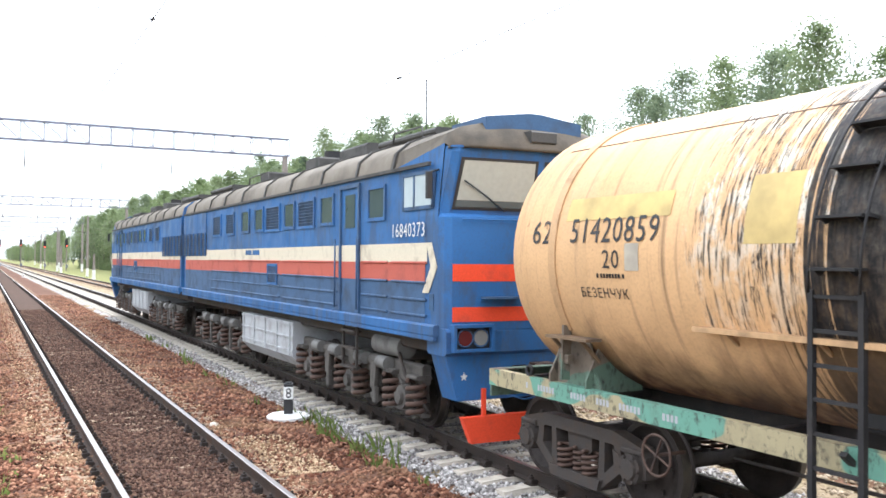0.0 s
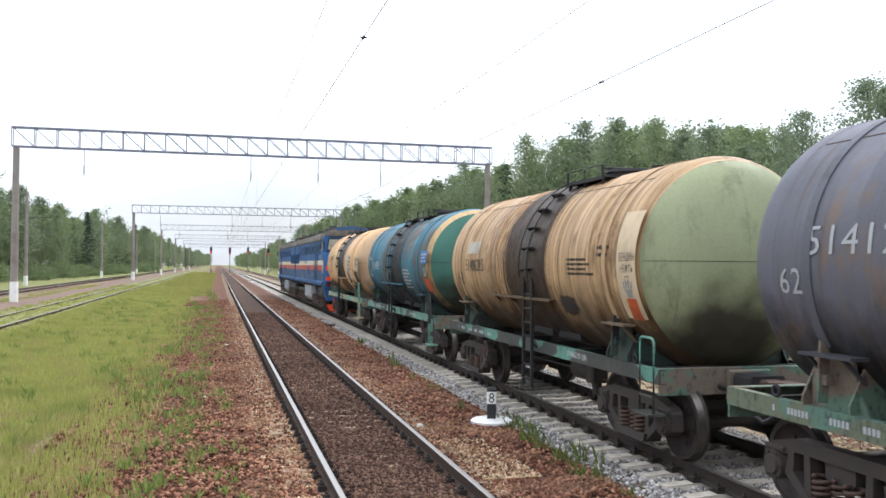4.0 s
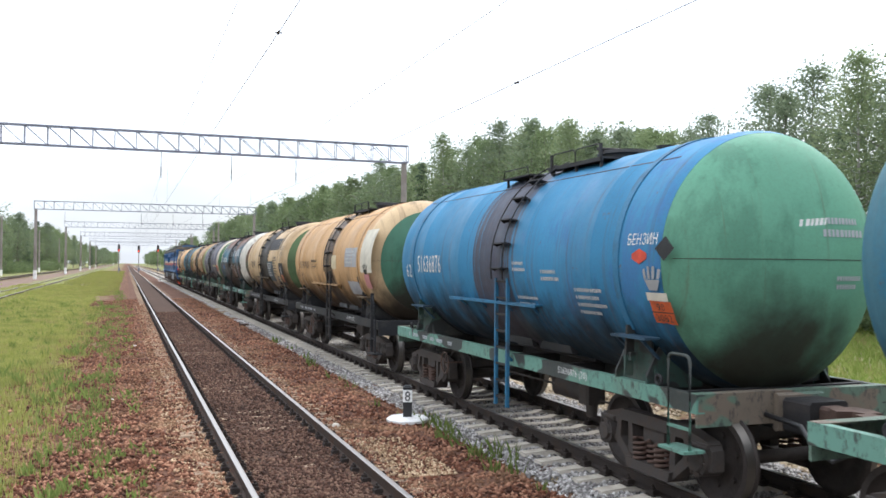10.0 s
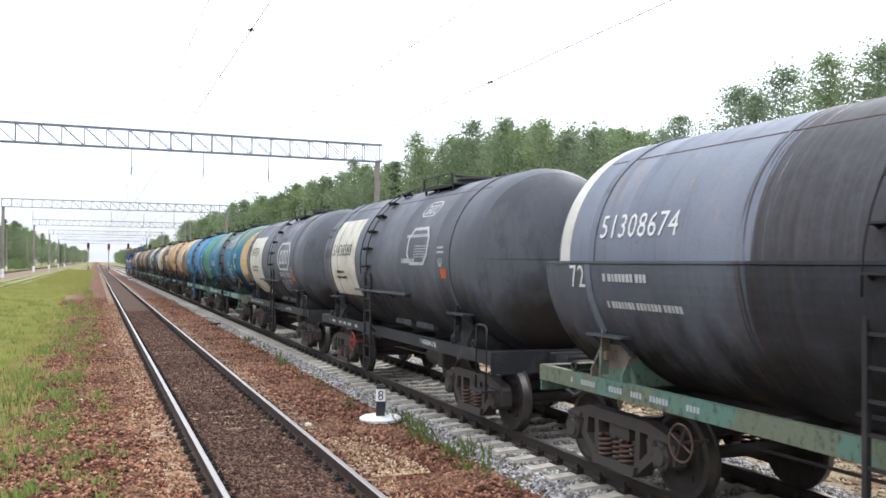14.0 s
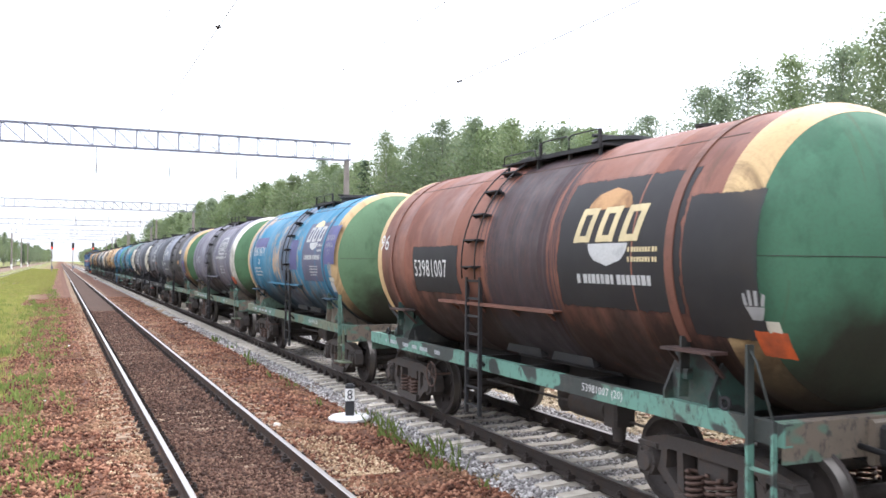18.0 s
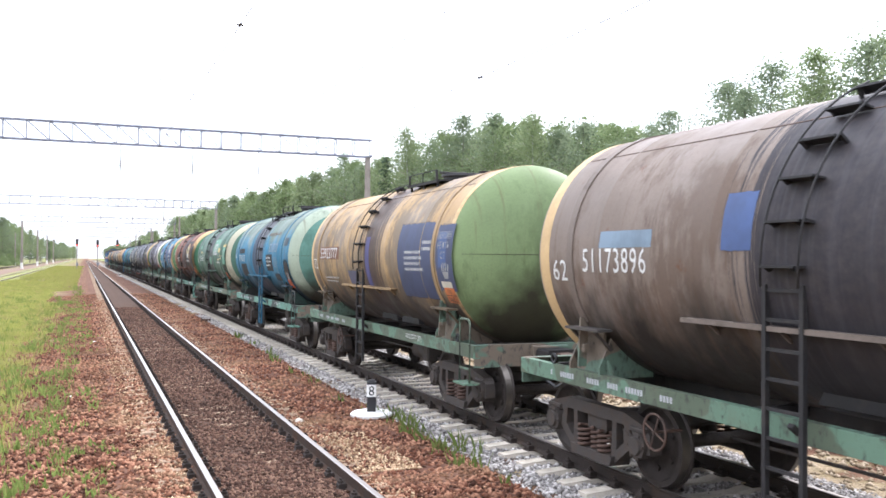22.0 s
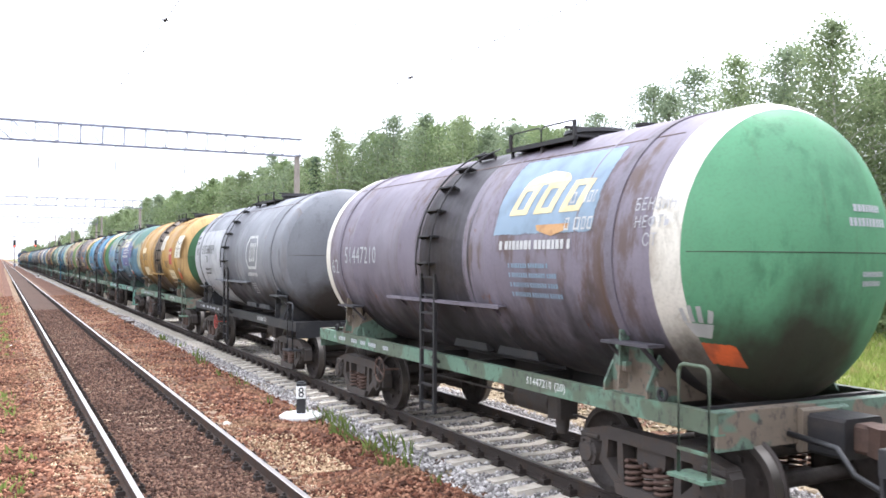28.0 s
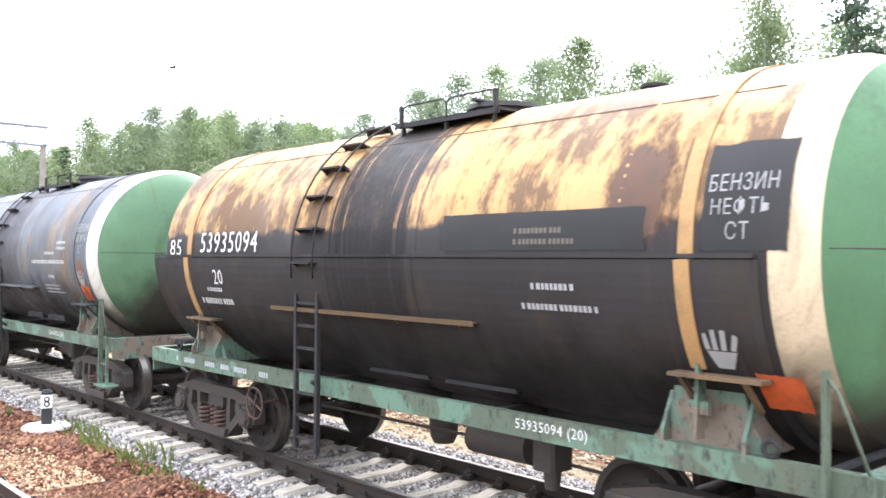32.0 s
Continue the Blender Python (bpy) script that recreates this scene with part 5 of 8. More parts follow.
        k.prism([(-0.20, 5.62), (0.12, 5.62), (0.20, 5.80), (0.06, 5.86), (0.02, 6.02), (-0.16, 6.02), (-0.22, 5.84)] if q > 0 else
                [(0.20, -5.62), (-0.12, -5.62), (-0.20, -5.80), (-0.06, -5.86), (-0.02, -6.02), (0.16, -6.02), (0.22, -5.84)], 0.86, 1.12, "xy")
        part("coupler", k, RUSTY, root, "heavy rusty knuckle coupler")
        k = Kit()
        k.tube([(0.42 * q, q * end, 0.98), (0.42 * q, q * 5.56, 0.94), (0.40 * q, q * 5.72, 0.74), (0.36 * q, q * 5.92, 0.66), (0.30 * q, q * 6.0, 0.72)], 0.028, 6)
        part("brake_hose", k, BLACK, root)
    for y in (1.4, 0.0, -1.4):
        part("cross_member", Kit().box((0, y, 1.08), (2.5, 0.10, 0.12)), SOOT, root)
    for y in (0.1, -1.15):
        for x in (-1, 1):
            o = [(y - 0.5, 1.30), (y + 0.5, 1.30), (y + 0.42, 1.45), (y - 0.42, 1.45)]
            part("heater_box", Kit().prism(o, *sorted((x * 0.80, x * 0.90))), SOOT, root)
    part("belly_tray", Kit().box((0, -0.5, 1.22), (1.2, 2.6, 0.06), ch=0.02), SOOT, root)
    k = Kit()
    k.cyl((-0.55, -1.55, 0.74), (-0.55, -0.75, 0.74), 0.17, n=14)
    k.box((-0.55, -1.15, 0.93), (0.06, 0.5, 0.1))
    part("brake_cylinder", k, GRIME, root)
    k = Kit()
    k.cyl((0.5, -0.6, 0.72), (0.5, 0.5, 0.72), 0.2, n=14)
    part("air_reservoir", k, GRIME, root)
    k = Kit()
    k.box((-0.75, -1.95, 0.80), (0.3, 0.26, 0.32), ch=0.03)
    k.cyl((-0.75, -1.95, 0.64), (-0.75, -1.95, 0.46), 0.09, 0.07, 10)
    k.tube([(-0.6, -1.9, 0.7), (-0.3, -1.2, 0.66), (-0.3, 2.4, 0.62)], 0.02, 5)
    k.tube([(-0.7, -2.1, 0.7), (-0.5, -2.9, 0.62)], 0.018, 5)
    part("brake_valve", k, GRIME, root)
    k = Kit()
    k.cyl((0, 0.35, 0.5), (0, 0.35, 1.0), 0.16, 0.2, 14)
    k.cyl((0, 0.35, 0.42), (0, 0.35, 0.5), 0.12, 0.16, 14)
    part("drain_valve", k, GRIME, root)
    k = Kit()
    k.ring((-1.34, 2.35, 0.76), (1, 0, 0), 0.19, 0.013, 20, 6)
    for i in range(4):
        a = i * math.pi / 2 + 0.4
        k.cyl((-1.34, 2.35, 0.76), (-1.34, 2.35 + 0.19 * math.cos(a), 0.76 + 0.19 * math.sin(a)), 0.011, n=5)
    k.cyl((-1.36, 2.35, 0.76), (-1.0, 2.35, 0.76), 0.018, n=6)
    part("handbrake_wheel", k, RUSTY, root, "spoked handbrake wheel")
    # shunter's step at the rear corner towards the platform
    k = Kit()
    k.tube(hoop(-4.64, -5.02, -1.36, 0.62, 1.62), 0.02, 6)
    k.box((-1.33, -4.83, 0.63), (0.26, 0.46, 0.03))
    k.bar((-1.36, -4.64, 0.86), (-1.36, -5.02, 0.86), 0.03, 0.03)
    part("shunter_step", k, SOOT, root)
    k = Kit()
    k.bar((-1.36, -4.72, 0.45), (-1.36, -4.72, 1.86), 0.075, 0.03)
    post = part("shunter_post", k, SOOT, root, "upright post with handhold above a shunter's step")
    part("short_post", Kit().bar((-1.36, -5.0, 0.45), (-1.36, -5.0, 1.24), 0.045, 0.03), SOOT, post)
    part("handhold", Kit().tube([(-1.36, -4.72, 1.82), (-1.36, -4.80, 1.72), (-1.36, -5.0, 1.22)], 0.013, 5), SOOT, post)
    part("step", Kit().box((-1.34, -4.92, 0.46), (0.24, 0.46, 0.03)), SOOT, post)
    part("brace", Kit().bar((-1.36, -4.72, 0.80), (-1.36, -5.0, 0.80), 0.03, 0.03), SOOT, post)
    for y in (4.6, -4.3):
        part("tie_down_ring", Kit().ring((-1.25, y, 1.28), (1, 0, 0), 0.055, 0.02, 12, 6), SOOT, root)
    # bogies
    ws, sp = wheelset_mesh(), spring_mesh()
    sf = {s: side_frame_mesh(s) for s in (-1, 1)}
    for q in (1, -1):
        k = Kit()
        k.box((0, 0, 0.58), (2.1, 0.42, 0.22), ch=0.04)
        k.box((0, 0, 0.74), (0.5, 0.5, 0.16), ch=0.03)
        k.box((0, 0.42, 0.35), (1.6, 0.08, 0.1))
        k.box((0, -0.42, 0.35), (1.6, 0.08, 0.1))
        bog = part("bogie", k, GRIME, root, "two-axle cast steel bogie", Matrix.Translation((0, q * 3.9, 0)))
        for s in (-1, 1):
            part("side_frame", sf[s], None, bog)
            for y in (-0.22, 0.0, 0.22):
                part("spring", sp, None, bog, at=Matrix.Translation((s * (1.07 if y else 1.02), y, 0.255)))
        for y in (0.925, -0.925):
            part("wheelset", ws, None, bog, at=Matrix.Translation((0, y, WHEEL_R)))
    return root


WAGON_LENGTH = 12.02
FRAME = {"green": flaky("green_frame_paint", (0.10, 0.175, 0.12), (0.075, 0.10, 0.065), 0.35), "mint": flaky("mint_frame_paint", (0.115, 0.245, 0.19), (0.035, 0.042, 0.037), 0.15),
         "black": worn("black_frame_paint", (0.026, 0.026, 0.028), (0.10, 0.09, 0.08), 0.3, 0.55), "olive": flaky("olive_frame_paint", (0.115, 0.135, 0.085), (0.085, 0.16, 0.12), 0.2),
         "deep": flaky("deep_green_saddle_paint", (0.03, 0.06, 0.048), (0.024, 0.026, 0.024), 0.3), "dusty": flaky("dusty_brown_frame_paint", (0.15, 0.118, 0.088), (0.095, 0.15, 0.11), 0.3), "creamy": flaky("cream_frame_paint", (0.34, 0.29, 0.17), (0.12, 0.28, 0.21), 0.3), "patched": flaky("patched_frame_paint", (0.045, 0.047, 0.04), (0.10, 0.24, 0.18), 0.0)}

# ---- what sets the 28 wagons apart ----
TAN, SAND, GREY = (0.56, 0.37, 0.20), (0.50, 0.36, 0.21), (0.115, 0.12, 0.135)
HEADGREEN, PALE, CREAMC = (0.075, 0.18, 0.075), (0.58, 0.55, 0.48), (0.53, 0.37, 0.19)
SPECS = [
    # base, patch, amount, spill, lower, ring, head, frame, number, code, label
    dict(base=(0.62, 0.385, 0.20), spill=1.0, streak=0.36, ring=(0.62, 0.385, 0.20), head=(0.62, 0.385, 0.20), peel=(0.1, 1.6, (0.62, 0.57, 0.48), (0.03, 0.025, 0.022)), frame="creamy", spill_w=0.5, spill_y=-0.1, lower=(0.10, 0.055, 0.035), lower_z=1.5, num="51420859", code="62", ink="b", label="cream tank wagon with black oil spill and black number"),
    dict(base=(0.045, 0.19, 0.34), patch=(0.10, 0.075, 0.05), amount=0.55, spill=1.0, ring=CREAMC, head=(0.05, 0.19, 0.14), frame="mint", front=CREAMC, num="51119592", code="62", ink="w", label="rust-stained blue tank wagon with teal end"),
    dict(base=TAN, patch=(0.20, 0.12, 0.06), amount=0.2, spill=1.0, spill_w=1.1, streak=0.9, peel=(1.15, 0.75, (0.30, 0.155, 0.065), (0.04, 0.022, 0.015)), ring=TAN, head=(0.30, 0.33, 0.16), frame="patched", spill_y=0.35, spill_color=(0.03, 0.02, 0.015), streak_color=(0.07, 0.035, 0.015), num="51486215", code="62", ink="b", label="tan tank wagon with heavy dark runs"),
    dict(base=(0.13, 0.13, 0.155), patch=(0.17, 0.12, 0.09), amount=0.35, spill=1.0, spill_w=1.0, spill_y=0.2, ring=(0.54, 0.48, 0.38), head=HEADGREEN, frame="olive", num="51412127", code="62", ink="g", label="dull grey tank wagon with green end and cream ring"),
    dict(base=(0.06, 0.16, 0.21), patch=(0.15, 0.085, 0.06), amount=0.35, upper=((0.17, 0.092, 0.065), 3.3, (0.12, 0.13, 0.13)), spill=1.0, rust=0.45, head_patch=(0.085, 0.115, 0.075), ring=PALE, head=(0.17, 0.09, 0.06), frame="mint", front=PALE, num="70720248", code="62", ink="w", label="rusted blue tank wagon with wide white ring"),
    dict(base=SAND, patch=(0.36, 0.25, 0.14), amount=0.3, spill=1.0, ring=SAND, head=(0.085, 0.15, 0.055), frame="black", lower=(0.07, 0.05, 0.035), lower_z=2.0, num="51602845", code="62", ink="b", label="beige tank wagon with black oil band and green end"),
    dict(base=(0.49, 0.30, 0.145), spill=0.9, spill_w=0.29, streak=0.5, ring=SAND, head=(0.05, 0.17, 0.10), frame="black", num="51597433", code="62", ink="b", label="tan tank wagon with green end and grey plate"),
    dict(base=(0.04, 0.205, 0.47), patch=(0.05, 0.15, 0.31), amount=0.3, spill=0.9, spill_w=0.51, spill_color=(0.06, 0.045, 0.05), ring=(0.04, 0.205, 0.47), head=(0.10, 0.33, 0.20), frame="mint", num="51636876", code="62", ink="w", label="bright blue tank wagon with mint green end"),
    dict(base=(0.03, 0.165, 0.34), patch=(0.06, 0.15, 0.19), amount=0.5, upper=((0.13, 0.20, 0.17), 3.3, (0.08, 0.19, 0.20)), spill=0.95, spill_color=(0.05, 0.035, 0.045), ring=CREAMC, head=(0.05, 0.18, 0.13), frame="mint", num="51637288", code="62", ink="w", label="blue and green faded tank wagon with cream ring"),
    dict(base=GREY, spill=0.0, streak=0.2, ring=GREY, head=GREY, frame="black", lower=(0.035, 0.036, 0.04), lower_z=1.95, num="51493724", code="83", ink="b", label="clean grey tank wagon with white number panel"),
    dict(base=(0.10, 0.105, 0.12), spill=0.0, streak=0.2, ring=(0.10, 0.105, 0.12), head=(0.10, 0.105, 0.12), frame="black", lower=(0.025, 0.026, 0.03), lower_z=2.0, num="51438588", code="83", ink="b", label="dark grey tank wagon with white number panel"),
    dict(base=(0.175, 0.19, 0.228), patch=(0.24, 0.20, 0.18), amount=0.25, spill=0.93, spill_y=-0.9, spill_w=2.0, spill_color=(0.04, 0.035, 0.035), ring=CREAMC, head=HEADGREEN, frame="olive", front=PALE, num="51308674", code="72", ink="w", label="violet-grey tank wagon with dark lower half"),
    dict(base=(0.16, 0.155, 0.19), patch=(0.12, 0.10, 0.11), amount=0.3, spill=0.9, ring=PALE, head=HEADGREEN, frame="olive", num="51408211", code="62", ink="g", label="violet-grey tank wagon with green end and white ring"),
    dict(base=(0.045, 0.21, 0.43), patch=(0.44, 0.29, 0.17), amount=0.35, spill=0.9, spill_w=0.40, spill_color=(0.06, 0.065, 0.09), ring=CREAMC, head=(0.11, 0.22, 0.10), frame="olive", front=CREAMC, num="51619674", code="72", ink="w", label="blue tank wagon with peeling patches and green end"),
    dict(base=(0.21, 0.092, 0.064), patch=(0.14, 0.06, 0.045), amount=0.5, lower_z=2.1, peel=(-0.5, 0.75, (0.32, 0.12, 0.075), (0.03, 0.025, 0.027)), spill=0.9, spill_y=0.25, spill_color=(0.035, 0.03, 0.035), ring=CREAMC, head=(0.06, 0.19, 0.10), frame="mint", front=CREAMC, num="53981007", code="96", ink="w", label="red-brown tank wagon with green and cream end"),
    dict(base=(0.09, 0.155, 0.12), patch=(0.07, 0.12, 0.095), amount=0.5, spill=0.9, spill_w=0.44, spill_color=(0.045, 0.045, 0.05), ring=(0.09, 0.155, 0.12), head=(0.07, 0.17, 0.12), frame="olive", num="51432656", code="62", ink="w", label="faded green tank wagon with peeling end"),
    dict(base=(0.045, 0.195, 0.40), patch=(0.06, 0.13, 0.19), amount=0.35, upper=((0.14, 0.185, 0.16), 3.15, (0.10, 0.19, 0.21)), spill=0.9, spill_w=0.51, spill_color=(0.05, 0.05, 0.07), ring=(0.31, 0.36, 0.28), head=(0.085, 0.23, 0.18), frame="mint", num="51513919", code="62", ink="w", label="blue tank wagon with green top and pale ring"),
    dict(base=(0.37, 0.25, 0.13), patch=(0.16, 0.13, 0.10), amount=0.6, spill=0.95, spill_w=0.42, spill_y=-0.55, spill_color=(0.05, 0.036, 0.036), lower=(0.06, 0.05, 0.045), lower_z=1.95, soft_z=0.3, ring=CREAMC, head=(0.17, 0.25, 0.09), frame="green", front=CREAMC, num="53923777", code="72", ink="w", label="sand-coloured tank wagon with olive green end"),
    dict(base=(0.20, 0.16, 0.135), patch=(0.12, 0.085, 0.065), amount=0.5, spill=1.0, spill_w=0.73, spill_color=(0.03, 0.028, 0.033), ring=CREAMC, head=(0.10, 0.17, 0.075), frame="green", front=CREAMC, num="51173896", code="62", ink="w", label="brown-grey tank wagon with wide dark band"),
    dict(base=(0.045, 0.18, 0.37), patch=(0.05, 0.15, 0.30), amount=0.35, peel=(0.95, 0.35, (0.40, 0.28, 0.16), (0.06, 0.07, 0.10)), spill=1.0, spill_color=(0.04, 0.035, 0.045), ring=CREAMC, head=(0.08, 0.21, 0.085), frame="green", front=PALE, num="51522480", code="62", ink="t", label="blue tank wagon with dark band and green end"),
    dict(base=(0.13, 0.225, 0.30), patch=(0.09, 0.15, 0.18), amount=0.4, upper=((0.11, 0.18, 0.155), 3.2, (0.36, 0.29, 0.10)), spill=1.0, spill_w=0.36, spill_color=(0.045, 0.045, 0.06), ring=(0.33, 0.34, 0.25), head=(0.06, 0.26, 0.19), frame="mint", num="51636629", code="62", ink="t", label="teal tank wagon with violet logo panel"),
    dict(base=(0.37, 0.22, 0.066), patch=(0.26, 0.145, 0.05), amount=0.4, spill=0.9, spill_w=0.66, spill_color=(0.034, 0.025, 0.022), streak=0.6, ring=(0.46, 0.30, 0.13), head=(0.035, 0.115, 0.045), frame="green", num="51556132", code="62", ink="b", label="mustard yellow tank wagon with dark green end"),
    dict(base=(0.175, 0.18, 0.195), spill=0.6, spill_w=0.58, spill_color=(0.06, 0.06, 0.07), streak=0.3, ring=(0.16, 0.165, 0.18), head=(0.15, 0.155, 0.17), frame="black", num="51558039", code="83", ink="b", label="light grey tank wagon with white number panel"),
    dict(base=(0.17, 0.15, 0.18), patch=(0.10, 0.07, 0.06), amount=0.4, spill=0.9, ring=PALE, head=(0.07, 0.26, 0.12), frame="green", front=PALE, num="51447210", code="62", ink="g", label="violet-brown tank wagon with green end and white ring"),
    dict(base=(0.125, 0.128, 0.082), patch=(0.085, 0.08, 0.055), amount=0.5, spill=0.9, spill_color=(0.03, 0.03, 0.034), ring=(0.105, 0.115, 0.07), head=(0.09, 0.105, 0.065), frame="black", num="51064095", code="62", ink="w", label="dark olive green tank wagon with dark band"),
    dict(base=(0.036, 0.12, 0.255), patch=(0.20, 0.14, 0.085), amount=0.36, lower=(0.022, 0.024, 0.03), lower_z=2.08, spill=0.95, spill_w=0.80, spill_color=(0.05, 0.04, 0.05), ring=(0.02, 0.11, 0.27), head=(0.24, 0.42, 0.33), frame="mint", num="51731180", code="62", ink="w", label="deep blue tank wagon with pale mint end"),
    dict(base=(0.118, 0.128, 0.145), patch=(0.20, 0.14, 0.085), amount=0.3, spill=0.85, spill_w=0.66, spill_color=(0.055, 0.05, 0.055), ring=PALE, head=(0.085, 0.19, 0.09), frame="green", front=PALE, num="51443935", code="62", ink="w", label="lavender grey tank wagon with white ring and green end"),
    dict(base=(0.47, 0.28, 0.12), patch=(0.085, 0.052, 0.035), amount=0.72, spill=1.0, lower=(0.034, 0.031, 0.032), lower_z=2.86, streak=0.15, ring=(0.62, 0.50, 0.34), head=(0.07, 0.18, 0.075), frame="green", ragged_z=0.07, soft_z=0.03, num="53935094", code="85", ink="w", label="black and cream tank wagon with peeling paint"),
]
# where the ladder stands, the oil band (centre, half width), and where ring and dome begin on the rear end
LADDERS = (0.33, 0.14, -0.60, 0.30, -0.55, 0.25, -0.55, -0.49, -0.51, -0.55, 0.76, -0.25, 0.30, -0.57, 0.54, 0.38, -0.50, 0.36, 0.41, -0.62, 0.44, -0.62, 0.55, 0.30, 0.40, 0.51, 0.68, 1.0)
BANDS = {0: (-0.35, 0.95), 1: (-0.72, 0.8), 2: (-0.4, 1.05), 4: (-0.1, 1.0), 5: (-0.45, 1.05), 6: (-0.45, 0.4), 7: (-0.05, 0.65), 8: (-0.32, 0.8), 13: (-0.3, 0.55), 14: (-0.7, 0.9), 15: (-0.2, 0.7),
         16: (0.0, 0.78), 17: (-0.4, 0.45), 18: (-0.1, 0.95), 19: (-0.3, 1.05), 20: (-0.55, 0.6), 21: (-0.1, 0.95), 22: (0.0, 0.6), 24: (-0.3, 0.82), 25: (-0.4, 0.6), 26: (0.25, 0.9)}
RINGS = {1: (13, 26), 4: (0, 32), 5: (0, 30), 6: (0, 36), 7: (0, 14), 8: (28, 44), 14: (0, 24), 15: (14, 32), 16: (12, 36), 17: (0, 6), 20: (33, 45), 21: (0, 34), 25: (0, 22), 26: (0, 19)}
for i, s in enumerate(SPECS):
    if i in BANDS:
        s["spill_y"], s["spill_w"] = BANDS[i]
SPECS[15]["ring"] = (0.42, 0.40, 0.30)
INK = {"b": LETTER_BLACK, "w": LETTER_WHITE, "g": LETTER_GREY, "t": plain("tan_lettering", (0.30, 0.21, 0.15), 0.7)}


def muted(c, cut):
    """Sun-faded: a little nearer to grey."""
    g = 0.3 * c[0] + 0.6 * c[1] + 0.1 * c[2]
    return tuple(q + (g - q) * cut for q in c)


for s in SPECS:
    s["head"] = tuple(0.92 * q for q in muted(s["head"], 0.2))
    for key in ("base", "ring"):
        if s[key][2] > 1.5 * s[key][1]:
            r, g, b = muted(s[key], 0.08)
            s[key] = (r * 0.85, g * 0.92, b * 0.74)

# painted panels, lettering and plates: kind, colour, y from, y to, z foot, z top
MARKS = {}
MARKS[0] = [
    ('p', 'palegrey', -2.13, -3.06, 1.91, 2.98), ('b', 'black', -2.54, -3.1, 2.82, 2.9, 1), ('b', 'black', -2.41, -3.25, 2.66, 2.72, 1),
    ('b', 'black', -2.53, -2.98, 2.5, 2.56, 1), ('b', 'black', -2.48, -3.08, 2.34, 2.39, 1), ('n', '', 3.48, 2.16, 2.73, 2.98),
    ('c', '', 4.18, 3.83, 2.73, 2.98), ('p', 'butter', 3.6, 2.04, 2.96, 3.19), ('p', 'butter', 1.17, 0.66, 2.69, 3.25),
    ('t', 'БЕЗЕНЧУК', 3.33, 2.6, 2.19, 2.29), ('t', '20', 2.95, 2.7, 2.48, 2.66), ('b', 'black', 3.05, 2.6, 2.38, 2.43, 1), ('p', 'palegrey', 2.62, 2.42, 2.46, 2.72), ('p', 'palegrey', -4.48, -5.23, 2.29, 2.86), ('x', 'black', -4.48, -5.23, 2.29, 2.86),
    ('o', 'orange', -4.86, -5.31, 1.89, 2.03), ('p', 'smear', -1.95, -2.75, 1.7, 2.3), ('p', 'smear', -2.9, -3.5, 1.7, 2.0), ('p', 'smear', -3.9, -4.9, 1.6, 2.4), ('h', 'white', -4.62, -4.95, 2.08, 2.28)]
MARKS[1] = [
    ('n', '', 3.22, 2.08, 2.41, 2.67), ('c', '', 3.94, 3.6, 2.15, 2.39), ('b', 'white', 4.07, 3.54, 2.73, 2.82, 1),
    ('b', 'white', -1.8, -2.8, 1.88, 2.47, 6), ('b', 'cream', -2.63, -2.79, 3.1, 3.26, 1), ('p', 'bluepanel', -4.2, -4.92, 2.59, 2.95),
    ('b', 'white', -4.28, -4.87, 2.63, 2.9, 3), ('h', 'white', -4.47, -4.85, 2.23, 2.51), ('o', 'orange', -4.39, -5.11, 1.85, 2.2)]
MARKS[2] = [
    ('b', 'black', -2.43, -3.44, 2.41, 2.7, 4), ('b', 'black', -3.56, -4.04, 2.68, 2.89, 2), ('p', 'palebeige', -4.2, -4.77, 1.84, 3.31),
    ('x', 'black', -4.3, -4.74, 2.3, 2.75), ('h', 'white', -4.35, -4.65, 2.13, 2.38), ('o', 'orange', -4.32, -4.69, 1.83, 2.12),
    ('p', 'smear', -1.8, -2.58, 1.73, 2.12), ('p', 'palegrey', 3.25, 2.36, 2.81, 3.07), ('n', '', 3.33, 2.02, 2.44, 2.7),
    ('c', '', 4.05, 3.61, 2.15, 2.41)]
MARKS[3] = [
    ('h', 'white', -4.25, -4.7, 2.47, 2.72), ('o', 'orange', -4.31, -4.82, 2.07, 2.43), ('b', 'cream', -2.12, -4.26, 2.31, 2.44, 1),
    ('x', 'grey', -4.51, -4.9, 2.51, 2.95), ('n', '', 3.79, 1.91, 2.67, 2.94), ('p', 'navyp', -1.19, -1.69, 2.66, 2.99)]
MARKS[4] = [
    ('L', 'white', -1.17, -1.81, 2.92, 3.21), ('L', 'white', -2.14, -3.05, 2.91, 3.28), ('L', 'white', -3.09, -3.75, 2.92, 3.25),
    ('p', 'rustp', -0.9, -3.38, 1.74, 2.57), ('b', 'grey', -2.3, -2.88, 2.4, 2.48, 1), ('b', 'grey', -2.21, -3.14, 1.9, 2.32, 5),
    ('b', 'grey', -1.04, -1.52, 2.27, 2.48, 2), ('n', '', 3.61, 1.49, 2.62, 2.88), ('c', '', 4.37, 3.78, 2.61, 2.8),
    ('b', 'white', -4.12, -4.84, 2.75, 2.9, 1), ('m', 'greyred', -3.63, -4.14, 2.19, 2.46), ('o', 'red', -3.56, -4.02, 1.91, 2.17),
    ('p', 'smear', -4.84, -5.32, 2.23, 2.57), ('p', 'bluepanel', 2.77, 2.26, 2.24, 2.45)]
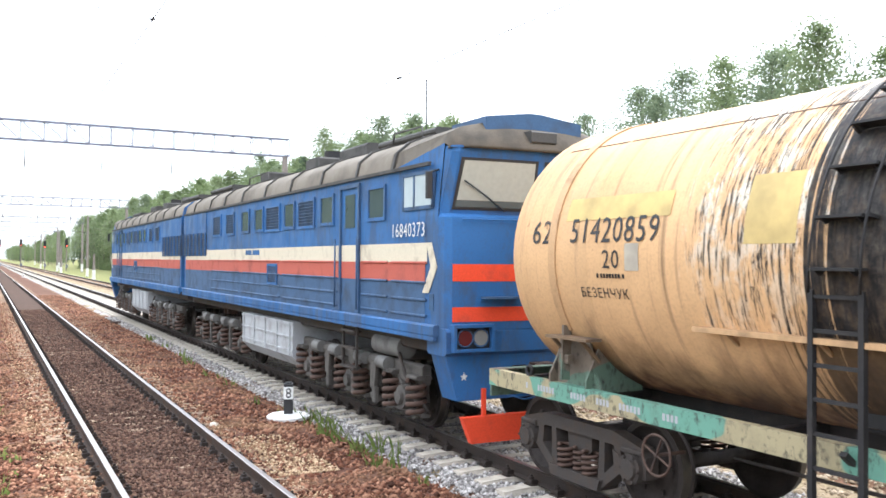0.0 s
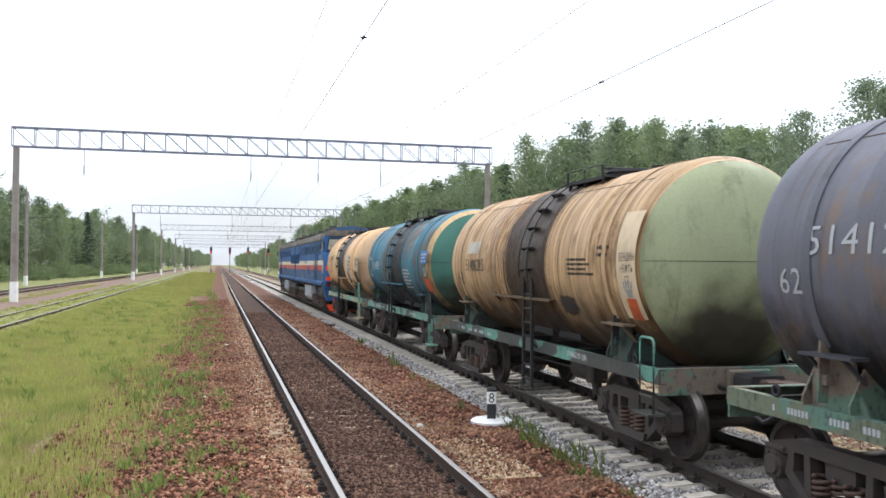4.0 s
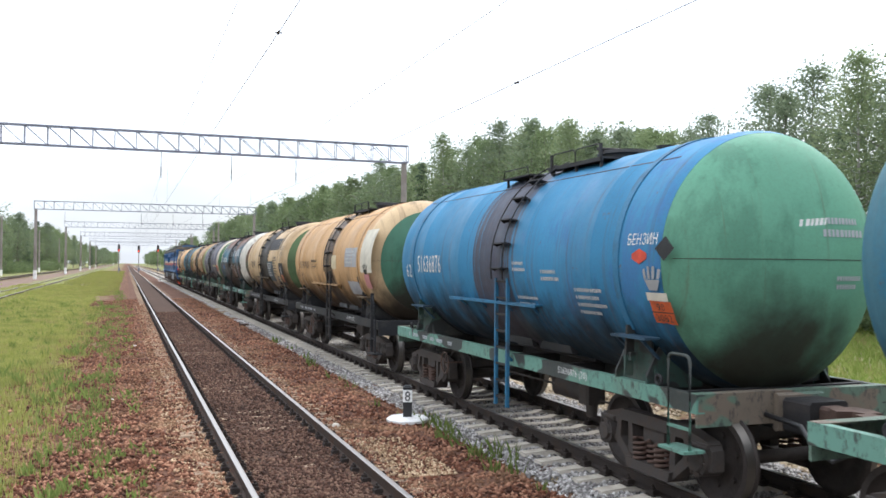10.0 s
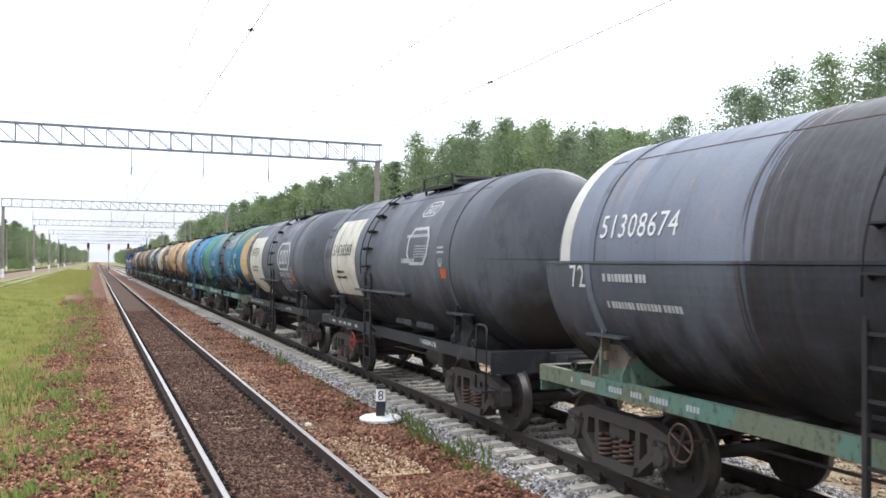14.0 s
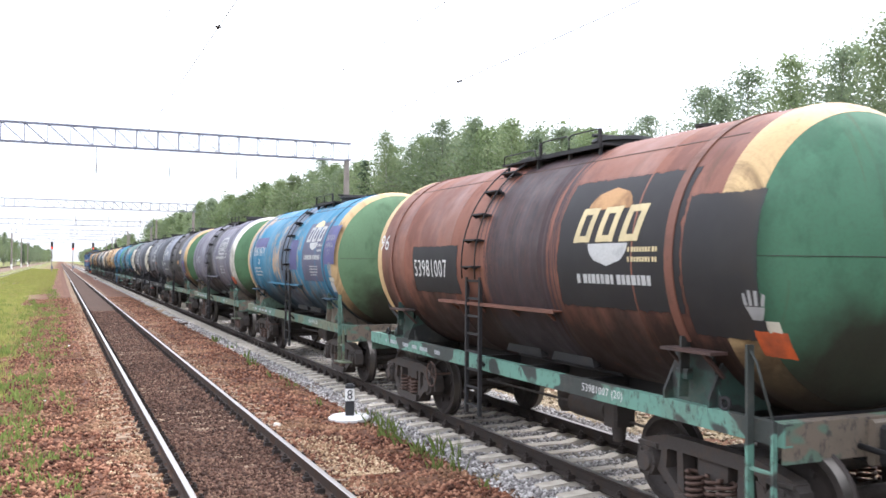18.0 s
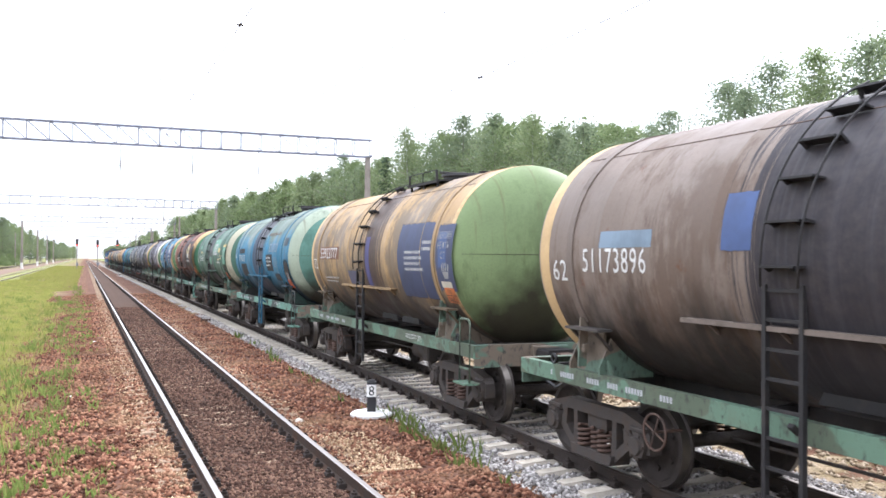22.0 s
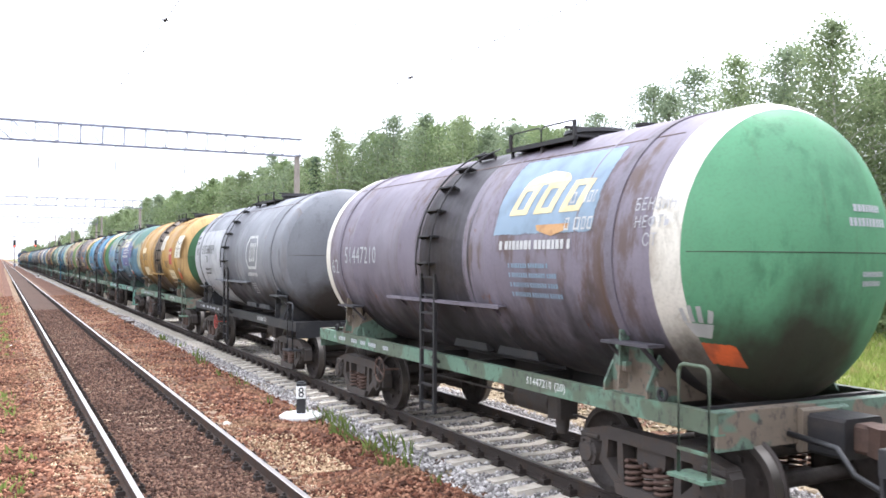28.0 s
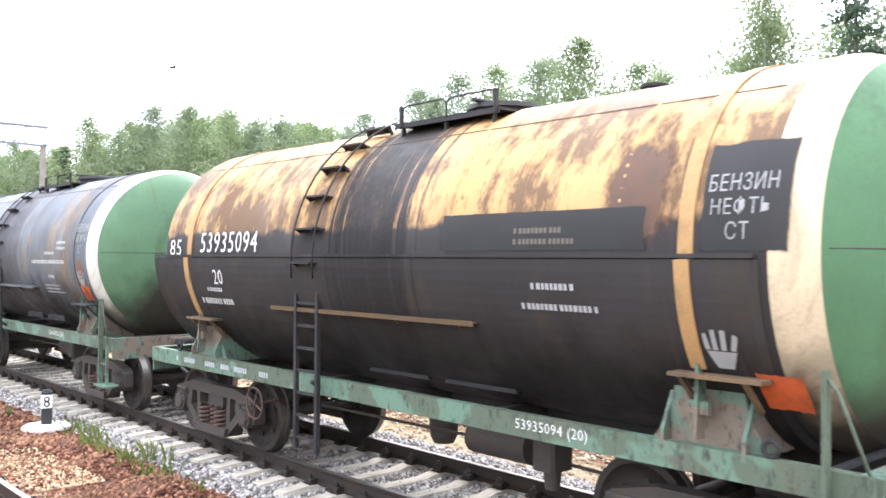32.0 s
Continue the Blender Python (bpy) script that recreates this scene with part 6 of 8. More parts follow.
MARKS[5] = [
    ('p', 'blackp', -1.36, -4.05, 3.06, 3.52), ('p', 'slate', -1.27, -2.71, 1.85, 2.65), ('b', 'white', -1.38, -2.44, 2.06, 2.59, 6),
    ('b', 'black', -2.65, -3.7, 2.12, 2.83, 7), ('p', 'blackp', -3.37, -3.93, 1.84, 2.08), ('b', 'white', -3.41, -3.89, 1.86, 2.05, 2),
    ('x', 'black', -4.17, -4.8, 2.6, 3.21), ('p', 'blackp', -4.04, -4.94, 1.75, 2.58), ('h', 'white', -4.28, -4.63, 2.13, 2.46),
    ('o', 'orangew', -4.21, -4.72, 1.88, 2.13), ('n', '', 3.48, 2.02, 2.37, 2.66), ('p', 'blackp', 1.33, 0.85, 1.94, 2.18)]
MARKS[6] = [
    ('p', 'plategrey', -2.46, -3.7, 2.47, 2.96), ('b', 'white', -2.56, -3.59, 2.56, 2.91, 4), ('p', 'white', -4.08, -5.11, 2.34, 3.38),
    ('h', 'black', -4.32, -4.75, 2.3, 2.56), ('o', 'pinkp', -4.27, -4.87, 1.97, 2.31), ('p', 'plategrey', -2.53, -3.65, 1.78, 2.11),
    ('p', 'blackp', -3.61, -3.88, 2.07, 2.24), ('p', 'cream2', -0.96, -1.52, 2.4, 2.79), ('n', '', 3.53, 2.19, 2.42, 2.62),
    ('t', '66т', 3.53, 3.19, 2.16, 2.29), ('b', 'black', 1.83, 1.04, 2.59, 2.67, 1), ('t', 'БЕЗЕНЧУК', 1.78, 1.04, 2.41, 2.53),
    ('c', '', 4.22, 3.87, 2.14, 2.35)]
MARKS[7] = [
    ('m', 'red', -4.07, -4.51, 2.57, 2.74), ('m', 'black', -4.59, -4.94, 2.6, 2.87), ('h', 'white', -4.34, -4.7, 2.28, 2.55),
    ('p', 'white', -4.36, -4.75, 2.17, 2.26), ('o', 'orange', -4.34, -4.84, 1.93, 2.17), ('b', 'white', -1.84, -2.41, 2.33, 2.52, 2),
    ('b', 'white', -2.74, -3.49, 1.93, 2.3, 4), ('b', 'white', -0.92, -1.4, 2.45, 2.63, 2), ('b', 'white', -0.94, -1.67, 1.96, 2.14, 2),
    ('t', 'БЕНЗИН', -4.04, -4.62, 2.78, 2.91), ('n', '', 3.47, 2.18, 2.4, 2.72), ('b', 'white', -6.7, -7.0, 2.88, 2.95, 1)]
MARKS[8] = [
    ('L', 'white', -1.27, -2.46, 3.14, 3.51), ('L', 'white', -2.41, -3.22, 3.13, 3.56), ('L', 'white', -3.18, -3.77, 3.21, 3.59),
    ('b', 'white', -2.32, -3.04, 2.4, 2.57, 2), ('b', 'white', -2.53, -3.39, 1.89, 2.28, 6), ('b', 'white', -3.38, -3.83, 2.23, 2.46, 2),
    ('t', 'БЕНЗИН-С', -4.02, -4.71, 2.73, 2.88), ('t', 'СТ', -4.1, -4.27, 2.51, 2.66), ('p', 'smear', -4.25, -4.71, 2.57, 2.69),
    ('m', 'white', -4.15, -4.47, 2.21, 2.51), ('p', 'smear', -3.95, -4.88, 1.58, 2.22), ('o', 'orange', -4.28, -4.8, 1.67, 1.92),
    ('n', '', 3.49, 2.09, 2.36, 2.62), ('c', '', 4.12, 3.77, 2.1, 2.34)]
MARKS[9] = [
    ('p', 'white', 3.72, 1.33, 1.48, 3.44), ('8', 'white', -1.52, -3.32, 2.31, 3.16), ('L', 'white', -1.78, -3.07, 2.49, 2.93),
    ('b', 'white', -1.58, -3.37, 2.09, 2.25, 1), ('t', 'НЕФТЕПРОДУКТЫ', -1.46, -2.37, 3.17, 3.31), ('b', 'grey', -1.64, -2.75, 1.68, 2.02, 5),
    ('b', 'white', -2.75, -3.21, 1.93, 2.06, 2), ('n', '', 3.54, 2.02, 2.77, 3.07), ('c', '', 4.32, 3.92, 2.79, 3.1),
    ('b', 'black', 3.1, 2.08, 2.22, 2.46, 2), ('b', 'black', 4.52, 3.92, 3.07, 3.43, 2), ('h', 'white', -3.3, -3.59, 2.24, 2.43),
    ('o', 'orange', -3.32, -3.7, 2.02, 2.22)]
MARKS[10] = [
    ('p', 'white', 3.93, 1.69, 1.82, 3.55), ('8', 'white', -1.75, -2.83, 2.52, 3.2), ('b', 'white', -1.48, -2.18, 2.54, 2.64, 1),
    ('n', '', 3.59, 2.03, 2.71, 2.98), ('c', '', 4.3, 3.96, 2.66, 2.9), ('b', 'black', 3.34, 2.41, 2.17, 2.42, 2),
    ('b', 'black', 4.55, 3.99, 3.12, 3.47, 2), ('8', 'white', -1.91, -2.68, 3.39, 3.67), ('L', 'white', -2.04, -2.56, 3.44, 3.61),
    ('b', 'white', -1.64, -2.8, 3.01, 3.08, 1), ('b', 'grey', -2.14, -3.02, 2.65, 2.89, 5), ('h', 'white', -3.33, -3.56, 2.49, 2.65),
    ('o', 'orange', -3.42, -3.71, 2.31, 2.47), ('b', 'white', -3.28, -3.66, 2.71, 2.87, 2)]
MARKS[11] = [
    ('d', 'cream', -2.39, -3.08, 2.91, 3.11), ('p', 'blackp', -2.12, -3.38, 2.6, 2.93), ('u', 'orangep', -2.37, -3.01, 2.38, 2.56),
    ('p', 'blackp', -2.01, -3.39, 2.06, 2.3), ('p', 'violet', -4.09, -4.9, 2.09, 2.58), ('x', 'grey', -3.97, -4.54, 2.6, 3.17),
    ('m', 'brown', -4.18, -4.52, 2.19, 2.49), ('h', 'white', -4.11, -4.41, 1.82, 2.06), ('o', 'orange', -4.32, -4.74, 1.78, 2.03),
    ('n', '', 3.65, 2.24, 2.85, 3.11), ('b', 'white', 3.49, 2.65, 2.36, 2.46, 1), ('b', 'white', 3.49, 2.13, 2.08, 2.17, 1)]
MARKS[12] = [
    ('8', 'white', -1.92, -3.38, 2.8, 3.4), ('L', 'white', -2.19, -3.18, 2.93, 3.24), ('b', 'white', -1.51, -3.3, 2.63, 2.73, 1),
    ('x', 'grey', -4.16, -4.73, 2.45, 3.03), ('o', 'orange', -4.06, -4.71, 1.79, 2.03), ('b', 'grey', -2.27, -3.31, 2.11, 2.44, 3),
    ('b', 'white', -3.41, -3.91, 2.66, 2.87, 2)]
MARKS[13] = [
    ('p', 'greyviolet', -2.03, -3.99, 2.09, 3.48), ('L', 'white', -2.22, -3.62, 3.01, 3.37), ('d', 'cream', -2.51, -3.24, 3.36, 3.52),
    ('u', 'white', -2.62, -3.3, 2.82, 3.0), ('b', 'white', -2.24, -3.66, 2.59, 2.71, 1), ('b', 'white', -2.69, -3.49, 2.23, 2.49, 4),
    ('b', 'white', -3.33, -3.78, 2.77, 3.0, 2), ('p', 'violet', -0.81, -1.52, 2.36, 3.1), ('p', 'violet', -3.9, -4.71, 2.5, 3.35),
    ('x', 'white', -3.98, -4.59, 2.69, 3.15), ('h', 'white', -4.2, -4.51, 2.25, 2.55), ('p', 'white', -4.2, -4.54, 2.13, 2.22),
    ('o', 'white', -4.19, -4.5, 1.91, 2.12), ('b', 'white', 3.96, 3.79, 2.92, 2.94, 1), ('p', 'violet', 3.58, 2.01, 2.95, 3.24),
    ('n', '', 3.55, 2.16, 2.72, 2.98), ('t', '20', 2.93, 2.72, 2.48, 2.63), ('b', 'white', 3.47, 2.33, 2.13, 2.42, 3),
    ('c', '', 4.22, 4.0, 2.7, 2.85)]
MARKS[14] = [
    ('p', 'blackp', -1.73, -3.99, 2.05, 3.51), ('L', 'cream', -2.07, -3.39, 2.78, 3.17), ('d', 'orangep', -2.27, -3.08, 3.14, 3.38),
    ('u', 'white', -2.4, -3.13, 2.53, 2.77), ('b', 'white', -2.18, -3.59, 2.32, 2.44, 1), ('b', 'cream', -3.14, -3.68, 2.56, 2.76, 2),
    ('p', 'blackp', -3.98, -4.97, 1.87, 3.22), ('p', 'blackp', 2.81, 1.03, 2.08, 2.82),
    ('n', '', 2.71, 1.43, 2.33, 2.6), ('c', '', 4.39, 3.97, 2.77, 3.04), ('h', 'white', -4.73, -5.02, 2.08, 2.34),
    ('p', 'white', -4.8, -5.11, 1.98, 2.08), ('o', 'orange', -4.73, -5.21, 1.77, 1.99), ('p', 'smear', -4.28, -4.91, 2.14, 2.49)]
MARKS[15] = [
    ('p', 'mintp', -1.01, -2.82, 2.78, 3.38), ('L', 'white', -1.29, -2.34, 2.79, 3.17), ('b', 'white', -1.14, -2.53, 2.66, 2.78, 1),
    ('p', 'butter', -2.7, -3.26, 2.79, 2.98), ('p', 'mintp', -4.02, -4.72, 2.29, 3.01), ('p', 'butter', -3.96, -4.67, 3.01, 3.11),
    ('x', 'white', -4.06, -4.63, 2.42, 2.87), ('o', 'orange', -3.97, -4.47, 1.7, 1.95), ('p', 'mintp', -0.12, -0.69, 2.25, 2.62),
    ('b', 'white', -2.27, -3.3, 2.31, 2.4, 1), ('b', 'cream', -2.52, -3.09, 2.45, 2.52, 1), ('b', 'cream', -3.29, -3.79, 2.49, 2.71, 2),
    ('n', '', 3.54, 2.11, 2.4, 2.7), ('h', 'white', -2.8, -3.18, 1.73, 2.01), ('p', 'smear', -3.98, -4.67, 2.01, 2.31),
    ('b', 'cream', 3.02, 2.41, 2.75, 2.86, 1), ('p', 'mintp', 3.69, 3.07, 2.98, 3.16)]
MARKS[16] = [
    ('p', 'blackp', -1.47, -2.48, 2.15, 2.68), ('b', 'white', -1.51, -2.46, 2.29, 2.63, 3), ('L', 'greyblue', -1.9, -3.23, 2.74, 3.01),
    ('b', 'faded', -1.3, -3.1, 3.24, 3.36, 1), ('b', 'greyblue', -2.56, -3.28, 2.28, 2.61, 5), ('h', 'white', -4.14, -4.47, 1.92, 2.17),
    ('o', 'orange', -3.96, -4.51, 1.7, 1.95), ('p', 'smear', -3.95, -4.71, 1.81, 2.58), ('n', '', 3.58, 2.4, 2.44, 2.67),
    ('p', 'blackp', 3.59, 2.47, 2.72, 2.9), ('p', 'blackp', 3.3, 2.17, 1.9, 2.36), ('p', 'smear', -2.41, -3.36, 1.85, 2.12),
    ('p', 'slate', -4.01, -4.53, 2.91, 3.15), ('c', '', 4.41, 4.16, 2.57, 2.71)]
MARKS[17] = [
    ('p', 'navyp', -2.03, -3.88, 1.85, 3.2), ('b', 'white', -2.42, -3.36, 2.33, 2.73, 4), ('b', 'white', -3.3, -3.8, 2.68, 2.9, 2),
    ('p', 'navyp', -3.93, -4.64, 2.02, 3.13), ('x', 'white', -3.99, -4.54, 2.54, 3.01), ('p', 'bluep', -4.03, -4.38, 2.4, 3.01),
    ('h', 'white', -4.15, -4.49, 2.23, 2.5), ('p', 'white', -4.06, -4.48, 2.09, 2.19), ('o', 'orangew', -4.04, -4.56, 1.84, 2.09),
    ('p', 'brown', 3.65, 1.91, 2.53, 2.83), ('n', '', 3.54, 2.09, 2.55, 2.8), ('b', 'white', 3.35, 2.13, 2.0, 2.16, 2),
    ('p', 'greyviolet', 1.3, 0.6, 2.0, 2.3), ('p', 'violet', -0.05, -0.3, 2.0, 3.0)]
MARKS[18] = [
    ('d', 'orangep', -1.89, -2.64, 3.04, 3.22), ('p', 'slate', -1.67, -3.05, 2.64, 3.06), ('u', 'red', -1.98, -2.7, 2.47, 2.64),
    ('p', 'bluep', -3.16, -3.91, 2.26, 2.73), ('b', 'white', -3.29, -3.82, 2.43, 2.65, 2), ('p', 'tealp', -4.0, -4.83, 2.48, 3.17),
    ('x', 'white', -4.15, -4.68, 2.55, 3.01), ('p', 'navyp', -3.97, -4.79, 1.99, 2.45), ('h', 'white', -4.18, -4.53, 2.17, 2.43),
    ('o', 'orange', -4.05, -4.64, 1.69, 1.98), ('b', 'cream', -1.15, -1.76, 2.0, 2.21, 1), ('b', 'cream', -1.76, -3.74, 2.0, 2.24, 1),
    ('p', 'smear', -4.62, -4.99, 1.72, 2.06), ('p', 'bluep', 1.16, 0.76, 2.63, 3.17), ('p', 'plategrey', -3.07, -3.28, 2.93, 3.09),
    ('n', '', 3.51, 2.29, 2.41, 2.68), ('p', 'greyblue', 3.19, 2.19, 2.68, 2.87)]
MARKS[19] = [
    ('p', 'greyviolet', -3.97, -4.79, 1.88, 3.16), ('x', 'white', -4.12, -4.66, 2.55, 3.01), ('h', 'white', -4.05, -4.4, 2.17, 2.44),
    ('p', 'white', -4.03, -4.45, 2.07, 2.17), ('o', 'orange', -4.0, -4.49, 1.84, 2.08), ('p', 'greyviolet', 3.69, 1.71, 1.85, 2.25),
    ('b', 'white', 3.24, 1.96, 1.96, 2.2, 2), ('p', 'greyviolet', -1.14, -1.61, 2.28, 2.71), ('p', 'blackp', -3.37, -3.65, 2.1, 2.4),
    ('p', 'smear', -2.26, -2.9, 1.82, 2.06), ('b', 'white', -1.54, -2.42, 2.81, 2.97, 2), ('b', 'white', -2.78, -3.74, 2.55, 2.98, 4),
    ('b', 'greyblue', -2.87, -3.83, 3.0, 3.24, 2), ('n', '', 3.47, 2.02, 2.42, 2.71), ('c', '', 4.15, 3.77, 2.21, 2.44)]
MARKS[20] = [
    ('b', 'cream2', -0.68, -3.06, 3.0, 3.54, 1), ('p', 'violet', -1.7, -3.97, 2.21, 3.35), ('8', 'white', -1.88, -3.3, 2.78, 3.36),
    ('L', 'white', -2.06, -3.14, 2.89, 3.24), ('b', 'white', -1.69, -3.47, 2.58, 2.7, 1), ('b', 'white', -3.32, -3.79, 2.79, 2.98, 2),
    ('p', 'violet', -4.02, -4.72, 2.59, 3.14), ('x', 'white', -4.07, -4.64, 2.64, 3.05), ('h', 'white', -4.07, -4.39, 2.04, 2.32),
    ('p', 'white', -4.04, -4.46, 1.95, 2.04), ('o', 'orange', -4.02, -4.53, 1.72, 1.97), ('b', 'white', -2.59, -3.14, 2.3, 2.35, 1),
    ('p', 'smear', -4.3, -4.65, 2.06, 2.42), ('n', '', 3.52, 2.19, 2.4, 2.66), ('p', 'violet', 3.18, 2.17, 1.86, 2.15),
    ('p', 'violet', 4.46, 3.85, 2.78, 3.26), ('p', 'violet', 1.16, 0.74, 2.33, 2.9)]
MARKS[21] = [
    ('p', 'white', -3.9, -4.87, 2.58, 3.33), ('x', 'black', -4.01, -4.81, 2.63, 3.15), ('p', 'white', -0.91, -1.67, 2.86, 3.4),
    ('p', 'redp', -2.77, -3.32, 2.34, 2.93), ('b', 'cream2', -2.85, -3.24, 2.68, 2.79, 1), ('p', 'cream2', 3.64, 2.7, 2.77, 3.0),
    ('p', 'cream2', 3.38, 2.15, 1.88, 2.22), ('p', 'cream2', -2.45, -3.49, 1.84, 2.15), ('b', 'black', -1.84, -2.75, 2.23, 2.48, 4),
    ('b', 'black', -2.55, -3.41, 1.94, 2.07, 2), ('h', 'white', -4.35, -4.64, 2.06, 2.26), ('o', 'orange', -4.19, -4.63, 1.87, 2.11),
    ('b', 'black', -1.02, -1.6, 2.0, 2.15, 2), ('n', '', 3.52, 2.17, 2.49, 2.75)]
MARKS[22] = [
    ('p', 'plategrey', 4.53, 1.09, 1.35, 3.36), ('8', 'white', -1.65, -2.69, 2.31, 3.1), ('L', 'white', -1.94, -2.5, 2.48, 2.93),
    ('b', 'white', -1.68, -2.54, 2.13, 2.23, 1), ('n', '', 3.52, 1.99, 2.69, 2.94), ('t', '20', 2.94, 2.7, 2.45, 2.64),
    ('c', '', 4.24, 3.99, 2.67, 2.87), ('b', 'black', 3.18, 2.3, 2.1, 2.32, 2), ('b', 'black', 4.45, 3.99, 2.95, 3.27, 2),
    ('b', 'grey', -1.7, -2.16, 1.72, 2.0, 5)]
MARKS[23] = [
    ('p', 'greyblue', -1.5, -3.54, 2.83, 3.77), ('L', 'cream', -1.78, -3.33, 3.06, 3.42), ('d', 'cream', -1.93, -2.84, 3.41, 3.57),
    ('u', 'orangep', -2.44, -3.1, 2.81, 2.94), ('b', 'white', -1.7, -3.15, 2.65, 2.77, 1), ('b', 'greyblue', -1.9, -3.03, 2.11, 2.55, 4),
    ('x', 'grey', -4.14, -4.7, 2.67, 3.15), ('h', 'white', -4.69, -5.14, 1.87, 2.16), ('o', 'orange', -4.78, -5.31, 1.63, 1.83),
    ('b', 'white', -3.0, -3.6, 2.82, 3.39, 2)]
MARKS[24] = [
    ('p', 'cream2', -3.93, -4.67, 2.66, 2.81), ('t', 'БЕНЗИН С', -3.96, -4.69, 2.83, 2.93), ('p', 'smear', -3.93, -4.57, 2.37, 2.64),
    ('h', 'white', -4.36, -4.67, 1.8, 2.02), ('o', 'orange', -4.3, -4.86, 1.51, 1.77), ('b', 'white', -2.53, -3.26, 2.51, 2.67, 2),
    ('b', 'white', -2.15, -2.91, 1.95, 2.31, 6), ('p', 'cream2', -0.04, -0.68, 1.58, 1.74), ('p', 'smear', -3.21, -3.7, 2.11, 2.29),
    ('b', 'white', -0.9, -1.4, 2.29, 2.48, 2), ('n', '', 3.59, 2.24, 2.37, 2.61), ('t', '26', 3.05, 2.85, 2.15, 2.31),
    ('c', '', 4.36, 3.99, 2.1, 2.37), ('p', 'smear', 3.4, 2.59, 2.55, 2.81), ('p', 'smear', 3.15, 2.42, 1.92, 2.39),
    ('b', 'cream', 1.4, 1.05, 2.83, 2.96, 2), ('b', 'grey', 1.59, 1.14, 2.32, 2.47, 2), ('b', 'cream', 3.07, 2.58, 2.86, 2.95, 1)]
MARKS[25] = [
    ('p', 'cream2', -3.81, -4.54, 2.68, 2.84), ('p', 'rustp', -4.09, -4.56, 2.82, 2.98), ('p', 'plategrey', -3.76, -4.04, 2.05, 2.46),
    ('p', 'blackp', -3.86, -4.35, 1.91, 2.36), ('p', 'plategrey', -2.27, -3.22, 1.62, 2.14), ('b', 'white', -2.52, -3.0, 2.14, 2.19, 1),
    ('b', 'white', -3.15, -3.61, 2.13, 2.32, 2), ('b', 'cream2', -1.72, -3.05, 2.83, 2.94, 1), ('b', 'grey', -2.37, -3.55, 3.31, 3.41, 1), ('p', 'cream2', -3.45, -3.71, 3.36, 3.5),
    ('h', 'white', -4.3, -4.55, 1.79, 2.03), ('o', 'orange', -4.33, -4.81, 1.6, 1.8), ('p', 'rustp', -1.33, -2.03, 1.63, 2.1)]
MARKS[26] = [
    ('b', 'white', -1.59, -3.33, 2.42, 2.5, 1), ('b', 'white', -2.94, -3.41, 2.67, 2.87, 2), ('b', 'white', -2.29, -2.85, 2.59, 2.65, 1),
    ('b', 'white', -2.38, -2.72, 2.16, 2.23, 1), ('b', 'white', -2.04, -3.02, 1.89, 2.07, 3), ('x', 'white', -3.86, -4.38, 2.61, 3.13),
    ('m', 'brown', -3.89, -4.24, 2.2, 2.52), ('h', 'white', -3.89, -4.21, 2.06, 2.33), ('o', 'orange', -3.84, -4.31, 1.82, 2.06),
    ('n', '', 3.62, 2.18, 2.66, 2.94), ('c', '', 4.34, 3.94, 2.67, 2.95), ('b', 'white', 3.38, 2.06, 1.88, 2.16, 2)]
MARKS[27] = [
    ('p', 'blackp', -3.9, -4.55, 2.6, 3.37), ('x', 'fadedwhite', -3.95, -4.45, 2.68, 3.15), ('b', 'grey', -2.38, -2.83, 2.31, 2.37, 1),
    ('b', 'grey', -2.25, -3.06, 2.15, 2.21, 1), ('h', 'white', -3.88, -4.17, 1.83, 2.1), ('o', 'orange', -4.18, -4.6, 1.58, 1.82),
    ('n', '', 3.49, 2.04, 2.62, 2.88), ('c', '', 4.39, 4.05, 2.58, 2.8), ('t', '20', 3.08, 2.84, 2.23, 2.41),
    ('b', 'white', 3.3, 2.88, 2.13, 2.19, 1), ('b', 'white', 3.54, 2.71, 1.97, 2.06, 1), ('p', 'rustp', -3.0, -3.66, 2.62, 3.5), ('p', 'blackp', -1.2, -3.5, 2.62, 2.95),
    ('b', 'faded', -2.15, -2.85, 2.66, 2.84, 2)]
TINT = {"palegrey": (0.47, 0.42, 0.34), "butter": (0.58, 0.43, 0.17), "palebeige": (0.60, 0.47, 0.31), "bluepanel": (0.05, 0.17, 0.40), "smear": (0.035, 0.032, 0.03), "navyp": (0.058, 0.072, 0.13),
        "rustp": (0.11, 0.062, 0.042), "blackp": (0.022, 0.021, 0.022), "slate": (0.055, 0.075, 0.09), "plategrey": (0.36, 0.365, 0.375), "white": (0.46, 0.46, 0.45), "pinkp": (0.45, 0.20, 0.20),
        "cream2": (0.60, 0.50, 0.32), "violet": (0.10, 0.098, 0.225), "greyviolet": (0.10, 0.10, 0.155), "mintp": (0.155, 0.33, 0.24), "tealp": (0.08, 0.20, 0.23), "bluep": (0.065, 0.105, 0.235),
        "redp": (0.36, 0.06, 0.05), "orangep": (0.44, 0.25, 0.11), "greyblue": (0.20, 0.27, 0.34), "greyred": (0.40, 0.30, 0.29), "brown": (0.19, 0.09, 0.055), "black": (0.02, 0.02, 0.02),
        "grey": (0.36, 0.36, 0.37), "panelwhite": (0.58, 0.54, 0.44), "cream": (0.60, 0.49, 0.28), "red": (0.55, 0.07, 0.035), "orange": (0.52, 0.10, 0.028), "orangew": (0.52, 0.17, 0.06), "faded": (0.13, 0.11, 0.085), "fadedwhite": (0.30, 0.30, 0.295)}
PANEL = {}
JACKETED = (4, 11, 27)


